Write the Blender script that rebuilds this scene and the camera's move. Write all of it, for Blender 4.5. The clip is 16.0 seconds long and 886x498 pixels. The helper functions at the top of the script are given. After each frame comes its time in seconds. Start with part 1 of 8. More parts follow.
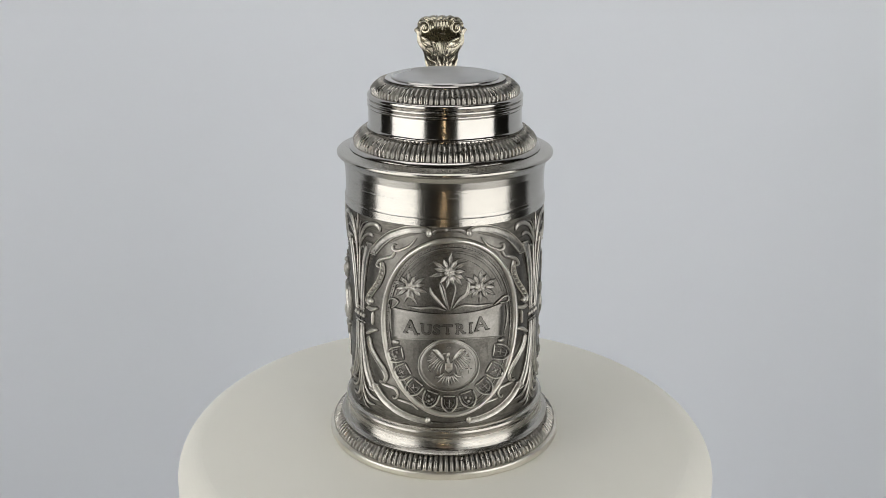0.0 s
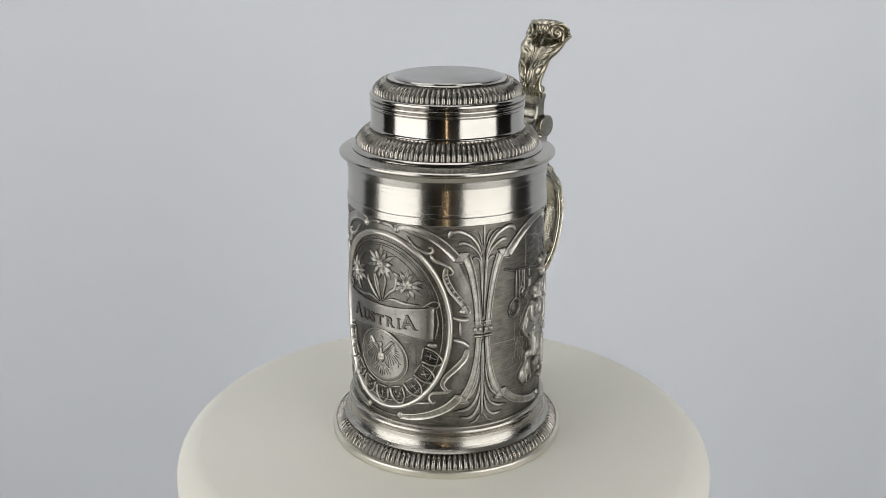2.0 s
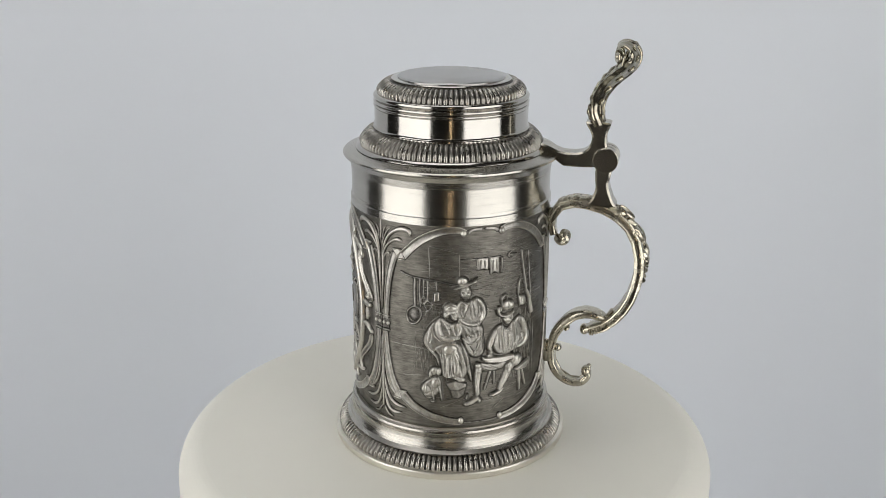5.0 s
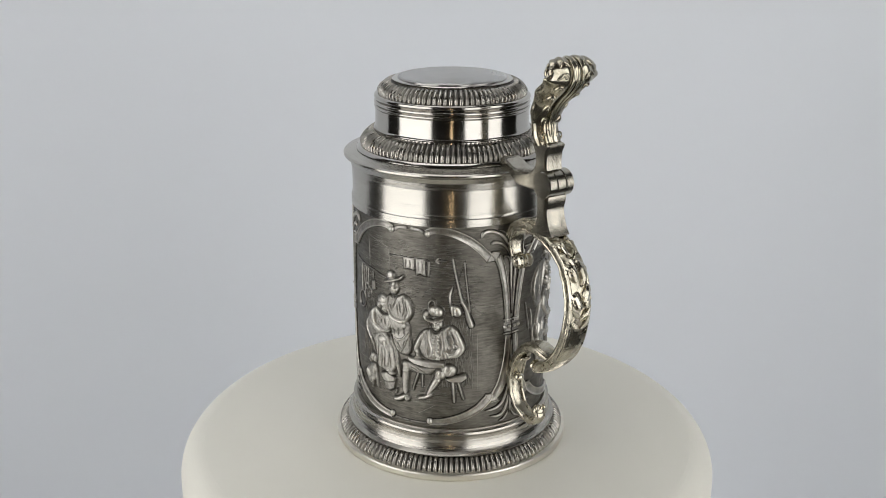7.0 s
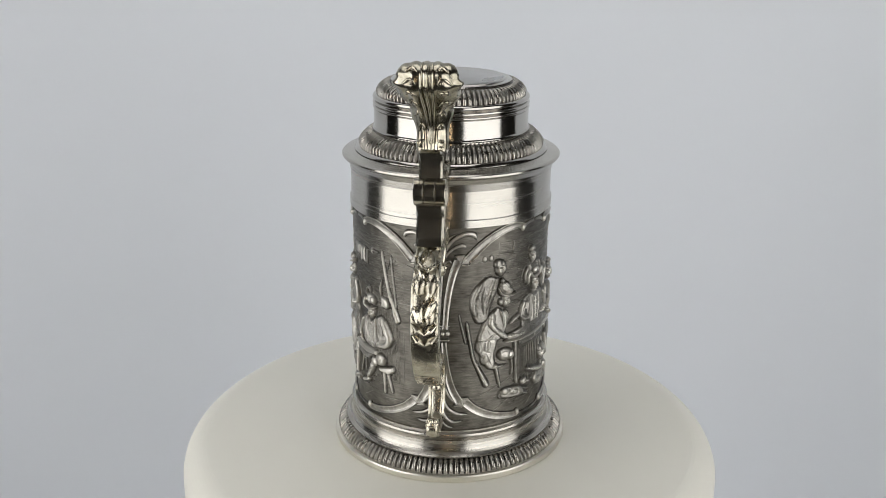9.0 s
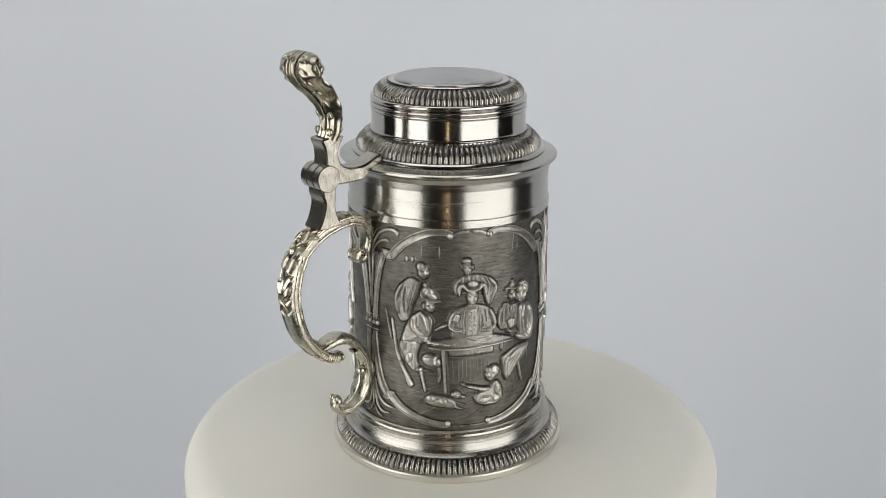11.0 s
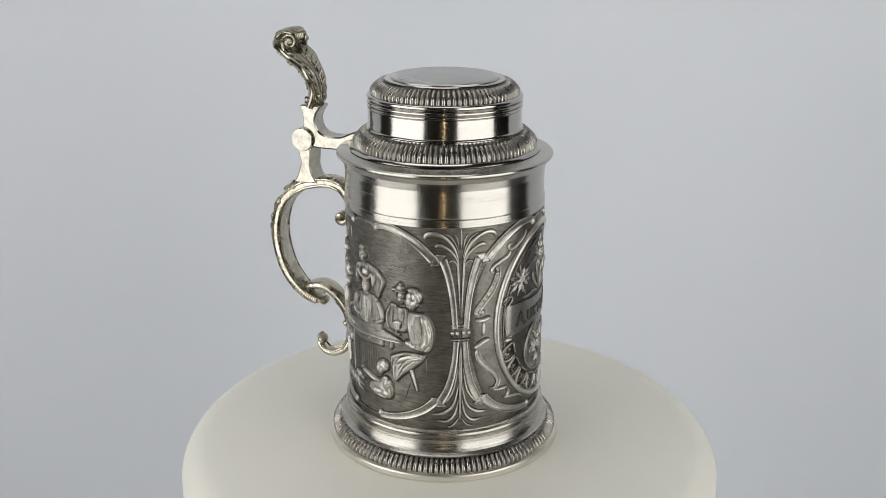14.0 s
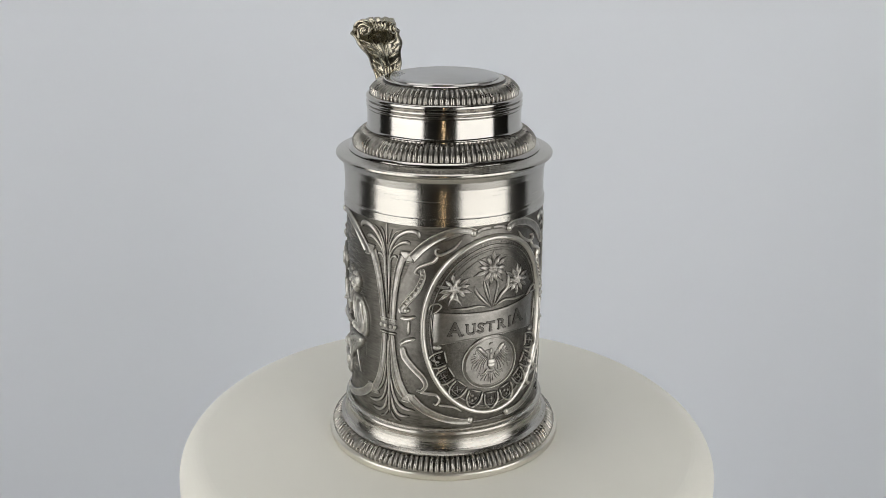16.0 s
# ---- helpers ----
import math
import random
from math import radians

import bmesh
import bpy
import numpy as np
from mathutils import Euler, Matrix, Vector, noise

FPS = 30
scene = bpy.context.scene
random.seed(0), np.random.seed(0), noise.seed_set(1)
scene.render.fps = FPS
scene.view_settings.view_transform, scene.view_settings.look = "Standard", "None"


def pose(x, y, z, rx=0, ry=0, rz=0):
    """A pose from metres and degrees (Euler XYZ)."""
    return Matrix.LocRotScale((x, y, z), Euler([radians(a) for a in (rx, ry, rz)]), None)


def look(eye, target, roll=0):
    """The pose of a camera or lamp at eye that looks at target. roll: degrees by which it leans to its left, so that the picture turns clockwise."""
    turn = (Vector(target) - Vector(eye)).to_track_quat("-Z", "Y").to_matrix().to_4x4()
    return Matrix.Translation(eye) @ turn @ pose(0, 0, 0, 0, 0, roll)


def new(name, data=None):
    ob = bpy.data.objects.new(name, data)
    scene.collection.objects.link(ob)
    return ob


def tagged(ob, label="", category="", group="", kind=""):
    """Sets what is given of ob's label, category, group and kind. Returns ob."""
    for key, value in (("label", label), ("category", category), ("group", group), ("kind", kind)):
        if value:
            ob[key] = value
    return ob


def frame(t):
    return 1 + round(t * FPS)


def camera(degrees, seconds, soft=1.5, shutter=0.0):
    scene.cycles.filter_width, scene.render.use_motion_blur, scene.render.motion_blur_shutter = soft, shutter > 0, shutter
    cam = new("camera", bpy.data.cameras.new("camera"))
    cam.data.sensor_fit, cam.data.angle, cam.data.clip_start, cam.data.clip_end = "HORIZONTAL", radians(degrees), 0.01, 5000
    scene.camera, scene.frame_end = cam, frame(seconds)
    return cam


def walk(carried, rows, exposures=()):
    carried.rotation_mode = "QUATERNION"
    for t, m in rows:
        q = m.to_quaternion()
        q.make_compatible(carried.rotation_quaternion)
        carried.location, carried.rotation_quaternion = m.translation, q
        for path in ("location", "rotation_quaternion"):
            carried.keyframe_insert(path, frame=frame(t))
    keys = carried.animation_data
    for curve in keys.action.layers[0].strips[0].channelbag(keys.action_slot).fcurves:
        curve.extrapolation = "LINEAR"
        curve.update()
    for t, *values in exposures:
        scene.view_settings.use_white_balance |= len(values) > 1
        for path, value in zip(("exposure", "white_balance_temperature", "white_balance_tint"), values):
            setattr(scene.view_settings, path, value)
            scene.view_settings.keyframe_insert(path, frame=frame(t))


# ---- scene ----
# ---- camera: stands still on a tripod ----
EYE = Vector((0.0, -0.430, 0.23145))
WAY = Vector((-0.004534, 0.946381, -0.323021))
cam = camera(46.18, 16.0, soft=0.88)
walk(cam, [(0.0, look(EYE, EYE + WAY, 0.146)), (16.0, look(EYE, EYE + WAY, 0.146))], exposures=[(0.0, 0.0, 6500, 10), (16.0, 0.0, 6500, 10)])

SPIN = 20.951          # degrees a second, clockwise seen from above
STEIN_OFF = Vector((-0.00134, 0.00098, 0.0))
DISC_OFF = Vector((-0.0008, -0.0014, 0.0))

# ---- light: dim room, two softboxes beside the camera ----
world = bpy.data.worlds.new("world")
scene.world = world
world.use_nodes = True
world.node_tree.nodes["Background"].inputs[0].default_value = (0.80, 0.88, 1.0, 1)
world.node_tree.nodes["Background"].inputs[1].default_value = 0.05


# ---- materials ----
def material(name):
    m = bpy.data.materials.new(name)
    m.use_nodes = True
    return m, m.node_tree.nodes, m.node_tree.links, m.node_tree.nodes["Principled BSDF"]


def noise_tex(nodes, links, scale, stretch=(1, 1, 1), detail=4.0, rough=0.55, coords="Object"):
    tc = nodes.new("ShaderNodeTexCoord")
    mp = nodes.new("ShaderNodeMapping")
    mp.inputs["Scale"].default_value = stretch
    links.new(tc.outputs[coords], mp.inputs["Vector"])
    nz = nodes.new("ShaderNodeTexNoise")
    nz.inputs["Scale"].default_value = scale
    nz.inputs["Detail"].default_value = detail
    nz.inputs["Roughness"].default_value = rough
    links.new(mp.outputs["Vector"], nz.inputs["Vector"])
    return nz.outputs["Fac"]


def ramp(nodes, links, fac, stops):
    r = nodes.new("ShaderNodeValToRGB")
    el = r.color_ramp.elements
    while len(el) < len(stops):
        el.new(0.5)
    for e, (pos, col) in zip(el, stops):
        e.position = pos
        e.color = (*col, 1) if len(col) == 3 else col
    links.new(fac, r.inputs["Fac"])
    return r.outputs["Color"]


def grey(v):
    return (v, v, v)


def bump(nodes, links, bsdf, fac, dist, strength=1.0, chain=None):
    b = nodes.new("ShaderNodeBump")
    b.inputs["Distance"].default_value = dist
    b.inputs["Strength"].default_value = strength
    links.new(fac, b.inputs["Height"])
    if chain:
        links.new(chain, b.inputs["Normal"])
    links.new(b.outputs["Normal"], bsdf.inputs["Normal"])
    return b.outputs["Normal"]


def turned_pewter(name, lo, hi, r_lo, r_hi, line=0.00001, aniso=0.0):
    """Pewter turned on a lathe: fine rings round the axis, faint clouding."""
    m, n, l, b = material(name)
    b.inputs["Metallic"].default_value = 1.0
    fine = noise_tex(n, l, 900, (0.02, 0.02, 1.0), 3)
    cloud = noise_tex(n, l, 60, (1, 1, 1), 5)
    l.new(ramp(n, l, cloud, [(0.3, lo), (0.7, hi)]), b.inputs["Base Color"])
    l.new(ramp(n, l, fine, [(0.3, grey(r_lo)), (0.7, grey(r_hi))]), b.inputs["Roughness"])
    bump(n, l, b, fine, line, 0.6)
    if aniso:
        tg = n.new("ShaderNodeTangent")
        tg.direction_type, tg.axis = "RADIAL", "Z"
        b.inputs["Anisotropic"].default_value = aniso
        b.inputs["Anisotropic Rotation"].default_value = 0.25
        l.new(tg.outputs["Tangent"], b.inputs["Tangent"])
    return m


BRUSHED = turned_pewter("brushed_pewter", (0.44, 0.422, 0.382), (0.50, 0.482, 0.440), 0.22, 0.28, 0.000002, 0.75)
SATIN = turned_pewter("satin_pewter", (0.40, 0.382, 0.345), (0.47, 0.451, 0.41), 0.24, 0.31, 0.000004, 0.6)
# Paler cream tint puts the turntable's reflection into the foot rim's colour.
REFLECTION_TINT = turned_pewter("reflection_tinted_pewter", (0.74, 0.71, 0.63), (0.80, 0.77, 0.69), 0.30, 0.40, 0.000002)
LIDTOP = turned_pewter("brushed_lid_top", (0.45, 0.446, 0.434), (0.51, 0.506, 0.494), 0.26, 0.34, 0.000005, 0.9)
BRIGHT = turned_pewter("bright_pewter", (0.43, 0.414, 0.38), (0.49, 0.472, 0.44), 0.12, 0.17, 0.000004, 0.5)


def cast_pewter(name, dark, light, r_lo, r_hi, scale, depth, stretch=(1, 1, 1), rub=None, folds=0.0, blotch=0.5, fine=0.0):
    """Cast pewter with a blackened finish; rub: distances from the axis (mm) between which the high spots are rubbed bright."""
    m, n, l, b = material(name)
    b.inputs["Metallic"].default_value = 1.0
    grain = noise_tex(n, l, scale, stretch, 6, 0.65)
    cloud = noise_tex(n, l, 170, (1, 1, 1), 4)
    mix = n.new("ShaderNodeMath")
    mix.operation = "MULTIPLY_ADD"
    mix.inputs[1].default_value = 1.0 - blotch
    l.new(grain, mix.inputs[0])
    half = n.new("ShaderNodeMath")
    half.operation = "MULTIPLY"
    half.inputs[1].default_value = blotch
    l.new(cloud, half.inputs[0])
    l.new(half.outputs[0], mix.inputs[2])
    fac = mix.outputs[0]
    # Rub wear by height; its contrast is raised to carry highlights and crevice shade too.
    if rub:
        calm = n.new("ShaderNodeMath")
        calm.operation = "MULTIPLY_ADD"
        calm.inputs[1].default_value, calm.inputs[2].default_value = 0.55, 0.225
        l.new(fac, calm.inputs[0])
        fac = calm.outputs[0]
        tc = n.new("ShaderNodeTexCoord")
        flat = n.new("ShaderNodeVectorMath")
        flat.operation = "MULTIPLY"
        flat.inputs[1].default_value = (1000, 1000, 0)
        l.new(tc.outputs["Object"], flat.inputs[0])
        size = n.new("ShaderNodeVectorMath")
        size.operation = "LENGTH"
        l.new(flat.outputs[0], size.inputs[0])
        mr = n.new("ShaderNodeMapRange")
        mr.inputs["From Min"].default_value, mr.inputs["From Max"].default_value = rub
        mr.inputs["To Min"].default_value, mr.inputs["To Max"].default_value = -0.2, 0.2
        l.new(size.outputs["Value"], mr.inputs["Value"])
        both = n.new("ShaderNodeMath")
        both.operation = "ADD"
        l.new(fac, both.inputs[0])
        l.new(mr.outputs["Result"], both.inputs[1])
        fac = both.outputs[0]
    l.new(ramp(n, l, fac, [(0.34, dark), (0.68, light)]), b.inputs["Base Color"])
    l.new(ramp(n, l, cloud, [(0.3, grey(r_hi)), (0.7, grey(r_lo))]), b.inputs["Roughness"])
    first = bump(n, l, b, grain, depth, 0.7)
    if fine:
        bump(n, l, b, noise_tex(n, l, 2200, (1, 1, 1), 3), fine, 0.8, first)
    if folds:
        bump(n, l, b, noise_tex(n, l, 420, (1, 1, 0.5), 3), folds, 0.8, first)
    return m


FIELD = cast_pewter("blackened_pewter_field", (0.07, 0.066, 0.057), (0.225, 0.213, 0.185), 0.37, 0.48, 900, 0.00009, (0.22, 0.22, 1.5), blotch=0.35, fine=0.00008)
GROUND = cast_pewter("blackened_pewter_ground", (0.08, 0.076, 0.067), (0.20, 0.191, 0.17), 0.32, 0.42, 1100, 0.00006, blotch=0.4, fine=0.00004)
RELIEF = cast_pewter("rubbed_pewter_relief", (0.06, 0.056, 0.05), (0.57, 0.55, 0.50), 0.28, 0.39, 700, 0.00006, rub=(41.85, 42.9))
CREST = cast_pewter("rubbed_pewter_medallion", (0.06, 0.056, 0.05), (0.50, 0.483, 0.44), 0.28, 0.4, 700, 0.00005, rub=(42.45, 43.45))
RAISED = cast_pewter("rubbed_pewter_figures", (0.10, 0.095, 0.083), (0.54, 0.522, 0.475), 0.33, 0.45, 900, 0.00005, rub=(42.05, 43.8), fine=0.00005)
GRAIN = cast_pewter("cut_pewter_grain", (0.20, 0.192, 0.172), (0.36, 0.346, 0.312), 0.28, 0.4, 900, 0.00004)
BANNER = cast_pewter("half_rubbed_pewter_banner", (0.20, 0.192, 0.174), (0.34, 0.327, 0.298), 0.3, 0.42, 900, 0.00006)
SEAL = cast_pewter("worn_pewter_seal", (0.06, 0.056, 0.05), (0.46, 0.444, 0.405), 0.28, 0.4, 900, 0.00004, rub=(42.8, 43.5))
# Letter faces are set darker than the banner behind them.
LETTER = cast_pewter("dark_letter_pewter", (0.10, 0.095, 0.085), (0.19, 0.182, 0.164), 0.34, 0.46, 900, 0.00004)
PLATE = cast_pewter("half_rubbed_pewter_plate", (0.10, 0.095, 0.084), (0.21, 0.201, 0.18), 0.3, 0.42, 700, 0.00005)
GROOVE = cast_pewter("blackened_pewter_groove", (0.04, 0.038, 0.035), (0.09, 0.085, 0.078), 0.4, 0.55, 900, 0.00003)
LOBE = cast_pewter("rubbed_pewter_lobe", (0.20, 0.19, 0.17), (0.47, 0.453, 0.413), 0.23, 0.33, 800, 0.00003)
HANDLE = cast_pewter("plated_handle_metal", (0.33, 0.305, 0.235), (0.68, 0.64, 0.535), 0.19, 0.33, 330, 0.00006, folds=0.00016)
# Handle metal with the dim room's dark reflection put into its colour.
DARK_REFLECTING = cast_pewter("reflection_darkened_metal", (0.22, 0.203, 0.145), (0.60, 0.565, 0.47), 0.15, 0.28, 330, 0.00006, folds=0.00016)
HANDLE_FLAT = cast_pewter("filed_handle_metal", (0.33, 0.312, 0.266), (0.56, 0.53, 0.454), 0.17, 0.26, 420, 0.00004, folds=0.00006)


def matt(name, lo, hi, rough, scale, depth, fine=900):
    m, n, l, b = material(name)
    b.inputs["Roughness"].default_value = rough
    big = noise_tex(n, l, scale, (1, 1, 1), 4)
    small = noise_tex(n, l, fine, (1, 1, 1), 3)
    l.new(ramp(n, l, big, [(0.3, lo), (0.7, hi)]), b.inputs["Base Color"])
    bump(n, l, b, small, depth, 0.5)
    return m


CREAM = matt("cream_painted_disc", (0.735, 0.72, 0.645), (0.765, 0.75, 0.675), 0.5, 9, 0.00003)
PAPER = matt("pale_grey_paper", (0.74, 0.77, 0.81), (0.76, 0.79, 0.83), 0.85, 1.5, 0.0001, 300)
DARK = matt("dark_cloth", (0.075, 0.073, 0.068), (0.10, 0.098, 0.092), 0.9, 3, 0.0003, 200)
FABRIC = matt("black_softbox_fabric", (0.015, 0.015, 0.016), (0.025, 0.025, 0.026), 0.8, 20, 0.0002, 300)


def glow(name, colour, strength):
    m, n, l, b = material(name)
    b.inputs["Base Color"].default_value = (0.8, 0.8, 0.8, 1)
    b.inputs["Emission Color"].default_value = (*colour, 1)
    b.inputs["Emission Strength"].default_value = strength
    return m


SOFTBOX_GLOW = glow("softbox_diffuser", (1.0, 0.985, 0.965), 1.80)
SOFTBOX_DIM = glow("softbox_diffuser_dimmer", (1.0, 0.985, 0.965), 1.98)
TOP_GLOW = glow("overhead_fill_diffuser", (1.0, 0.99, 0.975), 1.5)
STRIP_GLOW = glow("warm_strip_glow", (1.0, 0.72, 0.42), 9.0)


# ---- mesh helpers ----
def mesh_part(name, verts, faces, mat, parent=None, label="", smooth=True):
    me = bpy.data.meshes.new(name)
    me.from_pydata([tuple(v) for v in verts], [], faces)
    bm = bmesh.new()
    bm.from_mesh(me)
    bmesh.ops.recalc_face_normals(bm, faces=bm.faces)
    bm.to_mesh(me)
    bm.free()
    me.materials.append(mat)
    if smooth:
        me.polygons.foreach_set("use_smooth", [True] * len(me.polygons))
    ob = new(name, me)
    if parent:
        ob.parent = parent
    return tagged(ob, label)


def lathe(name, profile, mat, parent=None, label="", seg=180):
    """A turned body from (radius, height) in millimetres; long runs keep straight sides."""
    rows = [profile[0]]
    for (r0, z0), (r1, z1) in zip(profile, profile[1:]):
        le = math.hypot(r1 - r0, z1 - z0)
        if le > 1.0:
            for q in (0.12 / le, 1 - 0.12 / le):
                rows.append((r0 + (r1 - r0) * q, z0 + (z1 - z0) * q))
        rows.append((r1, z1))
    verts, faces = [], []
    for r, z in rows:
        for k in range(seg):
            a = 2 * math.pi * k / seg
            verts.append((r * math.cos(a) / 1000, r * math.sin(a) / 1000, z / 1000))
    for j in range(len(rows) - 1):
        for k in range(seg):
            a, b = j * seg + k, j * seg + (k + 1) % seg
            faces.append((a, b, b + seg, a + seg))
    faces.append(tuple(range(seg))[::-1])
    faces.append(tuple((len(rows) - 1) * seg + k for k in range(seg)))
    ob = mesh_part(name, verts, faces, mat, parent, label)
    ob.data.set_sharp_from_angle(angle=radians(35))
    return ob


def arc(cr, cz, rad, a0, a1, n=8):
    """Points of a circular arc for lathe profiles, angles in degrees."""
    return [(cr + rad * math.cos(radians(a0 + (a1 - a0) * i / n)), cz + rad * math.sin(radians(a0 + (a1 - a0) * i / n))) for i in range(n + 1)]


def box(bm, x0, x1, y0, y1, z0, z1):
    bmesh.ops.create_cube(bm, size=1, matrix=Matrix.Translation(((x0 + x1) / 2, (y0 + y1) / 2, (z0 + z1) / 2)) @ Matrix.Diagonal((x1 - x0, y1 - y0, z1 - z0, 1)))


def part(name, bm, mat, parent=None, label="", smooth=False):
    me = bpy.data.meshes.new(name)
    bm.to_mesh(me)
    bm.free()
    me.materials.append(mat)
    if smooth:
        me.polygons.foreach_set("use_smooth", [True] * len(me.polygons))
    ob = new(name, me)
    if parent:
        ob.parent = parent
    return tagged(ob, label)


# ---- the setting: paper sweep on a table, dark room round it ----
def build_setting():
    prof = [(0.02 + 0.18 * i, -0.75) for i in range(4)] + [(0.60 + 0.20 * math.sin(radians(a)), -0.55 - 0.20 * math.cos(radians(a))) for a in range(0, 91, 5)] + [(0.80, -0.1), (0.80, 0.4), (0.80, 0.9), (0.80, 1.7)]
    verts, faces, n, cols = [], [], len(prof), 49
    for k in range(cols):
        a = radians(20 + 140 * k / (cols - 1))
        verts += [(r * math.cos(a), r * math.sin(a) * 0.85, z) for r, z in prof]
    for k in range(cols - 1):
        faces += [(k * n + i, k * n + i + 1, (k + 1) * n + i + 1, (k + 1) * n + i) for i in range(n - 1)]
    ob = mesh_part("backdrop", verts, faces, PAPER)
    ob.modifiers.new("thickness", "SOLIDIFY").thickness = 0.002
    tagged(ob, "seamless pale grey curved paper sweep behind the turntable", "backdrop", kind="structure")
    for name, dims, lab in (("floor", (-2.6, 2.6, -2.6, 2.0, -1.0, -0.95), "dark floor of the dim studio"),
                            ("ceiling", (-2.6, 2.6, -2.6, 2.0, 1.9, 1.95), "dark ceiling of the dim studio"),
                            ("wall_north", (-2.6, 2.6, 2.0, 2.05, -1.0, 1.9), "dark wall behind the paper sweep"),
                            ("wall_south", (-2.6, 2.6, -2.65, -2.6, -1.0, 1.9), "dark wall behind the camera"),
                            ("wall_east", (2.6, 2.65, -2.6, 2.0, -1.0, 1.9), "dark side wall of the studio"),
                            ("wall_west", (-2.65, -2.6, -2.6, 2.0, -1.0, 1.9), "dark side wall of the studio")):
        bm = bmesh.new()
        box(bm, *dims)
        tagged(part(name, bm, DARK), lab, name.split("_")[0], kind="structure")
    # Unseen glowing strip added for the thin warm reflected line; no door known.
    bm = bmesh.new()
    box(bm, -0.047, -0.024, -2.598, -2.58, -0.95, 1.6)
    tagged(part("warm_strip", bm, STRIP_GLOW), "narrow upright glowing strip added unseen behind the camera", "door", kind="structure")


def build_table():
    top = new("studio_table")
    bm = bmesh.new()
    box(bm, -0.85, 0.85, -0.24, 0.75, -0.79, -0.756)
    part("tabletop", bm, DARK, top)
    for x in (-0.75, 0.75):
        for y in (-0.18, 0.5):
            bm = bmesh.new()
            box(bm, x - 0.03, x + 0.03, y - 0.03, y + 0.03, -0.95, -0.79)
            part("leg", bm, DARK, top)
    tagged(top, "dark table under the paper sweep", "table")


def build_softbox(az0, az1, dist, z0, z1, glow_mat, lab):
    """A softbox that spans azimuths az0 to az1 (degrees from the camera's side of the stein)."""
    root = new("softbox")
    p0 = Vector((dist * math.sin(radians(az0)), -dist * math.cos(radians(az0)), 0))
    p1 = Vector((dist * math.sin(radians(az1)), -dist * math.cos(radians(az1)), 0))
    mid, half = (p0 + p1) / 2, (p1 - p0).length / 2
    root.matrix_world = Matrix.Translation((mid.x, mid.y, (z0 + z1) / 2)) @ Matrix.Rotation(math.atan2(p1.y - p0.y, p1.x - p0.x), 4, "Z")
    h = (z1 - z0) / 2
    sgn = 1 if root.matrix_world.inverted().translation.y > 0 else -1
    bm = bmesh.new()
    box(bm, -half, half, -0.004, 0.004, -h, h)
    part("diffuser", bm, glow_mat, root, "glowing white diffuser")
    bm = bmesh.new()
    y0, y1 = sorted((-0.012 * sgn, 0.004 * sgn))
    for s in (-1, 1):
        box(bm, s * half - 0.012, s * half + 0.012, y0, y1, -h, h)
        box(bm, -half, half, y0 - 0.001, y1 + 0.001, s * h - 0.012, s * h + 0.012)
    part("rim", bm, FABRIC, root)
    vs = [(x * half, -0.013 * sgn, z * h) for x, z in ((-1, -1), (1, -1), (1, 1), (-1, 1))] + [(x * 0.08, -0.3 * sgn, z * 0.08) for x, z in ((-1, -1), (1, -1), (1, 1), (-1, 1))]
    fs = [(i, (i + 1) % 4, 4 + (i + 1) % 4, 4 + i) for i in range(4)] + [(4, 5, 6, 7)]
    mesh_part("hood", vs, fs, FABRIC, root, smooth=False)
    bm = bmesh.new()
    box(bm, -0.015, 0.015, -0.32 * sgn - 0.015, -0.32 * sgn + 0.015, -0.95 - (z0 + z1) / 2, 0.05)
    part("stand", bm, FABRIC, root)
    tagged(root, lab, "softbox", "studio lights")


def build_overhead():
    """A flat softbox, unseen, added over the turntable to fill disc and paper."""
    root = new("overhead_fill")
    root.location = (-0.2, 0.05, 1.25)
    bm = bmesh.new()
    box(bm, -0.5, 0.5, -0.35, 0.35, -0.004, 0.004)
    part("diffuser", bm, TOP_GLOW, root, "glowing white diffuser")
    bm = bmesh.new()
    for s in (-1, 1):
        box(bm, s * 0.5 - 0.012, s * 0.5 + 0.012, -0.35, 0.35, -0.01, 0.02)
        box(bm, -0.5, 0.5, s * 0.35 - 0.012, s * 0.35 + 0.012, -0.011, 0.021)
    part("rim", bm, FABRIC, root)
    bm = bmesh.new()
    box(bm, -0.49, 0.49, -0.34, 0.34, 0.02, 0.12)
    part("hood", bm, FABRIC, root)
    bm = bmesh.new()
    box(bm, -0.015, 0.015, -0.015, 0.015, 0.12, 0.66)
    part("drop_pole", bm, FABRIC, root)
    tagged(root, "flat lit fill softbox added unseen over the turntable", "softbox", "studio lights")


# ---- the turntable disc ----
def build_disc():
    prof = [(0.2, 0.0), (60, 0), (108, 0)] + arc(108.5, -12.5, 12.5, 90, 0, 12)[1:] + [(121.2, -30), (121.2, -70), (119, -72), (0.2, -72)]
    root = new("turntable")
    lathe("disc", prof, CREAM, root, "cream painted round disc", 200)
    lathe("foot", [(0.2, -72.5), (55, -72.5), (50, -90), (50, -690), (120, -742), (120, -750), (0.2, -750)], FABRIC, root, "dark pedestal foot", 64)
    return tagged(root, "cream round display turntable with rounded edge", "turntable")
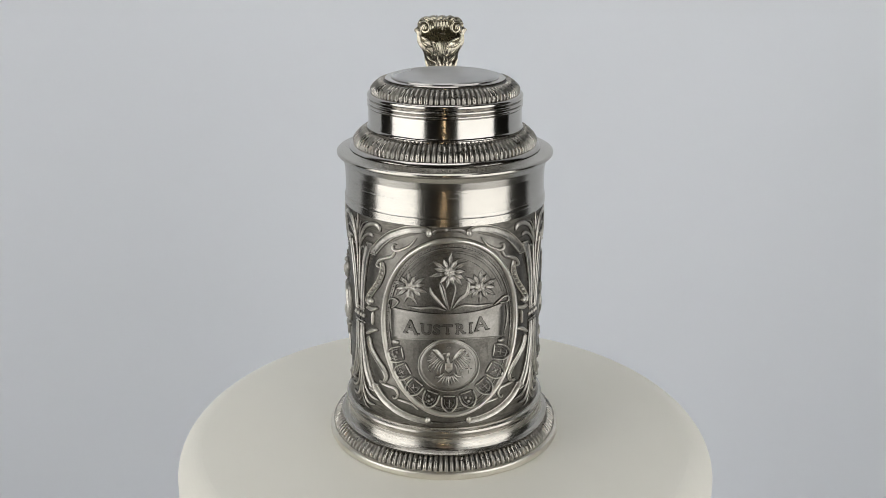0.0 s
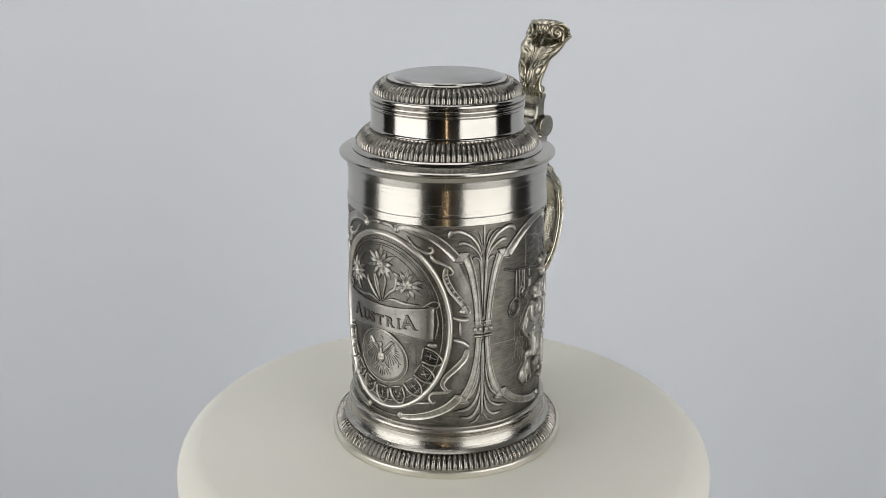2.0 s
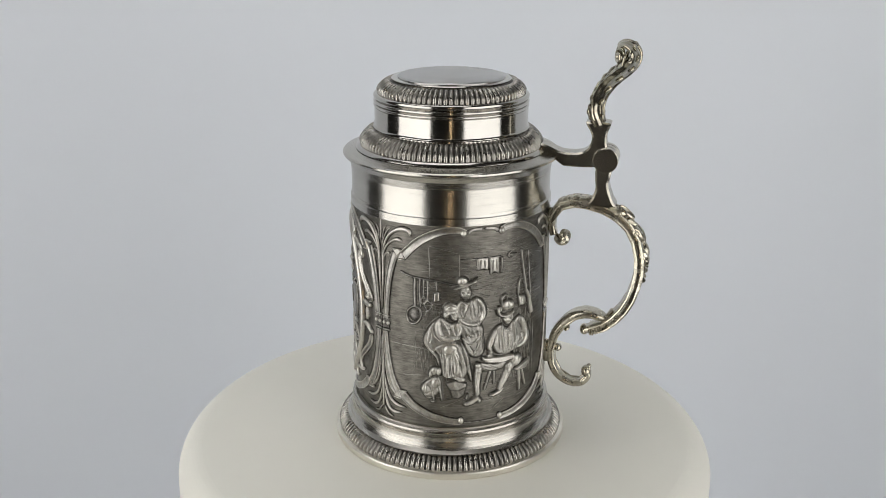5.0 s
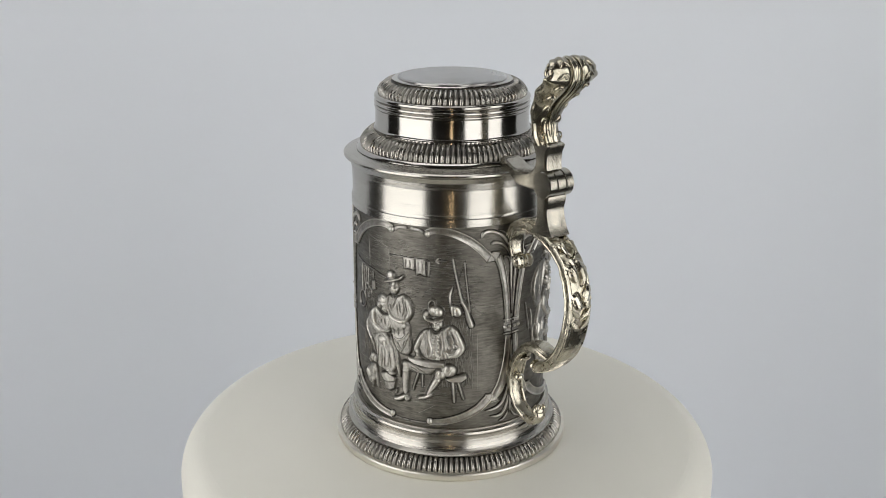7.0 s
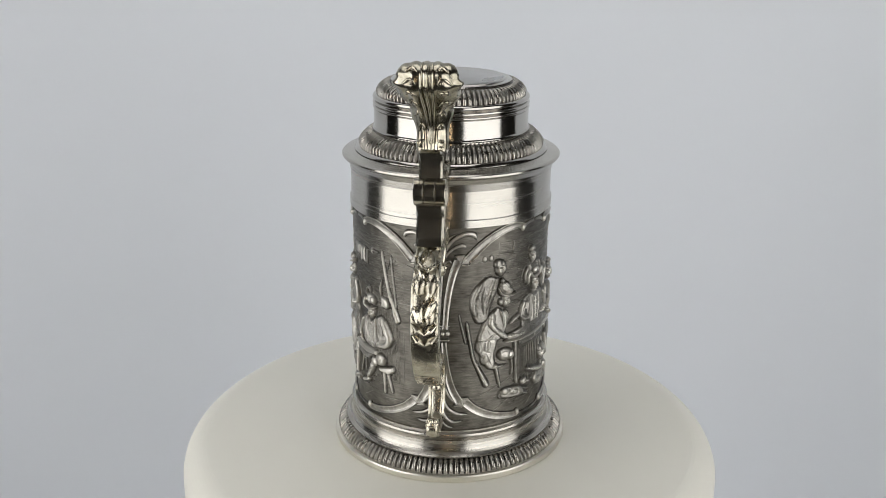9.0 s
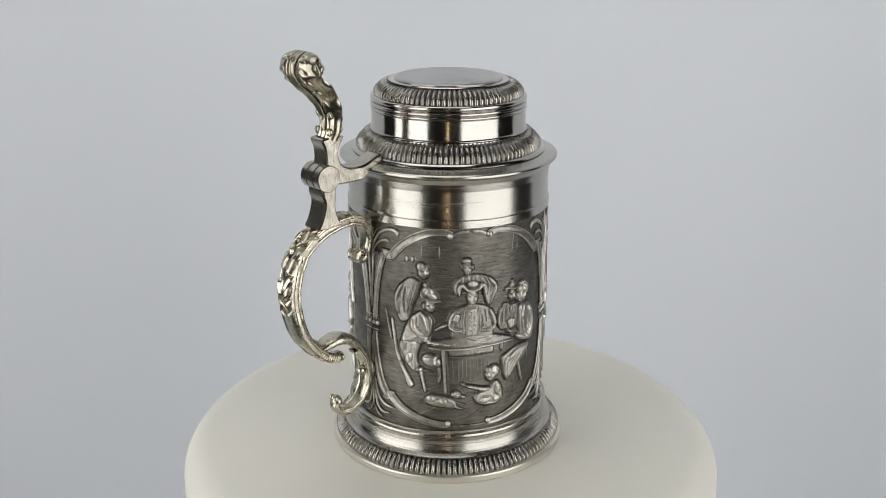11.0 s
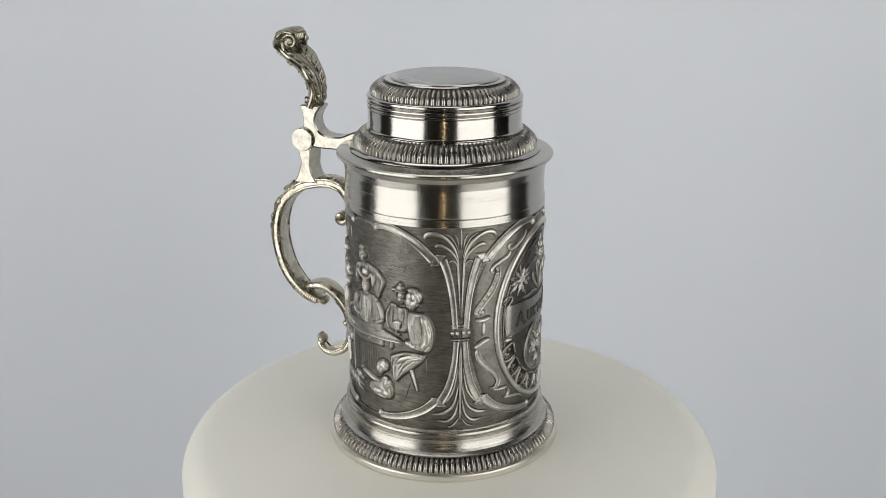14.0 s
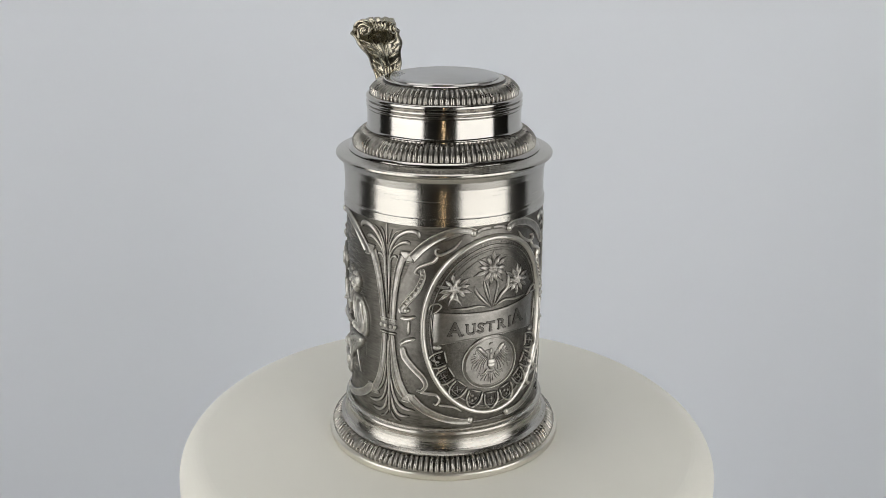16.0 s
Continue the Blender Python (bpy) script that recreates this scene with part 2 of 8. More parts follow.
# ---- the stein: turned body, base and lid ----
def lobes(name, mid_r, mid_z, rr, rz, a0, a1, count, parent, lean=0.0):
    """A gadroon ring: a blackened bed with rubbed lobes on it; the section is an elliptic arc."""
    def sec(a, grow):
        return (mid_r + (rr + grow) * math.cos(radians(a)), mid_z + (rz + grow) * math.sin(radians(a)))
    bed = lathe(name, [sec(a0 + (a1 - a0) * i / 8, -0.85) for i in range(9)], GROOVE, parent, "blackened ring under the lobes", 160)
    verts, faces, nu, nv = [], [], 7, 7
    for k in range(count):
        grow_k = random.uniform(-0.05, 0.07)
        base = len(verts)
        for i in range(nu):
            s = i / (nu - 1)
            a = a0 + (a1 - a0) * (0.03 + 0.94 * s)
            taper = max(0.0, 1 - abs(2 * s - 1) ** 6)
            for j in range(nv):
                q = -1 + 2 * j / (nv - 1)
                h = math.sqrt(max(0.0, 1 - q * q)) * taper
                r, z = sec(a, -1.0 + (1.45 + grow_k) * h)
                th = 2 * math.pi * (k + 0.5 + q * 0.45 * (0.75 + 0.25 * taper) + lean * (s - 0.5)) / count
                verts.append((r * math.cos(th) / 1000, r * math.sin(th) / 1000, z / 1000))
        for i in range(nu - 1):
            for j in range(nv - 1):
                p = base + i * nv + j
                faces.append((p, p + 1, p + nv + 1, p + nv))
    ob = mesh_part("gadrooning", verts, faces, LOBE, parent, "row of rubbed rounded lobes")
    tagged(ob, kind="stuff")
    return bed


def build_stein():
    root = new("beer_stein")
    tagged(root, "antique-finish pewter lidded stein with relief scenes on a cream turntable", "stein")
    # base
    base = lathe("base", [(0.2, 0.4), (50.6, 0.4), (50.6, 3.2), (48.6, 3.4), (45.0, 7.2), (46.6, 8.6), (46.8, 9.2), (46.2, 9.6)]
          + [(45.3, 10.3), (44.6, 11.2), (44.1, 12.3), (43.75, 13.6), (43.55, 15.0)] + [(42.6, 15.6), (43.3, 16.1), (44.1, 16.8), (44.35, 17.5), (44.1, 18.3), (43.3, 18.6), (42.9, 18.8), (42.9, 19.5), (0.2, 19.5)], SATIN, root, "turned moulded foot")
    lathe("foot_rim", [(0.2, 0), (51.5, 0), (52.0, 0.3), (52.2, 0.8), (52.1, 2.6), (51.7, 3.1), (50.5, 3.3), (0.2, 3.3)], REFLECTION_TINT, root, "edge of the foot, tinted pale as if mirroring the turntable")
    lobes("gadroon_ring", 40.6, -5.0, 12.7, 15.0, 32, 67, 136, base)
    # body wall that carries the relief, slightly hollow inside
    lathe("relief_wall", [(0.2, 19.4), (41.7, 19.4), (41.8, 50), (41.8, 90), (41.9, 107.9), (0.2, 107.9)], FIELD, root, "blackened pewter wall with fine graining", 240)
    # plain band and flared rim
    lathe("rim_band", [(0.2, 107.8), (42.6, 107.8), (42.85, 108.1), (42.85, 111.0), (42.4, 111.5), (42.3, 112.2), (42.25, 118), (42.35, 122.5), (42.9, 125.6), (44.2, 127.7), (45.3, 128.3), (45.7, 128.8), (45.7, 129.5), (45.2, 130.0), (42.5, 130.5), (40.4, 131.0), (0.2, 131.0)], BRUSHED, root, "brushed band with flared rim")
    # lid
    lid = lathe("lid", [(0.2, 131.3), (40.1, 131.15), (40.3, 131.35), (40.0, 131.9), (39.3, 132.6), (38.6, 132.85), (37.0, 132.9), (32.4, 137.6), (32.35, 139.4), (32.8, 139.9), (32.7, 140.2), (32.3, 140.6), (32.2, 142.5), (32.2, 148.0), (32.0, 148.2)] + arc(31.9, 148.9, 0.65, -80, 80, 6) + [(31.8, 149.7)] + arc(31.8, 150.6, 0.8, -80, 80, 6) + [(31.6, 151.6)] + arc(31.5, 152.8, 1.1, -80, 85, 8) + [(31.3, 154.0), (29.3, 154.1), (24.6, 157.6), (24.7, 159.2), (25.0, 159.7), (24.7, 160.0), (22.9, 160.05), (22.6, 160.1), (0.2, 160.1)], BRIGHT, root, "bright turned lid with stepped mouldings")
    lathe("lid_disc", [(0.2, 160.0), (22.5, 160.0), (22.5, 160.4), (21.8, 160.9), (20.8, 161.0), (12, 161.4), (0.2, 161.6)], LIDTOP, lid, "brushed flat top of the lid")
    lobes("gadroon_ring", 28.2, 125.0, 12.95, 15.5, 29, 71, 110, lid)
    lobes("gadroon_ring", 22.5, 148.0, 10.7, 12.0, 29, 75, 88, lid)
    return root, lid


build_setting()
build_table()
build_softbox(18, 75, 0.95, -0.40, 0.80, SOFTBOX_GLOW, "large lit softbox on a stand beside the camera")
build_softbox(-82, -30, 0.95, -0.40, 0.80, SOFTBOX_DIM, "large lit softbox on a stand, set wider of the camera")
build_overhead()
disc = build_disc()
stein, lid = build_stein()


# ---- relief work on the wall ----
WALL_R = 41.72
PANEL = {"A": 272.6, "B": 32.6, "C": 152.6}
COLUMN = (332.6, 92.6, 212.6)


def spline(pts, per=5, closed=False):
    """A smooth run through flat points (millimetres along the wall and up it)."""
    if len(pts) < 3 and not closed:
        n = per + 1
        return [(pts[0][0] + (pts[1][0] - pts[0][0]) * i / n, pts[0][1] + (pts[1][1] - pts[0][1]) * i / n) for i in range(n + 1)]
    out, n = [], len(pts)
    for i in range(n if closed else n - 1):
        if closed:
            a, b, c, d = (pts[(i + k - 1) % n] for k in range(4))
        else:
            b, c = pts[i], pts[i + 1]
            a = pts[i - 1] if i else (2 * b[0] - c[0], 2 * b[1] - c[1])
            d = pts[i + 2] if i + 2 < n else (2 * c[0] - b[0], 2 * c[1] - b[1])
        for k in range(per):
            t = k / per
            out.append(tuple(0.5 * (2 * b[j] + (c[j] - a[j]) * t + (2 * a[j] - 5 * b[j] + 4 * c[j] - d[j]) * t * t + (3 * b[j] - a[j] - 3 * c[j] + d[j]) * t ** 3) for j in (0, 1)))
    if not closed:
        out.append(tuple(pts[-1]))
    return out


class Sheet:
    """Collects raised forms in flat millimetres: u to the right, v above the base, h out of the wall."""

    def __init__(self, mirror=False):
        self.verts, self.faces, self.mirror, self.cuts = [], [], mirror, []

    def add(self, verts, faces):
        self.cuts.append((len(self.verts), len(verts), faces))
        if self.mirror:
            self.cuts.append((len(self.verts) + len(verts), len(verts), [f[::-1] for f in faces]))
        n = len(self.verts)
        self.verts += verts
        self.faces += [tuple(i + n for i in f) for f in faces]
        if self.mirror:
            n = len(self.verts)
            self.verts += [(-u, v, h) for u, v, h in verts]
            self.faces += [tuple(i + n for i in f[::-1]) for f in faces]

    def bar(self, pts, w, h, closed=False, base=0.0, tip=0.25, flat=2.0, rail=0.0):
        """A raised run of width w and height h; tip: share of its length that tapers; rail: a sunk middle between two raised edges."""
        line = spline(pts, 5, closed)
        prof = ((-1.08, 0), (-0.96, 0.62), (-0.86, 1), (-0.76, 0.94), (-0.6, 1 - rail), (-0.25, 0.96 - rail), (0.25, 0.96 - rail), (0.6, 1 - rail), (0.76, 0.94), (0.86, 1), (0.96, 0.62), (1.08, 0))
        n, m = len(line), 12 if rail else 7
        ws = list(w) if isinstance(w, (list, tuple)) else [w, w]
        verts, faces = [], []
        for i, (u, v) in enumerate(line):
            s = i / (n - 1)
            p, q = line[i - 1 if i or closed else 0], line[(i + 1) % n if closed else min(i + 1, n - 1)]
            du, dv = q[0] - p[0], q[1] - p[1]
            le = math.hypot(du, dv) or 1.0
            nu, nv = -dv / le, du / le
            f = s * (len(ws) - 1)
            k = min(int(f), len(ws) - 2)
            wi = ws[k] + (ws[k + 1] - ws[k]) * (f - k)
            cap = 1.0
            if not closed and tip:
                e = min(s, 1 - s) / tip
                cap = math.sqrt(max(0.0, 1 - (1 - min(1, e)) ** 2)) * 0.92 + 0.08
            for j in range(m):
                x = -1 + 2 * j / (m - 1)
                z = (1 - abs(x) ** flat) ** (1.25 / flat)
                if rail:
                    x, z = prof[j]
                verts.append((u + nu * x * wi / 2 * cap, v + nv * x * wi / 2 * cap, base - 0.1 + (h + 0.1) * z * (0.35 + 0.65 * cap)))
        for i in range(n if closed else n - 1):
            for j in range(m - 1):
                a, b = i * m + j, ((i + 1) % n) * m + j
                faces.append((a, a + 1, b + 1, b))
        self.add(verts, faces)

    def dome(self, u, v, a, b, h, rot=0.0, base=0.0, full=2.0):
        """A rounded swelling with half-axes a, b and height h."""
        n, m = 18, 6
        c, s = math.cos(radians(rot)), math.sin(radians(rot))
        verts, faces = [(u, v, base + h)], []
        for i in range(1, m + 1):
            q = i / m
            z = (1 - q ** full) ** 0.5
            for k in range(n):
                x, y = a * q * math.cos(2 * math.pi * k / n), b * q * math.sin(2 * math.pi * k / n)
                verts.append((u + x * c - y * s, v + x * s + y * c, base - 0.1 + (h + 0.1) * z))
        for k in range(n):
            faces.append((0, 1 + k, 1 + (k + 1) % n))
        for i in range(m - 1):
            for k in range(n):
                p, r = 1 + i * n + k, 1 + i * n + (k + 1) % n
                faces.append((p, p + n, r + n, r))
        self.add(verts, faces)

    def slab(self, pts, h, base=0.0, edge=0.35):
        """A flat raised plate with a sloped edge; it follows the wall's curve."""
        run, n = [], len(pts)
        for i in range(n):
            p, q = pts[i], pts[(i + 1) % n]
            k = max(1, int(math.hypot(q[0] - p[0], q[1] - p[1]) / 1.5))
            run += [(p[0] + (q[0] - p[0]) * j / k, p[1] + (q[1] - p[1]) * j / k) for j in range(k)]
        n = len(run)
        cu, cv = sum(p[0] for p in run) / n, sum(p[1] for p in run) / n
        verts, faces = [], []
        inner = (0.86, 0.72, 0.58, 0.44, 0.3, 0.15, 0.0)
        rings = (0.0, edge * 0.4, edge) + (None,) * len(inner)
        for i, r in enumerate(rings):
            for u, v in run:
                d = math.hypot(u - cu, v - cv) or 1
                f = max(0.3, 1 - r / d) if r is not None else inner[i - 3]
                verts.append((cu + (u - cu) * f, cv + (v - cv) * f, base + (-0.1 if i == 0 else h * 0.75 if i == 1 else h)))
        for i in range(len(rings) - 1):
            for k in range(n):
                a, b = i * n + k, i * n + (k + 1) % n
                faces.append((a, b, b + n, a + n))
        self.add(verts, faces)

    def each(self, name, centre, mat, parent, label=""):
        """Every collected form becomes a part of its own."""
        for first, count, faces in self.cuts:
            one = Sheet()
            one.verts, one.faces = self.verts[first:first + count], faces
            one.done(name, centre, mat, parent, label)

    def done(self, name, centre, mat, parent, label=""):
        verts = []
        for u, v, h in self.verts:
            a = radians(centre) + u / 42.23
            r = (WALL_R + h) / 1000
            verts.append((r * math.cos(a), r * math.sin(a), v / 1000))
        me = bpy.data.meshes.new(name)
        me.from_pydata(verts, [], self.faces)
        me.materials.append(mat)
        me.polygons.foreach_set("use_smooth", [True] * len(me.polygons))
        ob = new(name, me)
        ob.parent = parent
        return tagged(ob, label)


def soft_noise(u, v, cell, seed):
    """Smooth noise in -1..1 over flat millimetres."""
    rng = np.random.RandomState(seed)
    grid = rng.uniform(-1, 1, (64, 64))
    x, y = u / cell[0] + 1000, v / cell[1] + 1000
    i, j = np.floor(x).astype(int), np.floor(y).astype(int)
    f, g = x - i, y - j
    f, g = f * f * (3 - 2 * f), g * g * (3 - 2 * g)
    a, b, c, d = (grid[(i + p) % 64, (j + q) % 64] for p, q in ((0, 0), (1, 0), (0, 1), (1, 1)))
    return (a * (1 - f) + b * f) * (1 - g) + (c * (1 - f) + d * f) * g


def soften(h, times):
    """Rounds a height field as worn casting does."""
    for _ in range(times):
        h = np.pad(h, 1, mode="edge")
        h = (h[:-2] + 2 * h[1:-1] + h[2:]) / 4
        h = (h[:, :-2] + 2 * h[:, 1:-1] + h[:, 2:]) / 4
    return h


class Mould(Sheet):
    """Forms melted into one cast surface: swellings blend, base > 0 lays creases on top."""
    STEP = 0.16

    def __init__(self, crease=0.055, soft=2):
        self.verts, self.faces, self.mirror, self.cuts = [], [], False, []
        self.low, self.high, self.crease, self.soft = [], [], crease, soft

    def bar(self, pts, w, h, closed=False, base=0.0, tip=0.25, flat=2.0, rail=0.0):
        long = sum(math.hypot(q[0] - p[0], q[1] - p[1]) for p, q in zip(pts, pts[1:])) / (len(pts) - 1)
        line = spline(pts, max(6, min(40, int(long / (0.18 if base else 0.3)))), closed)
        ws = list(w) if isinstance(w, (list, tuple)) else [w, w]
        n = len(line)
        dots = []
        for i, (u, v) in enumerate(line):
            s = i / (n - 1)
            f = s * (len(ws) - 1)
            k = min(int(f), len(ws) - 2)
            r = (ws[k] + (ws[k + 1] - ws[k]) * (f - k)) / 2 * (1.0 if base else 0.98)
            cap = 1.0 if closed or not tip else 0.45 + 0.55 * min(1.0, min(s, 1 - s) / tip)
            dots.append((u, v, r * cap, r * cap, 0.0, h * (0.6 + 0.4 * cap), 2.6))
        (self.high if base else self.low).append(dots)

    def dome(self, u, v, a, b, h, rot=0.0, base=0.0, full=2.6):
        (self.high if base else self.low).append([(u, v, a, b, radians(rot), h, full)] if base else [(u, v, a, b, radians(rot), h, 2.6)])

    def slab(self, pts, h, base=0.0, edge=1.5):
        self.low.append((spline(pts, 3, True) if edge > 1 else pts, h, edge))

    def done(self, name, centre, mat, parent, label=""):
        pts = [(d[0] + s * max(d[2], d[3]), d[1] + s * max(d[2], d[3])) for e in self.low + self.high if isinstance(e, list) for d in e for s in (-1, 1)]
        pts += [p for e in self.low if isinstance(e, tuple) for p in e[0]]
        u0, u1 = min(p[0] for p in pts) - 1.2, max(p[0] for p in pts) + 1.2
        v0, v1 = min(p[1] for p in pts) - 1.2, max(p[1] for p in pts) + 1.2
        uu, vv = np.meshgrid(np.arange(u0, u1, self.STEP), np.arange(v0, v1, self.STEP))

        def height(e):
            out = np.zeros_like(uu)
            if isinstance(e, list):
                for u, v, a, b, rot, h, full in e:
                    m = max(a, b)
                    i0, i1 = (int(max(0, (v + k * m - v0) / self.STEP + k)) for k in (-1, 2))
                    j0, j1 = (int(max(0, (u + k * m - u0) / self.STEP + k)) for k in (-1, 2))
                    x, y, sub = uu[i0:i1, j0:j1] - u, vv[i0:i1, j0:j1] - v, out[i0:i1, j0:j1]
                    c, s = math.cos(rot), math.sin(rot)
                    q = np.sqrt(((x * c + y * s) / a) ** 2 + ((-x * s + y * c) / b) ** 2)
                    np.maximum(sub, abs(h) * np.clip(1 - q ** full, 0, 1) ** 0.6, out=sub)
                return out if e[0][5] > 0 else -out
            poly, h, edge = e
            inside, dist = np.zeros(uu.shape, bool), np.full(uu.shape, 99.0)
            for (a, b), (c, d) in zip(poly, poly[1:] + poly[:1]):
                cross = ((b > vv) != (d > vv)) & (uu < (c - a) * (vv - b) / ((d - b) or 1e-9) + a)
                inside ^= cross
                t = np.clip(((uu - a) * (c - a) + (vv - b) * (d - b)) / ((c - a) ** 2 + (d - b) ** 2 + 1e-9), 0, 1)
                np.minimum(dist, np.hypot(uu - a - t * (c - a), vv - b - t * (d - b)), out=dist)
            return np.where(inside, h * np.sqrt(np.clip(1 - (1 - np.clip(dist / edge, 0, 1)) ** 2, 0, 1)), 0)
        total = np.zeros_like(uu)
        for e in self.low:
            one = height(e)
            top = (one > total * 0.92) & (one > 0.05)
            moat = soften(top.astype(float), 5) * ~top
            total = np.maximum(total, one) - moat * np.clip(total * 0.9, 0, 0.8)
        total = soften(total, self.soft)
        total = np.maximum(total, 0.6 * soften(total, 26))
        for e in self.high:
            total += height(e) * np.clip(total / 0.6, 0, 1)
        total = soften(total, 1)
        if self.crease:
            seed = int(abs(u0 * 31 + v0 * 17)) % 999
            total += np.clip(total / 1.2, 0, 1) * self.crease * (soft_noise(uu + 0.35 * vv, vv, (0.8, 2.2), seed) + 0.7 * soft_noise(uu, vv, (0.5, 0.7), seed + 1))
        keep = total > 0.03
        rows, cols = uu.shape
        index = -np.ones(uu.shape, int)
        near = keep.copy()
        for dy, dx in ((0, 1), (0, -1), (1, 0), (-1, 0), (1, 1), (-1, -1), (1, -1), (-1, 1)):
            near |= np.roll(keep, (dy, dx), (0, 1))
        index[near] = np.arange(near.sum())
        self.verts = [(a, b, c - 0.04) for a, b, c in zip(uu[near], vv[near], total[near])]
        q = near[:-1, :-1] & near[1:, :-1] & near[:-1, 1:] & near[1:, 1:]
        self.faces = list(zip(index[:-1, :-1][q].tolist(), index[:-1, 1:][q].tolist(), index[1:, 1:][q].tolist(), index[1:, :-1][q].tolist()))
        return Sheet.done(self, name, centre, mat, parent, label)


def ellipse(cu, cv, a, b, n=40, a0=0.0, a1=360.0):
    m = n if abs(a1 - a0) >= 360 else n + 1
    return [(cu + a * math.cos(radians(a0 + (a1 - a0) * i / n)), cv + b * math.sin(radians(a0 + (a1 - a0) * i / n))) for i in range(m)]


def text_piece(ch, size, u, v, h, centre, parent, mat, turn=0.0, squeeze=1.0, swell=0.0):
    """A raised letter on the wall, its foot's left end at (u, v); swell makes it bolder."""
    cu = bpy.data.curves.new("letter", "FONT")
    cu.body, cu.size, cu.extrude, cu.bevel_depth, cu.resolution_u, cu.offset = ch, size, 0.16, 0.0 if swell else 0.04, 4, swell
    tmp = bpy.data.objects.new("letter", cu)
    me = bpy.data.meshes.new_from_object(tmp)
    bpy.data.objects.remove(tmp)
    c, s = math.cos(radians(turn)), math.sin(radians(turn))
    for p in me.vertices:
        x, y = p.co.x * squeeze, p.co.y
        a = radians(centre) + (u + x * c - y * s) / 42.23
        r = (WALL_R + h + p.co.z) / 1000
        p.co = (r * math.cos(a), r * math.sin(a), (v + x * s + y * c) / 1000)
    me.materials.append(mat)
    ob = new("letter", me)
    ob.parent = parent
    return ob


def build_columns():
    for c in COLUMN:
        s = Sheet(True)
        s.bar([(7.3, 94.8), (4.95, 87.3), (3.2, 77.2), (2.2, 65.2)], [3.5, 3.2, 2.7, 2.3], 1.1, tip=0, flat=4.0, rail=0.32)
        s.bar([(1.8, 59.4), (2.75, 48.5), (4.9, 38.9), (8.3, 32.3)], [2.3, 2.7, 3.2, 3.6], 1.1, tip=0, flat=4.0, rail=0.32)
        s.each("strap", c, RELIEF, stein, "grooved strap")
        s = Sheet(True)
        s.bar([(0.85, 93.46), (2.43, 98.75), (5.55, 103.07), (10.00, 105.38), (13.60, 105.01), (14.76, 102.83)], [0.86, 1.50, 1.94, 2.36, 2.58, 1.29], 1.15, tip=0.12)
        s.bar([(0.62, 92.02), (2.88, 96.87), (6.01, 99.77), (8.91, 100.71), (10.71, 99.96)], [0.86, 1.29, 1.50, 2.15, 1.50], 1.00, tip=0.12)
        s.bar([(0.85, 89.15), (1.98, 93.04), (3.78, 94.29), (4.91, 93.36)], [0.86, 1.07, 1.29, 1.07], 0.80, tip=0.15)
        s.bar([(0.39, 93.91), (1.75, 99.91), (4.21, 104.22), (7.54, 105.88)], [0.43, 0.65, 0.65, 0.43], 1.10)
        s.bar([(0.85, 98.69), (1.52, 102.96), (2.87, 105.59)], [0.65, 1.07, 0.65], 0.80)
        s.bar([(1.30, 96.81), (1.08, 89.17), (0.62, 79.47), (0.15, 68.37)], [1.29, 1.50, 1.07, 0.43], 1.00)
        s.bar([(0.06, 108.51), (0.06, 103.36), (0.05, 98.65)], [0.65, 1.07, 0.65], 0.90)
        s.bar([(0.85, 57.17), (2.26, 44.52), (5.09, 36.87)], [0.65, 0.86, 0.65], 0.70)
        s.bar([(0.85, 49.56), (2.73, 38.09), (6.04, 32.71), (10.77, 31.05)], [0.86, 1.50, 1.72, 0.86], 0.90)
        s.bar([(0.61, 40.55), (2.51, 31.56), (6.30, 27.47), (12.23, 26.49)], [0.86, 1.50, 1.94, 1.07], 1.00)
        s.bar([(0.61, 34.06), (2.04, 26.80), (5.13, 23.49), (9.87, 23.71)], [0.86, 1.50, 1.72, 1.07], 1.00)
        s.bar([(0.14, 58.38), (0.37, 46.97), (0.13, 34.02), (0.12, 22.96)], [0.65, 1.29, 1.29, 0.86], 0.90, tip=0.1)
        s.bar([(0.37, 24.83), (2.76, 21.54), (5.61, 20.57)], [0.86, 1.29, 0.86], 0.80)
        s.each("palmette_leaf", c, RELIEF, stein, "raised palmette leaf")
        s = Sheet(True)
        s.bar([(0.15, 66.39), (2.00, 66.50), (4.3, 66.59)], 1.0, 1.0, tip=0.05)
        s.bar([(0.15, 60.14), (2.01, 60.25), (4.3, 60.35)], 1.0, 1.0, tip=0.05)
        s.slab([(0.20, 65.64), (4.08, 65.83), (3.86, 60.83), (0.19, 60.65)], 0.45)
        s.dome(1.31, 63.22, 0.95, 1.1, 1.45)
        s.dome(3.39, 63.31, 1.0, 1.15, 1.5)
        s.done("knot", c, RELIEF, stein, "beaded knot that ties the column")


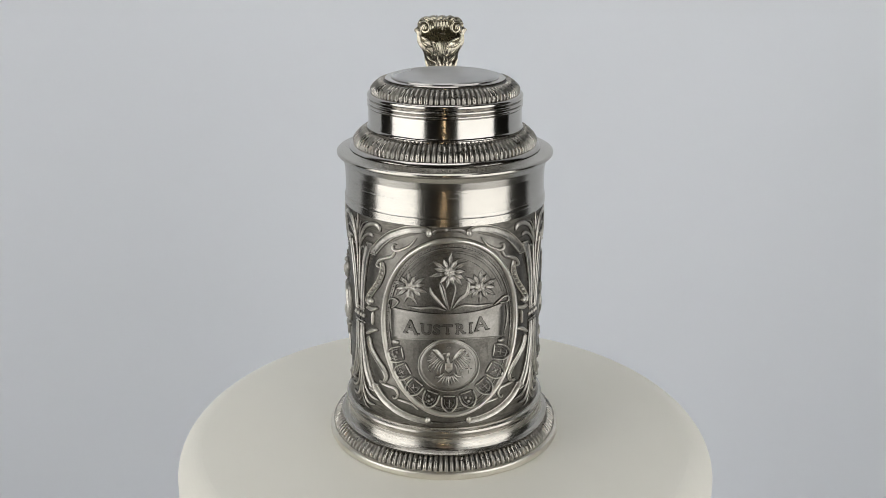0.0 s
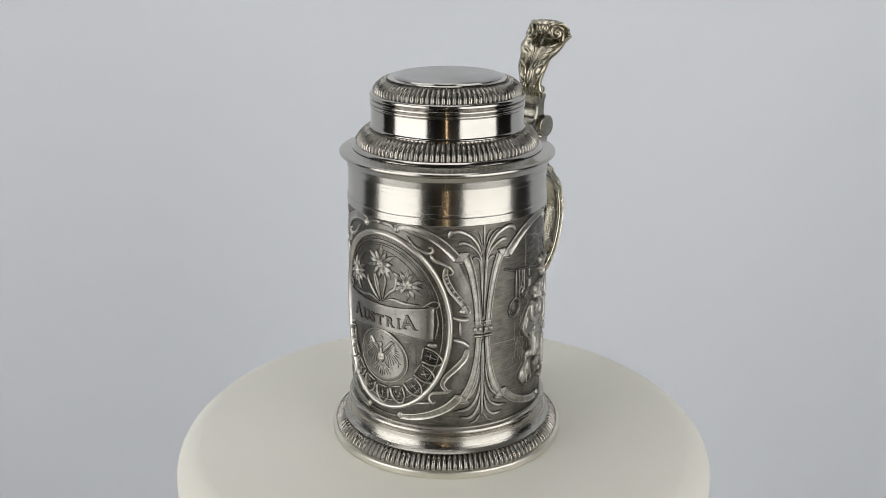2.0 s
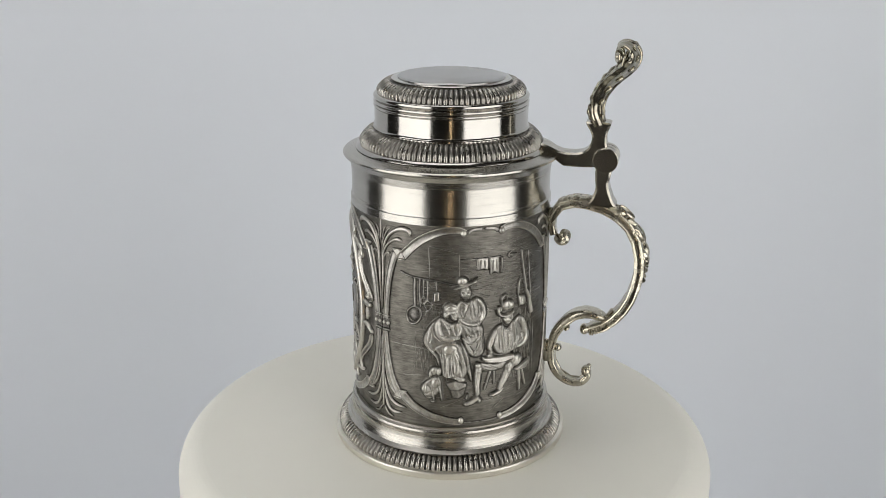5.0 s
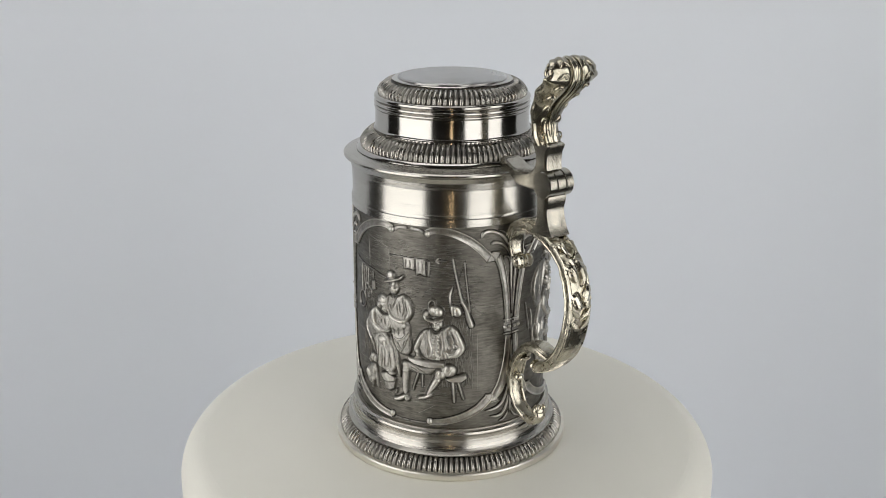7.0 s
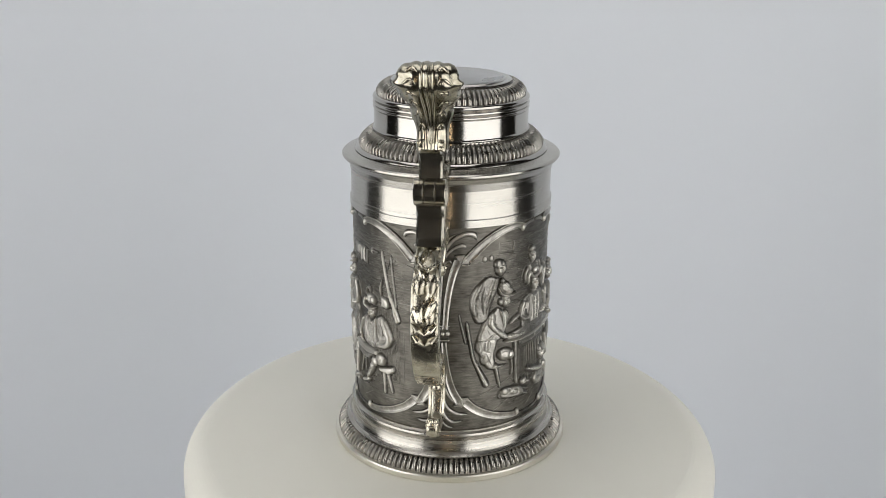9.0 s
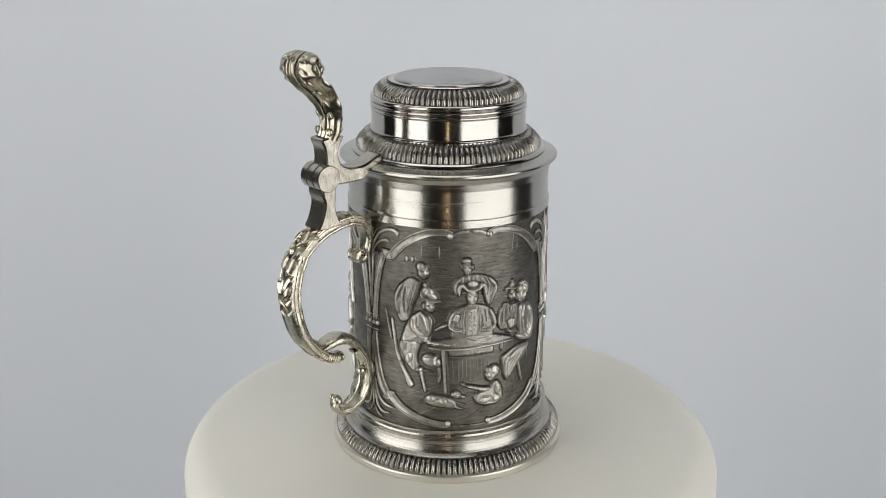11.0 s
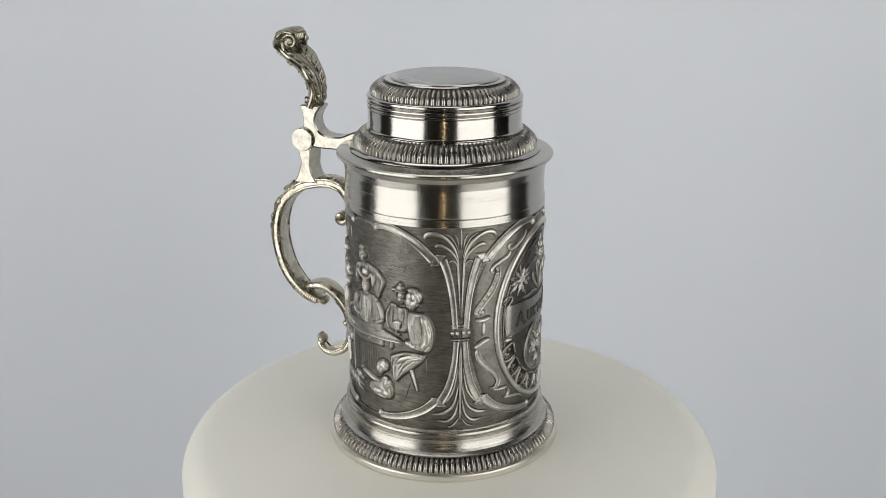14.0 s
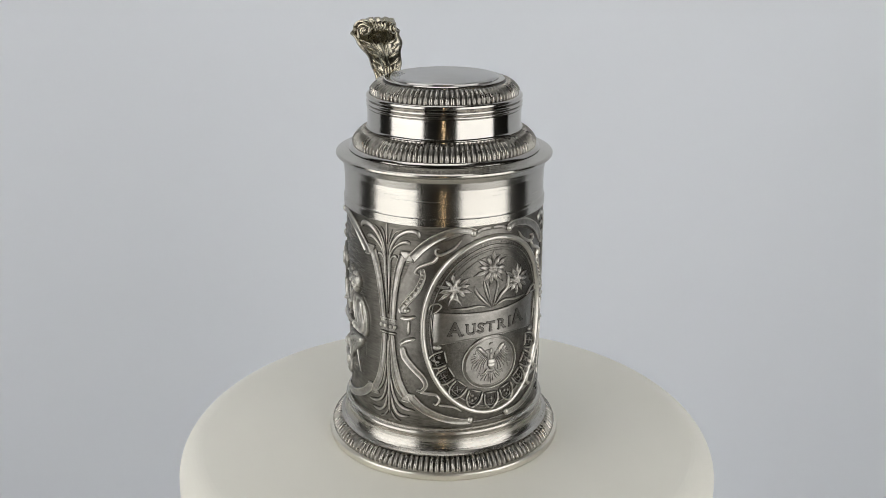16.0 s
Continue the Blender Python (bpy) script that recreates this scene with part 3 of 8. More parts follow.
def build_frames():
    for c in PANEL.values():
        s = Sheet(True)
        s.bar([(-7.36, 105.47), (-11.22, 106.60), (-17.12, 105.90), (-23.22, 103.20), (-28.02, 99.70), (-33.02, 94.50)], [2.6, 3.0, 3.3, 3.6, 3.8, 4.0], 1.15, tip=0, flat=4.0, rail=0.32)
        s.bar([(-33.62, 32.40), (-28.92, 28.30), (-22.02, 24.90), (-14.62, 22.90), (-8.72, 22.20)], [4.0, 3.7, 3.4, 3.0, 2.6], 1.15, tip=0, flat=4.0, rail=0.32)
        s.slab([(-33.82, 96.80), (-38.32, 96.60), (-35.72, 92.70), (-31.82, 92.60)], 0.8, edge=0.5)
        s.slab([(-31.82, 34.20), (-35.62, 34.10), (-38.72, 30.80), (-34.22, 30.40)], 0.8, edge=0.5)
        s.bar([(-33.82, 96.80), (-35.72, 92.70)], 0.75, 1.3, tip=0.02)
        s.bar([(-33.82, 96.80), (-38.32, 96.60)], 0.75, 1.3, tip=0.02)
        s.bar([(-35.72, 92.70), (-31.82, 92.60)], 0.75, 1.3, tip=0.02)
        s.bar([(-35.62, 34.10), (-34.22, 30.40)], 0.75, 1.3, tip=0.02)
        s.bar([(-31.82, 34.20), (-35.62, 34.10)], 0.75, 1.3, tip=0.02)
        s.bar([(-38.72, 30.80), (-34.22, 30.40)], 0.75, 1.3, tip=0.02)
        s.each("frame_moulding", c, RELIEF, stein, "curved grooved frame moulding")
        s = Sheet(True)
        s.dome(-8.04, 104.97, 1.47, 1.64, 1.70)
        s.dome(-8.68, 22.69, 1.45, 1.73, 1.60)
        s.bar([(-6.91, 104.78), (-4.46, 106.27), (-0.01, 106.53)], [2.15, 1.72, 1.72], 0.60, tip=0.05, flat=4.0)
        s.bar([(-7.97, 21.69), (-4.38, 21.38), (0.36, 21.41)], [1.29, 1.29, 1.29], 0.50, tip=0.05)
        s.each("scroll_bead", c, RELIEF, stein, "rounded bead")


def build_cartouche():
    """The smooth half-rubbed plate between the frame and the medallion."""
    half = [(0, 106), (-11, 105), (-20, 102), (-28, 97.5), (-34, 92), (-38.5, 82), (-40.3, 75), (-41.0, 63), (-39.4, 51), (-37, 42), (-34, 34.5), (-25, 27), (-12, 23), (0, 22)]
    s = Sheet()
    s.slab(half + [(-u, v) for u, v in half[-2:0:-1]], 0.38, edge=0.3)
    s.done("cartouche_plate", PANEL["A"], PLATE, stein, "smooth half-rubbed plate round the medallion")


def build_medallion():
    cu, cv, a, b = 0.99, 63.97, 29.72, 38.59
    s = Sheet()
    s.slab(ellipse(cu, cv, a, b, 72), 0.75, edge=0.8)
    s.done("medallion_ground", PANEL["A"], GROUND, stein, "dark oval ground of the medallion")
    s = Sheet()
    s.bar(ellipse(cu, cv, a - 0.2, b - 0.2, 48), 2.9, 2.15, closed=True)
    s.done("oval_border", PANEL["A"], RELIEF, stein, "broad rubbed oval border")
    s = Sheet()
    s.bar(ellipse(cu, cv, a - 3.2, b - 3.2, 48), 0.8, 1.35, closed=True)
    s.bar(ellipse(cu, cv, a - 4.6, b - 4.6, 24, 20, 160), 0.45, 1.05, tip=0.02)
    s.bar(ellipse(cu, cv, a - 5.5, b - 5.5, 24, 25, 155), 0.45, 1.05, tip=0.02)
    s.bar(ellipse(cu, cv, a - 7.6, b - 7.6, 24, 35, 145), 0.5, 1.05, tip=0.02)
    s.done("border_line", PANEL["A"], CREST, stein, "fine raised lines inside the oval border")
    s = Sheet()
    for k in range(130):
        t = 2 * math.pi * k / 130
        c, d = math.cos(t), math.sin(t)
        s.bar([(cu + (a - 1.95) * c, cv + (b - 1.95) * d), (cu + (a - 2.65) * c, cv + (b - 2.65) * d)], 0.5, 1.2)
    tagged(s.done("rope_edge", PANEL["A"], CREST, stein, "fine notched edge inside the border"), kind="stuff")
    s = Sheet()
    for k in range(64):
        u = cu - 15.5 + 31 * k / 63
        v0 = cv - (b - 9.5) * math.sqrt(max(0.0, 1 - ((u - cu) / (a - 8)) ** 2)) if abs(u - cu) < a - 8 else cv - 4
        if v0 < cv - 5:
            s.bar([(u, cv - 4.6), (u, v0)], 0.16, 0.85, tip=0.05)
    tagged(s.done("hatching", PANEL["A"], FIELD, stein, "fine upright hatching below the banner"), kind="stuff")
    s = Sheet()
    s.slab([(-24.23, 71.83), (-21.01, 71.71), (-17.43, 71.56), (-12.56, 71.45), (-7.88, 71.11), (-3.28, 71.05), (1.29, 71.03), (5.90, 71.29), (10.63, 71.59), (14.31, 72.10), (18.16, 72.45), (21.40, 73.07), (24.25, 73.69), (24.11, 68.22), (23.94, 63.22), (23.77, 58.44), (18.43, 59.12), (10.78, 59.86), (0.19, 60.11), (-12.63, 59.48), (-24.46, 57.43), (-24.66, 62.46), (-24.58, 67.51)], 1.25)
    s.done("banner", PANEL["A"], BANNER, stein, "smooth curved ribbon banner")
    s = Sheet()
    s.bar([(-24.23, 71.83), (-17.43, 71.56), (-7.88, 71.11), (1.29, 71.03), (10.63, 71.59), (18.16, 72.45), (24.25, 73.69)], 0.65, 1.55, tip=0.03)
    s.bar([(-24.46, 57.43), (-12.63, 59.48), (0.19, 60.11), (10.78, 59.86), (23.77, 58.44)], 0.65, 1.50, tip=0.03)
    s.bar([(-24.79, 71.21), (-22.58, 72.66), (-20.97, 74.69), (-22.54, 75.88), (-25.01, 75.14), (-25.60, 73.28), (-24.22, 72.58)], [0.86, 1.07, 1.07, 1.07, 0.86, 0.65, 0.43], 1.70, tip=0.1)
    s.bar([(-24.22, 72.58), (-24.88, 66.19), (-23.89, 58.07)], [0.65, 1.07, 0.65], 1.50)
    s.bar([(18.68, 73.10), (20.81, 74.43), (23.60, 76.07), (26.00, 75.53), (25.45, 73.66), (23.09, 73.70), (20.82, 74.18)], [0.65, 1.07, 1.07, 1.07, 0.86, 0.65, 0.43], 1.70, tip=0.1)
    s.bar([(24.54, 73.87), (25.65, 66.59), (24.07, 58.36)], [0.65, 1.07, 0.65], 1.50)
    s.dome(-22.82, 56.53, 2.46, 1.53, 1.60)
    s.dome(23.23, 56.78, 2.65, 1.54, 1.60)
    s.dome(-22.00, 56.70, 1.08, 0.76, 0.60, base=1.40)
    s.dome(22.35, 56.99, 1.16, 0.77, 0.60, base=1.40)
    s.each("banner_curl", PANEL["A"], CREST, stein, "rolled ribbon end")
    # raised capitals with serifs, and the blackened rim round each
    feet = {"A": ((0.1, 0.0), (0.66, 0.0)), "U": ((0.08, 0.68), (0.56, 0.68)), "S": ((0.46, 0.56), (0.06, 0.1)), "T": ((0.3, 0.0),), "R": ((0.1, 0.0), (0.56, 0.0), (0.08, 0.68)), "I": ((0.13, 0.0), (0.13, 0.68))}
    for ch, size, u, v, turn in (("A", 8.59, -18.54, 61.78, -2), ("U", 6.10, -11.18, 62.14, -1), ("S", 6.10, -6.27, 62.26, 0), ("T", 6.10, -2.35, 62.38, 0), ("R", 6.10, 2.72, 62.42, 1), ("I", 6.10, 8.10, 62.41, 3), ("A", 8.59, 10.50, 62.90, 5)):
        tagged(text_piece(ch, size, u, v, 1.22, PANEL["A"], stein, GROOVE, turn, swell=0.28), "blackened edge round a letter")
        text_piece(ch, size, u, v, 1.45, PANEL["A"], stein, LETTER, turn)
        for x, y in feet[ch]:
            for mat, w, h, more in ((GROOVE, 0.95, 1.42, 0.28), (LETTER, 0.42, 1.66, 0.0)):
                s = Sheet()
                half = 0.15 * size + more
                s.bar([(u + x * size - half, v + y * size + 0.2), (u + x * size + half, v + y * size + 0.2)], w, h, tip=0.05, flat=4.0)
                s.done("serif", PANEL["A"], mat, stein)
    s = Mould(0.05, 1)
    s.bar([(-14.64, 82.39), (-11.91, 83.09), (-9.42, 83.66)], [1.45, 2.5, 0.8], 1.80, tip=0.4)
    s.bar([(-13.95, 82.54), (-10.34, 83.44)], 0.45, -0.4, base=1.0)
    s.bar([(-14.81, 82.76), (-11.90, 84.95), (-9.22, 86.78)], [1.45, 2.5, 0.8], 1.55, tip=0.4)
    s.bar([(-14.21, 83.12), (-10.17, 86.11)], 0.45, -0.4, base=1.0)
    s.bar([(-15.22, 83.05), (-14.43, 85.18), (-13.23, 87.26)], [1.45, 2.5, 0.8], 1.80, tip=0.4)
    s.bar([(-14.90, 83.55), (-13.57, 86.48)], 0.45, -0.4, base=1.0)
    s.bar([(-15.70, 83.08), (-16.38, 86.37), (-16.43, 89.28)], [1.45, 2.5, 0.8], 1.55, tip=0.4)
    s.bar([(-15.80, 83.56), (-16.29, 88.19)], 0.45, -0.4, base=1.0)
    s.bar([(-16.22, 82.80), (-18.20, 84.45), (-19.57, 86.06)], [1.45, 2.5, 0.8], 1.80, tip=0.4)
    s.bar([(-16.68, 83.13), (-18.97, 85.47)], 0.45, -0.4, base=1.0)
    s.bar([(-16.51, 82.35), (-20.55, 83.06), (-23.85, 83.59)], [1.45, 2.5, 0.8], 1.55, tip=0.4)
    s.bar([(-17.20, 82.42), (-22.56, 83.42)], 0.45, -0.4, base=1.0)
    s.bar([(-16.59, 81.90), (-19.62, 81.13), (-22.47, 80.37)], [1.45, 2.5, 0.8], 1.80, tip=0.4)
    s.bar([(-17.33, 81.72), (-21.39, 80.67)], 0.45, -0.4, base=1.0)
    s.bar([(-16.42, 81.46), (-19.73, 78.91), (-22.93, 76.57)], [1.45, 2.5, 0.8], 1.55, tip=0.4)
    s.bar([(-17.04, 81.10), (-21.77, 77.46)], 0.45, -0.4, base=1.0)
    s.bar([(-15.96, 81.18), (-16.72, 78.73), (-17.96, 76.37)], [1.45, 2.5, 0.8], 1.80, tip=0.4)
    s.bar([(-16.23, 80.68), (-17.60, 77.26)], 0.45, -0.4, base=1.0)
    s.bar([(-15.52, 81.16), (-14.89, 77.94), (-14.89, 75.05)], [1.45, 2.5, 0.8], 1.55, tip=0.4)
    s.bar([(-15.45, 80.68), (-15.00, 76.14)], 0.45, -0.4, base=1.0)
    s.bar([(-14.94, 81.50), (-12.68, 79.78), (-11.11, 78.15)], [1.45, 2.5, 0.8], 1.80, tip=0.4)
    s.bar([(-14.46, 81.22), (-11.79, 78.77)], 0.45, -0.4, base=1.0)
    s.bar([(-14.72, 81.87), (-10.94, 80.87), (-8.07, 79.89)], [1.45, 2.5, 0.8], 1.55, tip=0.4)
    s.bar([(-14.05, 81.75), (-9.20, 80.28)], 0.45, -0.4, base=1.0)
    s.dome(-15.61, 82.12, 2.43, 2.19, 1.80)
    s.dome(-14.02, 82.85, 0.81, 0.78, 0.60, base=1.20)
    s.dome(-15.31, 83.72, 0.82, 0.78, 0.60, base=1.20)
    s.dome(-16.92, 82.97, 0.84, 0.78, 0.60, base=1.20)
    s.dome(-17.23, 81.37, 0.84, 0.78, 0.60, base=1.20)
    s.dome(-15.92, 80.52, 0.83, 0.78, 0.60, base=1.20)
    s.dome(-14.33, 81.26, 0.82, 0.78, 0.60, base=1.20)
    s.dome(-15.61, 82.12, 0.83, 0.78, 0.60, base=1.30)
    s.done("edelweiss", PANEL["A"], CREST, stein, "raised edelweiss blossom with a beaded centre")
    s = Mould(0.05, 1)
    s.bar([(1.19, 89.33), (3.98, 89.42), (6.50, 89.47)], [1.45, 2.5, 0.8], 1.80, tip=0.4)
    s.bar([(1.87, 89.33), (5.55, 89.46)], 0.45, -0.4, base=1.0)
    s.bar([(1.03, 89.79), (4.48, 91.91), (7.56, 93.58)], [1.45, 2.5, 0.8], 1.55, tip=0.4)
    s.bar([(1.61, 90.04), (6.46, 92.97)], 0.45, -0.4, base=1.0)
    s.bar([(0.73, 90.08), (2.03, 92.48), (3.55, 94.62)], [1.45, 2.5, 0.8], 1.80, tip=0.4)
    s.bar([(1.09, 90.50), (3.06, 93.81)], 0.45, -0.4, base=1.0)
    s.bar([(0.37, 90.23), (0.51, 94.45), (1.10, 97.90)], [1.45, 2.5, 0.8], 1.55, tip=0.4)
    s.bar([(0.44, 90.71), (0.97, 96.57)], 0.45, -0.4, base=1.0)
    s.bar([(-0.08, 90.16), (-1.50, 92.73), (-2.27, 95.03)], [1.45, 2.5, 0.8], 1.80, tip=0.4)
    s.bar([(-0.35, 90.60), (-1.89, 94.15)], 0.45, -0.4, base=1.0)
    s.bar([(-0.46, 89.83), (-4.20, 92.19), (-6.90, 94.07)], [1.45, 2.5, 0.8], 1.55, tip=0.4)
    s.bar([(-1.00, 90.10), (-5.82, 93.38)], 0.45, -0.4, base=1.0)
    s.bar([(-0.59, 89.50), (-3.68, 90.15), (-6.23, 90.67)], [1.45, 2.5, 0.8], 1.80, tip=0.4)
    s.bar([(-1.24, 89.62), (-5.23, 90.49)], 0.45, -0.4, base=1.0)
    s.bar([(-0.59, 89.04), (-4.94, 87.84), (-8.58, 86.73)], [1.45, 2.5, 0.8], 1.55, tip=0.4)
    s.bar([(-1.24, 88.90), (-7.23, 87.17)], 0.45, -0.4, base=1.0)
    s.bar([(-0.27, 88.54), (-2.02, 86.26), (-3.92, 84.18)], [1.45, 2.5, 0.8], 1.80, tip=0.4)
    s.bar([(-0.70, 88.18), (-3.28, 84.97)], 0.45, -0.4, base=1.0)
    s.bar([(0.11, 88.34), (-0.41, 84.59), (-1.33, 81.40)], [1.45, 2.5, 0.8], 1.55, tip=0.4)
    s.bar([(-0.02, 87.86), (-1.09, 82.61)], 0.45, -0.4, base=1.0)
    s.bar([(0.47, 88.33), (1.34, 85.70), (1.61, 83.27)], [1.45, 2.5, 0.8], 1.80, tip=0.4)
    s.bar([(0.63, 87.85), (1.42, 84.20)], 0.45, -0.4, base=1.0)
    s.bar([(0.86, 88.52), (3.62, 85.42), (5.50, 82.79)], [1.45, 2.5, 0.8], 1.55, tip=0.4)
    s.bar([(1.29, 88.13), (4.71, 83.80)], 0.45, -0.4, base=1.0)
    s.bar([(1.10, 88.83), (4.06, 87.35), (6.39, 85.99)], [1.45, 2.5, 0.8], 1.80, tip=0.4)
    s.bar([(1.69, 88.60), (5.46, 86.51)], 0.45, -0.4, base=1.0)
    s.dome(0.29, 89.27, 2.25, 2.16, 1.80)
    s.dome(1.77, 89.77, 0.77, 0.77, 0.60, base=1.20)
    s.dome(0.55, 90.80, 0.77, 0.76, 0.60, base=1.20)
    s.dome(-0.92, 90.28, 0.76, 0.77, 0.60, base=1.20)
    s.dome(-1.19, 88.75, 0.77, 0.77, 0.60, base=1.20)
    s.dome(0.02, 87.74, 0.77, 0.77, 0.60, base=1.20)
    s.dome(1.50, 88.25, 0.77, 0.77, 0.60, base=1.20)
    s.dome(0.29, 89.27, 0.77, 0.77, 0.60, base=1.30)
    s.done("edelweiss", PANEL["A"], CREST, stein, "raised edelweiss blossom with a beaded centre")
    s = Mould(0.05, 1)
    s.bar([(13.65, 82.01), (16.78, 81.60), (19.66, 81.13)], [1.45, 2.5, 0.8], 1.80, tip=0.4)
    s.bar([(14.40, 81.93), (18.56, 81.30)], 0.45, -0.4, base=1.0)
    s.bar([(13.52, 82.47), (17.13, 83.64), (20.53, 84.50)], [1.45, 2.5, 0.8], 1.55, tip=0.4)
    s.bar([(14.19, 82.62), (19.30, 84.18)], 0.45, -0.4, base=1.0)
    s.bar([(13.07, 82.96), (14.12, 85.35), (15.56, 87.43)], [1.45, 2.5, 0.8], 1.80, tip=0.4)
    s.bar([(13.38, 83.36), (15.12, 86.62)], 0.45, -0.4, base=1.0)
    s.bar([(12.73, 83.10), (12.70, 86.52), (13.19, 89.41)], [1.45, 2.5, 0.8], 1.55, tip=0.4)
    s.bar([(12.77, 83.58), (13.11, 88.31)], 0.45, -0.4, base=1.0)
    s.bar([(12.24, 83.07), (10.78, 85.53), (9.97, 87.74)], [1.45, 2.5, 0.8], 1.80, tip=0.4)
    s.bar([(11.94, 83.56), (10.36, 86.88)], 0.45, -0.4, base=1.0)
    s.bar([(11.86, 82.80), (8.45, 85.25), (5.99, 87.22)], [1.45, 2.5, 0.8], 1.55, tip=0.4)
    s.bar([(11.27, 83.15), (6.96, 86.48)], 0.45, -0.4, base=1.0)
    s.bar([(11.69, 82.23), (9.02, 82.44), (6.61, 82.57)], [1.45, 2.5, 0.8], 1.80, tip=0.4)
    s.bar([(10.97, 82.29), (7.52, 82.52)], 0.45, -0.4, base=1.0)
    s.bar([(11.85, 81.73), (8.57, 80.07), (5.65, 78.62)], [1.45, 2.5, 0.8], 1.55, tip=0.4)
    s.bar([(11.25, 81.53), (6.69, 79.18)], 0.45, -0.4, base=1.0)
    s.bar([(12.12, 81.43), (10.67, 79.47), (8.98, 77.69)], [1.45, 2.5, 0.8], 1.80, tip=0.4)
    s.bar([(11.69, 81.06), (9.54, 78.37)], 0.45, -0.4, base=1.0)
    s.bar([(12.63, 81.17), (12.79, 77.53), (12.36, 74.49)], [1.45, 2.5, 0.8], 1.55, tip=0.4)
    s.bar([(12.59, 80.69), (12.40, 75.67)], 0.45, -0.4, base=1.0)
    s.bar([(13.12, 81.20), (14.85, 78.59), (15.88, 76.25)], [1.45, 2.5, 0.8], 1.80, tip=0.4)
    s.bar([(13.47, 80.74), (15.38, 77.16)], 0.45, -0.4, base=1.0)
    s.bar([(13.51, 81.54), (17.11, 79.25), (19.99, 77.21)], [1.45, 2.5, 0.8], 1.55, tip=0.4)
    s.bar([(14.16, 81.19), (18.81, 78.02)], 0.45, -0.4, base=1.0)
    s.dome(12.67, 82.14, 2.45, 2.19, 1.80)
    s.dome(14.28, 82.47, 0.85, 0.78, 0.60, base=1.20)
    s.dome(12.94, 83.66, 0.83, 0.78, 0.60, base=1.20)
    s.dome(11.35, 83.31, 0.82, 0.78, 0.60, base=1.20)
    s.dome(11.08, 81.78, 0.82, 0.78, 0.60, base=1.20)
    s.dome(12.39, 80.61, 0.83, 0.78, 0.60, base=1.20)
    s.dome(14.01, 80.94, 0.85, 0.78, 0.60, base=1.20)
    s.dome(12.67, 82.14, 0.83, 0.78, 0.60, base=1.30)
    s.done("edelweiss", PANEL["A"], CREST, stein, "raised edelweiss blossom with a beaded centre")
    s = Sheet()
    s.bar([(0.14, 72.53), (-1.02, 77.44), (-1.94, 81.81), (-3.08, 84.70)], [0.86, 1.07, 0.86], 0.70, base=0.75)
    s.bar([(0.59, 72.52), (1.71, 77.39), (2.59, 81.74), (1.89, 85.15)], [0.86, 1.07, 0.86], 0.70, base=0.75)
    s.bar([(-0.32, 72.78), (-4.20, 76.67), (-6.94, 80.22), (-7.62, 82.85)], [0.65, 1.94, 1.72, 0.86], 0.90, base=0.75)
    s.bar([(1.05, 73.00), (4.23, 77.29), (7.22, 79.77), (7.87, 84.09), (6.70, 85.15)], [0.65, 1.94, 1.72, 0.86], 0.90, base=0.75)
    s.bar([(-0.78, 72.54), (-5.57, 73.93), (-11.37, 73.29), (-16.91, 73.62)], [0.65, 1.29, 1.50, 0.65], 0.80, base=0.75)
    s.bar([(1.50, 72.99), (5.87, 74.74), (11.81, 73.92), (18.66, 74.10)], [0.65, 1.29, 1.50, 0.65], 0.80, base=0.75)
    s.bar([(-12.55, 74.41), (-14.44, 77.14), (-16.88, 77.80), (-18.40, 74.62)], [0.65, 1.29, 1.50, 0.65], 0.80, base=0.75)
    s.bar([(-0.55, 73.76), (-2.62, 79.87), (-3.76, 84.69)], [0.65, 1.29, 1.50, 0.65], 0.80, base=0.75)
    s.each("flower_leaf", PANEL["A"], CREST, stein, "slender leaf")
    s = Sheet()
    s.slab([(12.68, 47.39), (12.32, 50.06), (11.32, 52.70), (9.72, 55.11), (7.68, 57.18), (5.30, 58.74), (2.69, 59.74), (-0.04, 60.12), (-2.76, 59.82), (-5.34, 58.90), (-7.67, 57.41), (-9.64, 55.42), (-11.17, 53.07), (-12.12, 50.47), (-12.45, 47.83), (-12.15, 45.25), (-11.22, 42.84), (-9.69, 40.75), (-7.70, 39.03), (-5.34, 37.77), (-2.71, 36.96), (0.06, 36.65), (2.83, 36.86), (5.48, 37.57), (7.87, 38.74), (9.90, 40.39), (11.45, 42.43), (12.39, 44.82)], 1.15)
    s.done("seal_ground", PANEL["A"], BANNER, stein, "round dark seal ground")
    s = Sheet()
    s.bar([(12.68, 47.39), (11.98, 51.13), (10.09, 54.64), (7.25, 57.52), (3.76, 59.41), (-0.04, 60.12), (-3.82, 59.52), (-7.25, 57.74), (-10.00, 54.96), (-11.80, 51.53), (-12.45, 47.83), (-11.84, 44.26), (-10.05, 41.15), (-7.27, 38.75), (-3.79, 37.23), (0.06, 36.65), (3.92, 37.09), (7.44, 38.48), (10.26, 40.79), (12.08, 43.83)], 1.07, 1.60, closed=True)
    s.bar([(11.19, 47.61), (10.58, 50.94), (8.91, 54.04), (6.41, 56.59), (3.32, 58.25), (-0.04, 58.86), (-3.38, 58.35), (-6.41, 56.78), (-8.85, 54.32), (-10.44, 51.29), (-11.00, 47.99), (-10.47, 44.79), (-8.88, 42.01), (-6.42, 39.83), (-3.34, 38.46), (0.05, 37.94), (3.46, 38.33), (6.56, 39.60), (9.05, 41.69), (10.66, 44.42)], 0.65, 1.45, closed=True)
    s.done("seal_ring", PANEL["A"], CREST, stein, "double raised ring round the seal")
    s = Mould(0.03, 1)
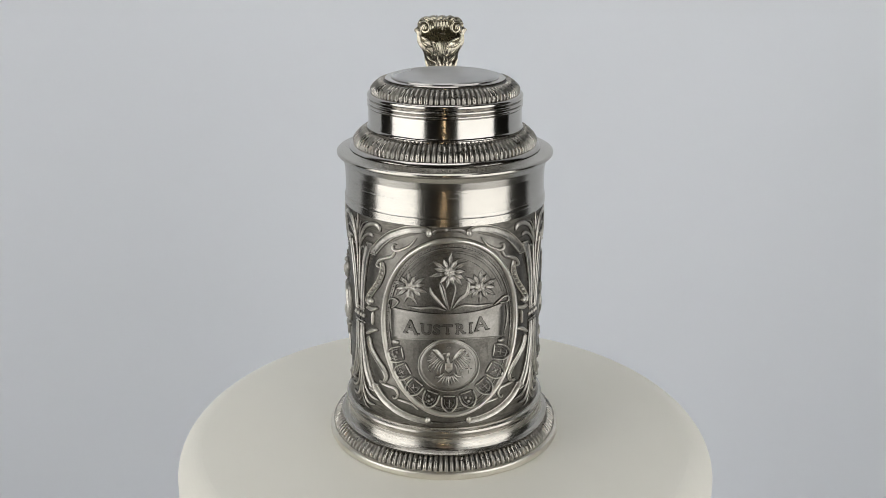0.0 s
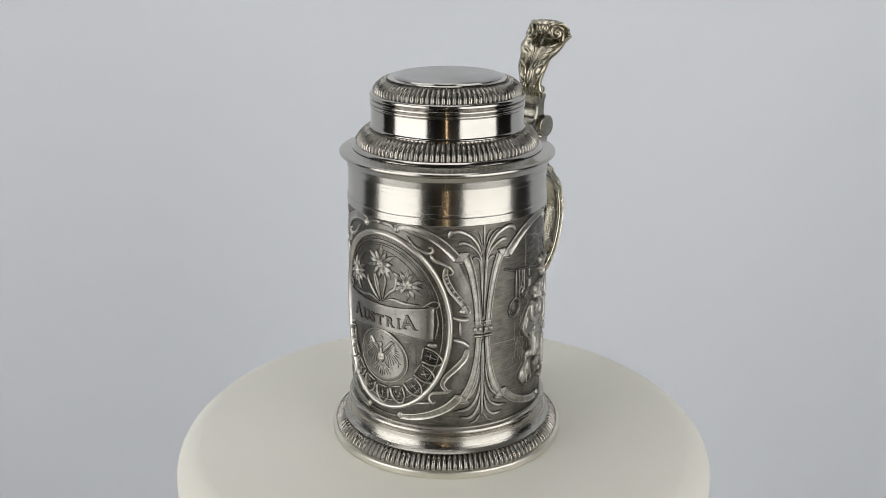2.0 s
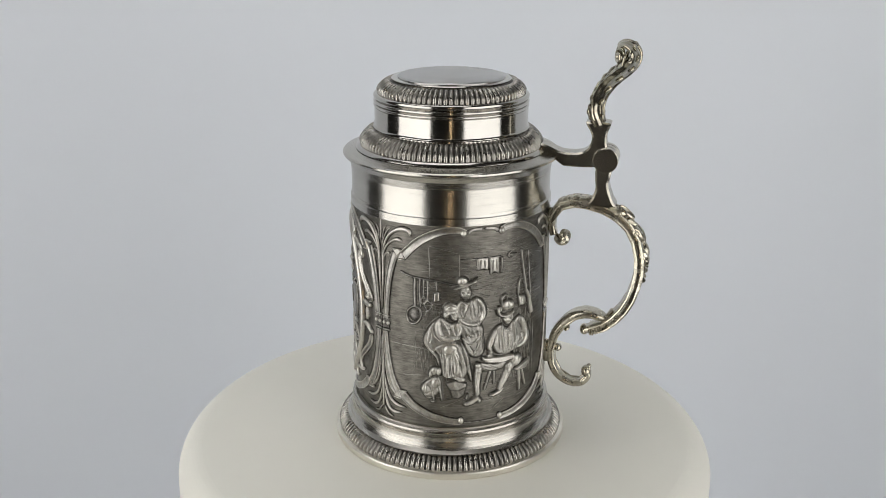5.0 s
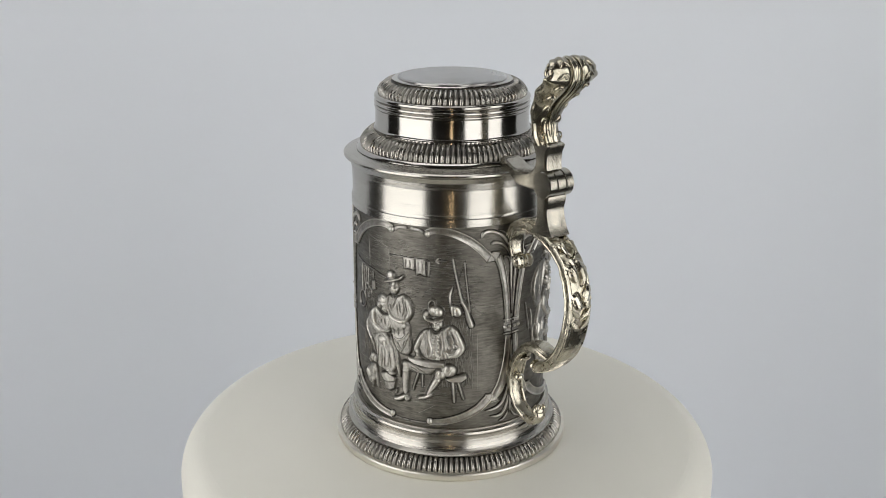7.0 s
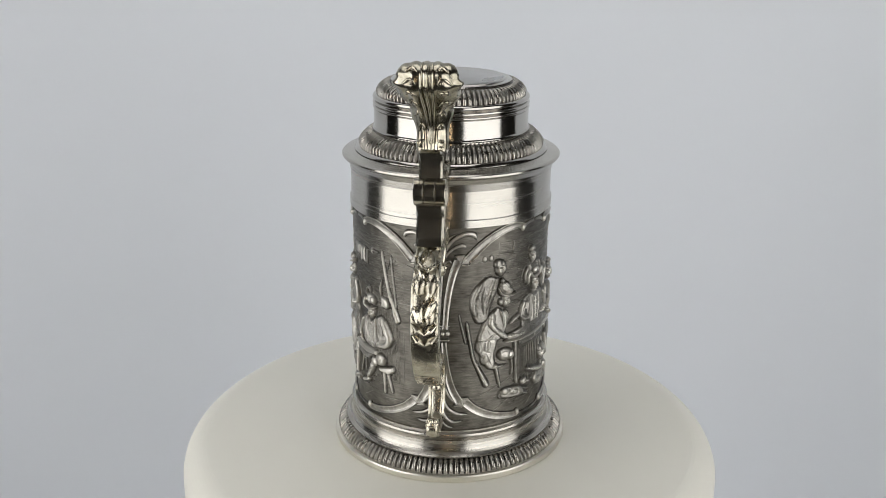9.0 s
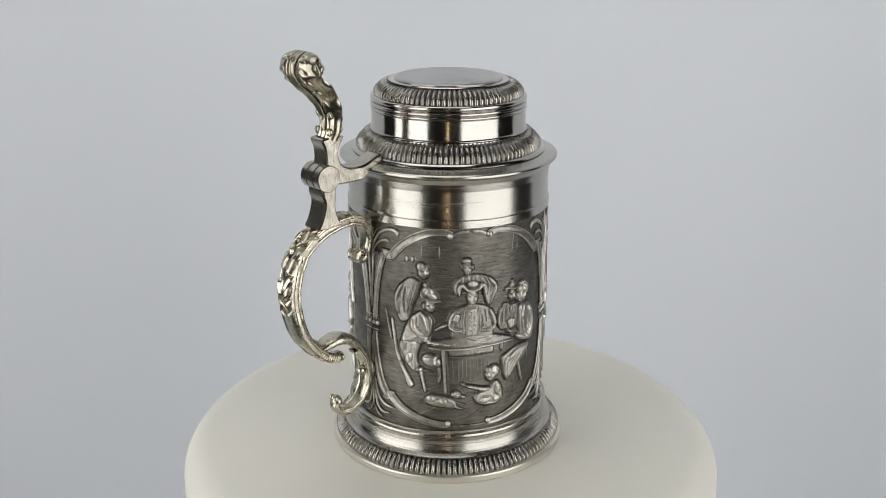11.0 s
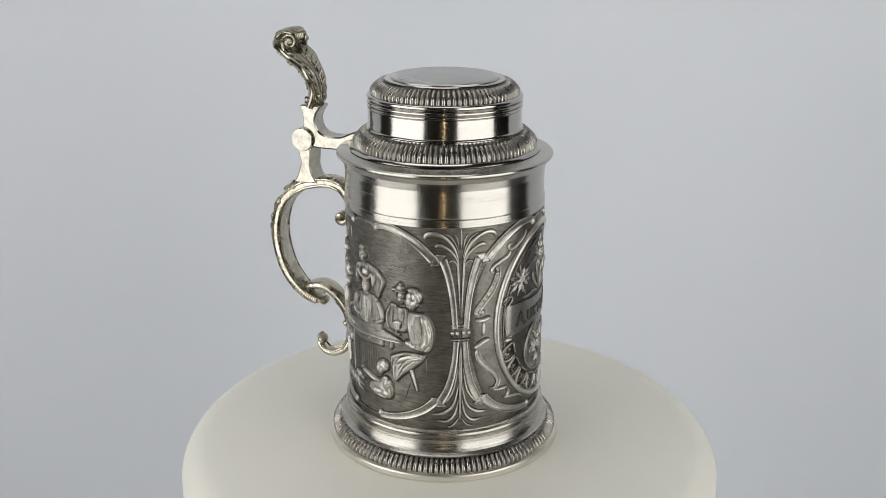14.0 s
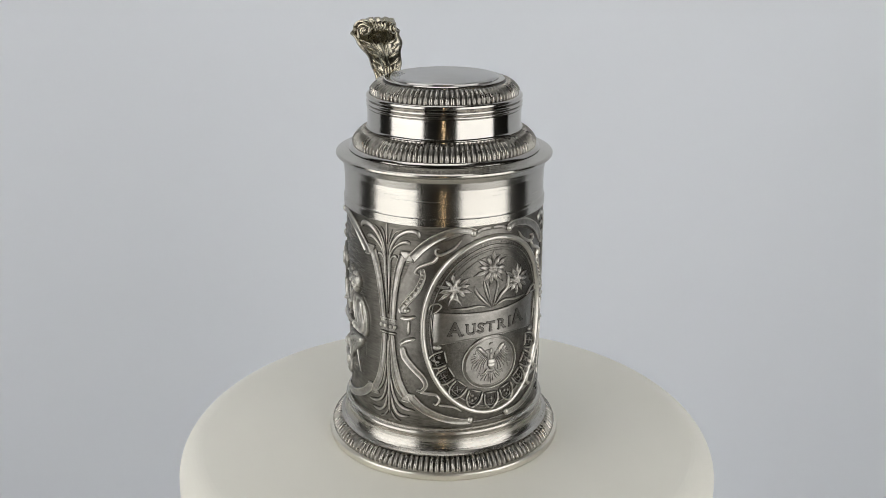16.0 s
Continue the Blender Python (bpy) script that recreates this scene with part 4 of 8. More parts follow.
    for side in (-1, 1):
        s.bar([(side * 1.2, 50.2), (side * 3.2, 52.8), (side * 5.2, 55.2), (side * 7.0, 55.4)], [2.2, 2.6, 2.2, 1.2], 2.0)
        for k in range(10):
            f = k / 9
            a = radians(48 - 128 * f)
            s.bar([(side * (6.4 - 5.0 * f), 55.0 - 4.6 * f), (side * (5.0 + 2.6 * math.cos(a) - 2.4 * f), 51.5 + 2.0 * math.sin(a) - 2.0 * f), (side * (2.4 + 7.0 * math.cos(a)), 49.8 + 6.6 * math.sin(a))], [0.7, 1.15, 0.7], 1.75 + 0.1 * (k % 2), tip=0.12)
        for k in range(4):
            s.dome(side * (2.2 + 1.15 * k), 51.9 + 0.95 * k, 0.55, 0.6, 0.35, base=1)
        s.bar([(side * 1.4, 46.0), (side * 2.9, 44.0), (side * 4.6, 43.4), (side * 6.2, 44.6)], [1.4, 1.4, 1.0, 0.7], 1.9)
        for k in range(3):
            s.bar([(side * (3.6 + k), 43.6), (side * (3.4 + 1.3 * k), 41.6)], [0.8, 0.5], 1.8)
        for k in range(3):
            s.bar([(side * (0.4 + 0.3 * k), 45.0), (side * (0.9 + 1.3 * k), 41.8), (side * (1.2 + 2.0 * k), 38.6 + 0.9 * k)], [0.8, 1.15, 0.7], 1.85)
    s.bar([(0.0, 44.6), (0.0, 37.9)], [0.9, 1.1, 0.7], 1.88)
    s.dome(0.0, 47.5, 2.0, 3.4, 2.0)
    s.slab([(-1.8, 50.0), (1.8, 50.0), (1.85, 46.9), (0.0, 44.8), (-1.85, 46.9)], 2.0, edge=0.5)
    s.bar([(-1.6, 48.4), (1.6, 48.4)], 0.5, 0.25, base=1)
    s.bar([(-1.6, 47.0), (1.6, 47.0)], 0.5, 0.25, base=1)
    s.dome(-0.2, 53.4, 1.3, 1.7, 1.85)
    s.bar([(-0.6, 53.6), (-2.0, 54.0), (-2.9, 52.8)], [1.0, 0.9, 0.5], 1.9)
    s.bar([(-0.2, 52.2), (0.0, 49.4)], 1.8, 2.0)
    s.bar([(-1.4, 55.8), (0.0, 57.0), (1.4, 55.8)], 0.8, 2.0)
    s.bar([(6.6, 46.6), (10.0, 46.3)], 0.9, 1.9)
    s.bar([(8.3, 48.2), (8.3, 43.9)], 0.9, 1.9)
    s.bar([(-6.6, 45.0), (-8.4, 46.4), (-7.6, 48.6), (-6.2, 48.2)], 0.9, 1.9)
    s.done("eagle_seal", PANEL["A"], SEAL, stein, "round seal with an eagle in low relief")
    s = Sheet()
    s.slab([(-19.69, 55.81), (-19.32, 54.12), (-18.97, 52.43), (-18.60, 50.76), (-18.23, 49.06), (-20.64, 48.08), (-23.20, 47.32), (-25.39, 47.62), (-27.20, 48.96), (-26.30, 51.52), (-24.61, 53.47), (-22.11, 54.82)], 0.85)
    s.bar([(-19.92, 55.41), (-18.59, 49.22)], 0.90, 1.80)
    s.bar([(-19.92, 55.41), (-23.96, 53.75), (-26.25, 51.22), (-26.87, 49.10), (-25.47, 47.88), (-22.56, 47.59), (-18.59, 49.22)], 1.07, 2.00, tip=0.04)
    s.bar([(-20.89, 53.79), (-23.36, 52.78), (-25.05, 50.82), (-25.21, 49.86), (-24.68, 49.16), (-22.49, 48.84), (-20.04, 49.87)], 0.43, 1.40, tip=0.04)
    s.dome(-21.87, 52.18, 0.81, 0.77, 0.50, base=0.90)
    s.dome(-22.44, 50.11, 0.82, 0.77, 0.50, base=0.90)
    s.dome(-23.95, 50.70, 0.84, 0.77, 0.50, base=0.90)
    s.done("shield", PANEL["A"], CREST, stein)
    s = Sheet()
    s.slab([(-18.21, 48.75), (-17.38, 47.31), (-16.56, 45.85), (-15.74, 44.39), (-14.93, 42.92), (-17.03, 41.44), (-19.31, 40.13), (-21.55, 39.89), (-23.74, 40.68), (-23.62, 43.16), (-22.48, 45.36), (-20.39, 47.21)], 0.85)
    s.bar([(-18.34, 48.32), (-15.33, 42.98)], 0.90, 1.80)
    s.bar([(-18.34, 48.32), (-21.91, 45.78), (-23.46, 42.93), (-23.43, 40.91), (-21.68, 40.12), (-18.76, 40.52), (-15.33, 42.98)], 1.07, 2.00, tip=0.04)
    s.bar([(-18.85, 46.61), (-21.05, 45.03), (-22.16, 42.87), (-22.01, 41.94), (-21.29, 41.45), (-19.06, 41.68), (-16.91, 43.22)], 0.43, 1.40, tip=0.04)
    s.bar([(-17.89, 44.90), (-22.01, 41.94)], 0.69, 1.55)
    s.bar([(-20.36, 45.17), (-18.66, 42.33)], 0.69, 1.55)
    s.done("shield", PANEL["A"], CREST, stein)
    s = Sheet()
    s.slab([(-14.69, 42.59), (-13.41, 41.56), (-12.15, 40.51), (-10.90, 39.44), (-9.65, 38.34), (-11.15, 36.40), (-12.91, 34.56), (-14.93, 33.72), (-17.28, 33.84), (-18.00, 36.06), (-17.67, 38.28), (-16.28, 40.55)], 0.85)
    s.bar([(-14.69, 42.18), (-10.03, 38.31)], 0.90, 1.80)
    s.bar([(-14.69, 42.18), (-17.26, 38.83), (-17.77, 35.89), (-17.07, 34.11), (-15.15, 33.89), (-12.52, 35.06), (-10.03, 38.31)], 1.07, 2.00, tip=0.04)
    s.bar([(-14.60, 40.48), (-16.20, 38.41), (-16.52, 36.20), (-16.07, 35.41), (-15.21, 35.19), (-13.17, 36.04), (-11.63, 38.03)], 0.43, 1.40, tip=0.04)
    s.bar([(-14.56, 39.63), (-14.19, 35.61)], 0.69, 1.55)
    s.bar([(-12.43, 37.88), (-16.13, 37.15)], 0.69, 1.55)
    s.done("shield", PANEL["A"], CREST, stein)
    s = Sheet()
    s.slab([(-9.46, 37.58), (-7.89, 37.09), (-6.33, 36.57), (-4.77, 36.03), (-3.22, 35.45), (-3.97, 33.14), (-4.98, 30.90), (-6.59, 29.51), (-8.81, 28.92), (-10.28, 30.66), (-10.75, 32.76), (-10.24, 35.22)], 0.85)
    s.bar([(-9.29, 37.21), (-3.57, 35.26)], 0.90, 1.80)
    s.bar([(-9.29, 37.21), (-10.56, 33.36), (-10.01, 30.59), (-8.72, 29.21), (-6.85, 29.59), (-4.79, 31.49), (-3.57, 35.26)], 1.07, 2.00, tip=0.04)
    s.bar([(-8.63, 35.71), (-9.40, 33.34), (-8.93, 31.24), (-8.24, 30.70), (-7.35, 30.74), (-5.74, 32.15), (-4.98, 34.48)], 0.43, 1.40, tip=0.04)
    s.dome(-7.97, 34.20, 0.71, 0.78, 0.50, base=0.90)
    s.dome(-6.69, 32.80, 0.71, 0.78, 0.50, base=0.90)
    s.dome(-8.11, 31.97, 0.72, 0.79, 0.50, base=0.90)
    s.done("shield", PANEL["A"], CREST, stein)
    s = Sheet()
    s.slab([(-2.99, 34.83), (-1.34, 34.84), (0.30, 34.82), (1.95, 34.77), (3.60, 34.69), (3.62, 32.26), (3.37, 29.81), (2.27, 28.03), (0.33, 26.86), (-1.61, 28.12), (-2.72, 29.95), (-2.98, 32.40)], 0.85)
    s.bar([(-2.73, 34.55), (3.34, 34.42)], 0.90, 1.80)
    s.bar([(-2.73, 34.55), (-2.72, 30.58), (-1.32, 28.12), (0.33, 27.18), (1.98, 28.04), (3.37, 30.44), (3.34, 34.42)], 1.07, 2.00, tip=0.04)
    s.bar([(-1.62, 33.33), (-1.61, 30.87), (-0.50, 29.03), (0.33, 28.70), (1.15, 28.99), (2.25, 30.79), (2.24, 33.25)], 0.43, 1.40, tip=0.04)
    s.bar([(0.31, 33.31), (0.33, 28.70)], 0.69, 1.55)
    s.bar([(-1.33, 31.50), (1.97, 31.43)], 0.69, 1.55)
    s.done("shield", PANEL["A"], CREST, stein)
    s = Sheet()
    s.slab([(3.83, 35.30), (5.40, 35.81), (6.98, 36.29), (8.57, 36.74), (10.18, 37.16), (11.01, 34.75), (11.56, 32.26), (11.09, 30.18), (9.60, 28.50), (7.31, 29.19), (5.66, 30.67), (4.61, 32.95)], 0.85)
    s.bar([(4.19, 35.09), (10.02, 36.79)], 0.90, 1.80)
    s.bar([(4.19, 35.09), (5.46, 31.26), (7.58, 29.27), (9.49, 28.80), (10.82, 30.11), (11.36, 32.87), (10.02, 36.79)], 1.07, 2.00, tip=0.04)
    s.bar([(5.63, 34.25), (6.42, 31.88), (8.08, 30.40), (8.98, 30.31), (9.69, 30.82), (10.16, 32.91), (9.35, 35.32)], 0.43, 1.40, tip=0.04)
    s.dome(7.08, 33.39, 0.73, 0.78, 0.50, base=0.90)
    s.dome(8.98, 32.93, 0.74, 0.79, 0.50, base=0.90)
    s.dome(8.31, 31.44, 0.73, 0.79, 0.50, base=0.90)
    s.done("shield", PANEL["A"], CREST, stein)
    s = Sheet()
    s.slab([(10.37, 38.44), (11.64, 39.48), (12.93, 40.49), (14.24, 41.49), (15.57, 42.46), (17.27, 40.33), (18.77, 37.97), (19.15, 35.71), (18.40, 33.52), (15.91, 33.53), (13.79, 34.48), (11.93, 36.41)], 0.85)
    s.bar([(10.76, 38.38), (15.58, 42.05)], 0.90, 1.80)
    s.bar([(10.76, 38.38), (13.37, 35.00), (16.14, 33.69), (18.17, 33.81), (18.90, 35.56), (18.33, 38.54), (15.58, 42.05)], 1.07, 2.00, tip=0.04)
    s.bar([(12.41, 38.03), (14.05, 35.95), (16.20, 34.99), (17.10, 35.17), (17.56, 35.94), (17.20, 38.18), (15.50, 40.35)], 0.43, 1.40, tip=0.04)
    s.bar([(13.94, 39.20), (17.10, 35.17)], 0.69, 1.55)
    s.bar([(13.86, 36.64), (16.53, 38.58)], 0.69, 1.55)
    s.done("shield", PANEL["A"], CREST, stein)
    s = Sheet()
    s.slab([(15.04, 43.18), (15.87, 44.63), (16.71, 46.07), (17.56, 47.50), (18.42, 48.91), (20.74, 47.26), (22.99, 45.31), (24.24, 43.03), (24.40, 40.53), (22.05, 39.85), (19.66, 40.20), (17.24, 41.61)], 0.85)
    s.bar([(15.45, 43.24), (18.56, 48.47)], 0.90, 1.80)
    s.bar([(15.45, 43.24), (19.08, 40.62), (22.19, 40.07), (24.06, 40.78), (24.07, 42.81), (22.37, 45.75), (18.56, 48.47)], 1.07, 2.00, tip=0.04)
    s.bar([(17.10, 43.41), (19.38, 41.77), (21.75, 41.44), (22.52, 41.89), (22.67, 42.82), (21.47, 45.04), (19.11, 46.73)], 0.43, 1.40, tip=0.04)
    s.bar([(17.96, 43.49), (22.07, 43.94)], 0.69, 1.55)
    s.bar([(19.41, 45.84), (20.69, 41.85)], 0.69, 1.55)
    s.done("shield", PANEL["A"], CREST, stein)
    s = Sheet()
    s.slab([(18.27, 49.61), (18.58, 51.32), (18.87, 53.02), (19.17, 54.75), (19.46, 56.45), (22.05, 55.43), (24.73, 54.08), (26.67, 52.04), (27.78, 49.44), (25.91, 48.08), (23.58, 47.83), (20.85, 48.63)], 0.85)
    s.bar([(18.64, 49.79), (19.74, 56.03)], 0.90, 1.80)
    s.bar([(18.64, 49.79), (22.89, 48.11), (25.96, 48.38), (27.42, 49.60), (26.62, 51.77), (24.03, 54.36), (19.74, 56.03)], 1.07, 2.00, tip=0.04)
    s.bar([(20.11, 50.45), (22.75, 49.38), (25.06, 49.66), (25.57, 50.38), (25.38, 51.36), (23.49, 53.37), (20.83, 54.41)], 0.43, 1.40, tip=0.04)
    s.bar([(20.45, 52.42), (25.57, 50.38)], 0.69, 1.55)
    s.bar([(22.12, 49.95), (22.76, 53.34)], 0.69, 1.55)
    s.done("shield", PANEL["A"], CREST, stein)
    s = Sheet(True)
    s.bar([(-12.85, 102.99), (-15.47, 99.66), (-18.66, 97.61), (-21.46, 96.48), (-23.29, 97.14), (-23.00, 98.86), (-21.43, 98.87)], [0.65, 1.29, 1.50, 1.72, 1.50, 1.07, 0.65], 1.58, tip=0.08)
    s.bar([(-22.25, 96.11), (-23.88, 93.68), (-26.96, 92.37), (-30.26, 90.70), (-31.57, 88.45), (-29.72, 87.65)], [1.50, 1.94, 1.94, 1.72, 1.29, 0.86], 1.58, tip=0.08)
    s.bar([(-28.74, 90.79), (-28.54, 86.45), (-30.80, 81.01), (-34.94, 75.70), (-37.66, 71.65), (-35.83, 70.16)], [1.94, 2.58, 2.79, 2.79, 2.58, 1.72], 1.42, tip=0.05, flat=4.0, rail=0.5)
    s.dome(-35.42, 71.80, 1.64, 1.27, 2.03)
    s.dome(-28.81, 87.86, 0.78, 0.59, 1.55)
    s.dome(-28.84, 86.14, 0.78, 0.59, 1.55)
    s.dome(-29.49, 84.28, 0.80, 0.59, 1.55)
    s.dome(-30.46, 82.33, 0.82, 0.60, 1.55)
    s.dome(-31.78, 80.27, 0.85, 0.60, 1.55)
    s.dome(-33.49, 78.10, 0.89, 0.60, 1.55)
    s.dome(-34.93, 76.21, 0.93, 0.61, 1.55)
    s.dome(-36.44, 74.02, 0.98, 0.61, 1.55)
    s.bar([(-38.16, 68.45), (-35.17, 68.08), (-31.40, 69.38)], [1.72, 2.36, 1.72], 1.95, tip=0.1)
    s.bar([(-34.48, 67.26), (-34.57, 64.19), (-34.67, 60.84)], [1.29, 1.72, 1.29], 1.80, tip=0.3)
    s.bar([(-38.60, 55.97), (-35.46, 58.28), (-31.64, 59.67)], [1.72, 2.36, 1.72], 1.95, tip=0.1)
    s.bar([(-37.44, 55.33), (-36.43, 50.98), (-32.63, 46.47), (-28.84, 42.64), (-27.39, 39.12), (-29.28, 36.47), (-31.53, 36.83)], [2.15, 2.58, 2.58, 2.36, 1.94, 1.29, 0.65], 1.50, tip=0.05, flat=4.0, rail=0.5)
    s.bar([(-30.57, 35.81), (-26.56, 35.41), (-23.13, 34.99), (-21.78, 32.68), (-23.19, 30.49), (-24.59, 31.46)], [1.29, 1.72, 1.72, 1.50, 1.07, 0.65], 1.58, tip=0.08)
    s.bar([(-22.36, 30.43), (-19.13, 30.11), (-15.28, 29.24), (-12.31, 27.05)], [1.29, 1.50, 1.29, 0.65], 1.42, tip=0.1)
    s.each("ribbon_scroll", PANEL["A"], RELIEF, stein, "curling ribbon piece")


def build_hearth_scene():
    s = Mould()
    s.dome(-7.00, 80.14, 2.37, 3.28, 2.00)
    s.dome(-7.11, 79.86, 0.61, 1.18, 0.65, base=1)
    s.dome(-8.21, 80.43, 0.71, 0.46, -0.60, base=1)
    s.dome(-6.01, 80.72, 0.70, 0.46, -0.60, base=1)
    s.bar([(-8.73, 80.95), (-7.10, 81.01), (-5.50, 81.38)], 0.58, 0.40, base=1)
    s.bar([(-7.96, 78.29), (-6.28, 78.52)], 0.45, -0.50, base=1)
    s.dome(-8.44, 79.08, 0.65, 0.72, 0.32, base=1)
    s.dome(-5.72, 79.44, 0.63, 0.72, 0.32, base=1)
    s.dome(-8.41, 85.04, 2.52, 2.18, 2.00, rot=8)
    s.bar([(-12.41, 81.74), (-9.40, 82.72), (-6.03, 83.90), (-3.70, 84.88), (-2.32, 86.22)], [0.71, 1.31, 1.43, 1.43, 0.95], 2.35, tip=0.12)
    s.bar([(-10.88, 83.46), (-8.18, 84.11), (-5.56, 85.16)], 0.36, -0.50, base=1)
    s.bar([(-8.64, 86.46), (-8.17, 85.07)], 0.36, -0.50, base=1)
    s.dome(-3.24, 85.17, 0.69, 0.72, 0.35, base=1)
    s.slab([(-9.45, 76.85), (-6.55, 76.29), (-2.34, 78.23), (-0.06, 75.24), (0.62, 70.87), (-0.52, 67.33), (-0.52, 62.86), (-6.15, 60.73), (-9.81, 62.67), (-10.51, 69.03), (-10.72, 73.94)], 1.35, edge=1.2)
    s.bar([(-1.88, 77.29), (-0.06, 73.77), (0.40, 70.36), (-0.98, 67.29)], [2.13, 2.6, 2.6, 2.13], 2.20, tip=0.10)
    s.bar([(-0.75, 67.07), (-4.23, 66.22), (-7.08, 67.09), (-9.27, 68.74)], [2.2, 2.2, 1.95, 1.46], 2.30, tip=0.10)
    s.bar([(-9.70, 76.08), (-10.48, 72.01), (-9.51, 68.70)], [1.73, 1.98, 1.49], 1.90, tip=0.15)
    s.dome(-9.26, 68.99, 0.88, 0.84, 2.20)
    s.bar([(-9.68, 69.19), (-10.72, 69.69)], [0.55, 0.37], 2.05, tip=0.30)
    s.bar([(-9.57, 69.33), (-10.35, 70.16)], [0.55, 0.37], 2.05, tip=0.30)
    s.bar([(-9.44, 69.43), (-9.87, 70.51)], [0.54, 0.37], 2.05, tip=0.30)
    s.bar([(-9.29, 69.48), (-9.34, 70.71)], [0.54, 0.37], 2.05, tip=0.30)
    s.bar([(-9.20, 76.89), (-7.04, 74.51), (-7.54, 71.48)], 0.58, 0.45, base=1)
    s.bar([(-4.66, 77.50), (-6.32, 74.60), (-7.30, 71.52)], 0.58, 0.45, base=1)
    s.bar([(-8.22, 77.53), (-6.31, 75.59), (-4.65, 78.23)], 0.58, 0.45, base=1)
    s.bar([(-3.06, 67.59), (-2.60, 65.16)], 0.53, 0.40, base=1)
    s.bar([(-2.13, 67.93), (-1.44, 65.52)], 0.53, 0.40, base=1)
    s.bar([(-2.80, 76.47), (-1.89, 72.15), (-2.59, 68.63)], 0.38, -0.50, base=1)
    s.bar([(-0.97, 75.66), (-0.74, 70.77)], 0.38, -0.50, base=1)
    s.bar([(-5.38, 73.50), (-4.69, 68.65)], 0.39, -0.50, base=1)
    s.bar([(-8.74, 73.03), (-8.03, 69.93)], 0.39, -0.50, base=1)
    s.bar([(-4.20, 74.86), (-3.52, 69.52)], 0.38, -0.50, base=1)
    s.bar([(-6.12, 66.48), (-3.30, 65.33)], 0.38, -0.50, base=1)
    s.slab([(-8.56, 63.88), (-0.52, 65.85), (0.63, 60.45), (1.09, 53.45), (-1.46, 51.21), (-4.76, 51.84), (-7.15, 55.05), (-8.35, 59.40)], 1.15, edge=1.2)
    s.bar([(-8.59, 60.36), (-5.69, 58.04), (-2.61, 58.91), (-0.06, 62.40)], 0.63, 0.50, base=1)
    s.bar([(-7.37, 58.80), (-5.70, 54.75), (-4.04, 52.44)], 0.64, 0.50, base=1)
    s.bar([(-0.29, 60.38), (-2.15, 55.69), (-3.81, 52.47)], 0.63, 0.50, base=1)
    s.bar([(-0.06, 64.14), (1.08, 57.48), (1.32, 53.46)], 0.62, 0.50, base=1)
    s.bar([(-7.11, 62.60), (-6.64, 59.66)], 0.42, -0.50, base=1)
    s.bar([(-4.71, 63.43), (-4.73, 59.42)], 0.41, -0.50, base=1)
    s.bar([(-2.37, 63.69), (-1.91, 60.24)], 0.41, -0.50, base=1)
    s.bar([(-5.45, 56.81), (-3.80, 53.99)], 0.41, -0.50, base=1)
    s.bar([(-1.91, 57.73), (-2.86, 54.10)], 0.41, -0.50, base=1)
    s.bar([(-6.63, 61.17), (-3.78, 60.54)], 0.41, -0.50, base=1)
    s.bar([(0.40, 62.93), (0.40, 54.41)], 0.41, -0.50, base=1)
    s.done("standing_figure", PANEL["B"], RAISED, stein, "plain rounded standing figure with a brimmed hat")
    s = Mould()
    s.dome(-11.50, 70.59, 2.05, 2.72, 1.95)
    s.dome(-11.06, 70.45, 0.52, 0.98, 0.65, base=1)
    s.dome(-12.01, 70.88, 0.61, 0.38, -0.60, base=1)
    s.dome(-10.11, 71.21, 0.60, 0.38, -0.60, base=1)
    s.bar([(-12.45, 71.29), (-11.05, 71.41), (-9.67, 71.78)], 0.49, 0.40, base=1)
    s.bar([(-11.80, 69.12), (-10.35, 69.37)], 0.38, -0.50, base=1)
    s.dome(-12.42, 69.71, 0.56, 0.60, 0.32, base=1)
    s.dome(-10.08, 70.13, 0.54, 0.60, 0.32, base=1)
    s.dome(-13.02, 73.28, 3.47, 2.84, 2.10, rot=14)
    s.dome(-14.89, 70.92, 1.59, 2.24, 1.90)
    s.bar([(-16.51, 71.57), (-13.81, 72.63), (-10.98, 72.42)], 0.41, -0.50, base=1)
    s.bar([(-15.66, 73.49), (-13.26, 74.96), (-10.96, 74.39)], 0.4, -0.50, base=1)
    s.bar([(-15.17, 70.12), (-14.39, 67.79)], 0.41, -0.50, base=1)
    s.bar([(-15.98, 69.94), (-13.56, 71.44), (-9.98, 71.84)], 0.61, 0.40, base=1)
    s.slab([(-17.65, 69.56), (-15.19, 68.62), (-12.56, 67.16), (-9.52, 67.71), (-8.56, 64.38), (-9.08, 60.28), (-12.14, 58.20), (-17.01, 56.10), (-20.56, 53.63), (-23.32, 56.42), (-23.53, 61.47), (-21.54, 66.08)], 1.50, edge=1.2)
    s.bar([(-18.25, 67.92), (-18.30, 64.39), (-16.94, 61.19), (-13.69, 59.90), (-11.09, 60.42)], [2.91, 3.44, 3.17, 2.38, 1.85], 2.35, tip=0.08)
    s.dome(-10.84, 60.47, 0.91, 0.85, 2.30)
    s.bar([(-10.33, 60.55), (-9.08, 60.72)], [0.55, 0.37], 2.15, tip=0.30)
    s.bar([(-10.36, 60.39), (-9.19, 60.16)], [0.55, 0.37], 2.15, tip=0.30)
    s.bar([(-10.44, 60.23), (-9.46, 59.64)], [0.55, 0.37], 2.15, tip=0.30)
    s.bar([(-9.78, 67.17), (-8.81, 63.84), (-10.08, 61.11)], [1.48, 1.73, 1.24], 2.00)
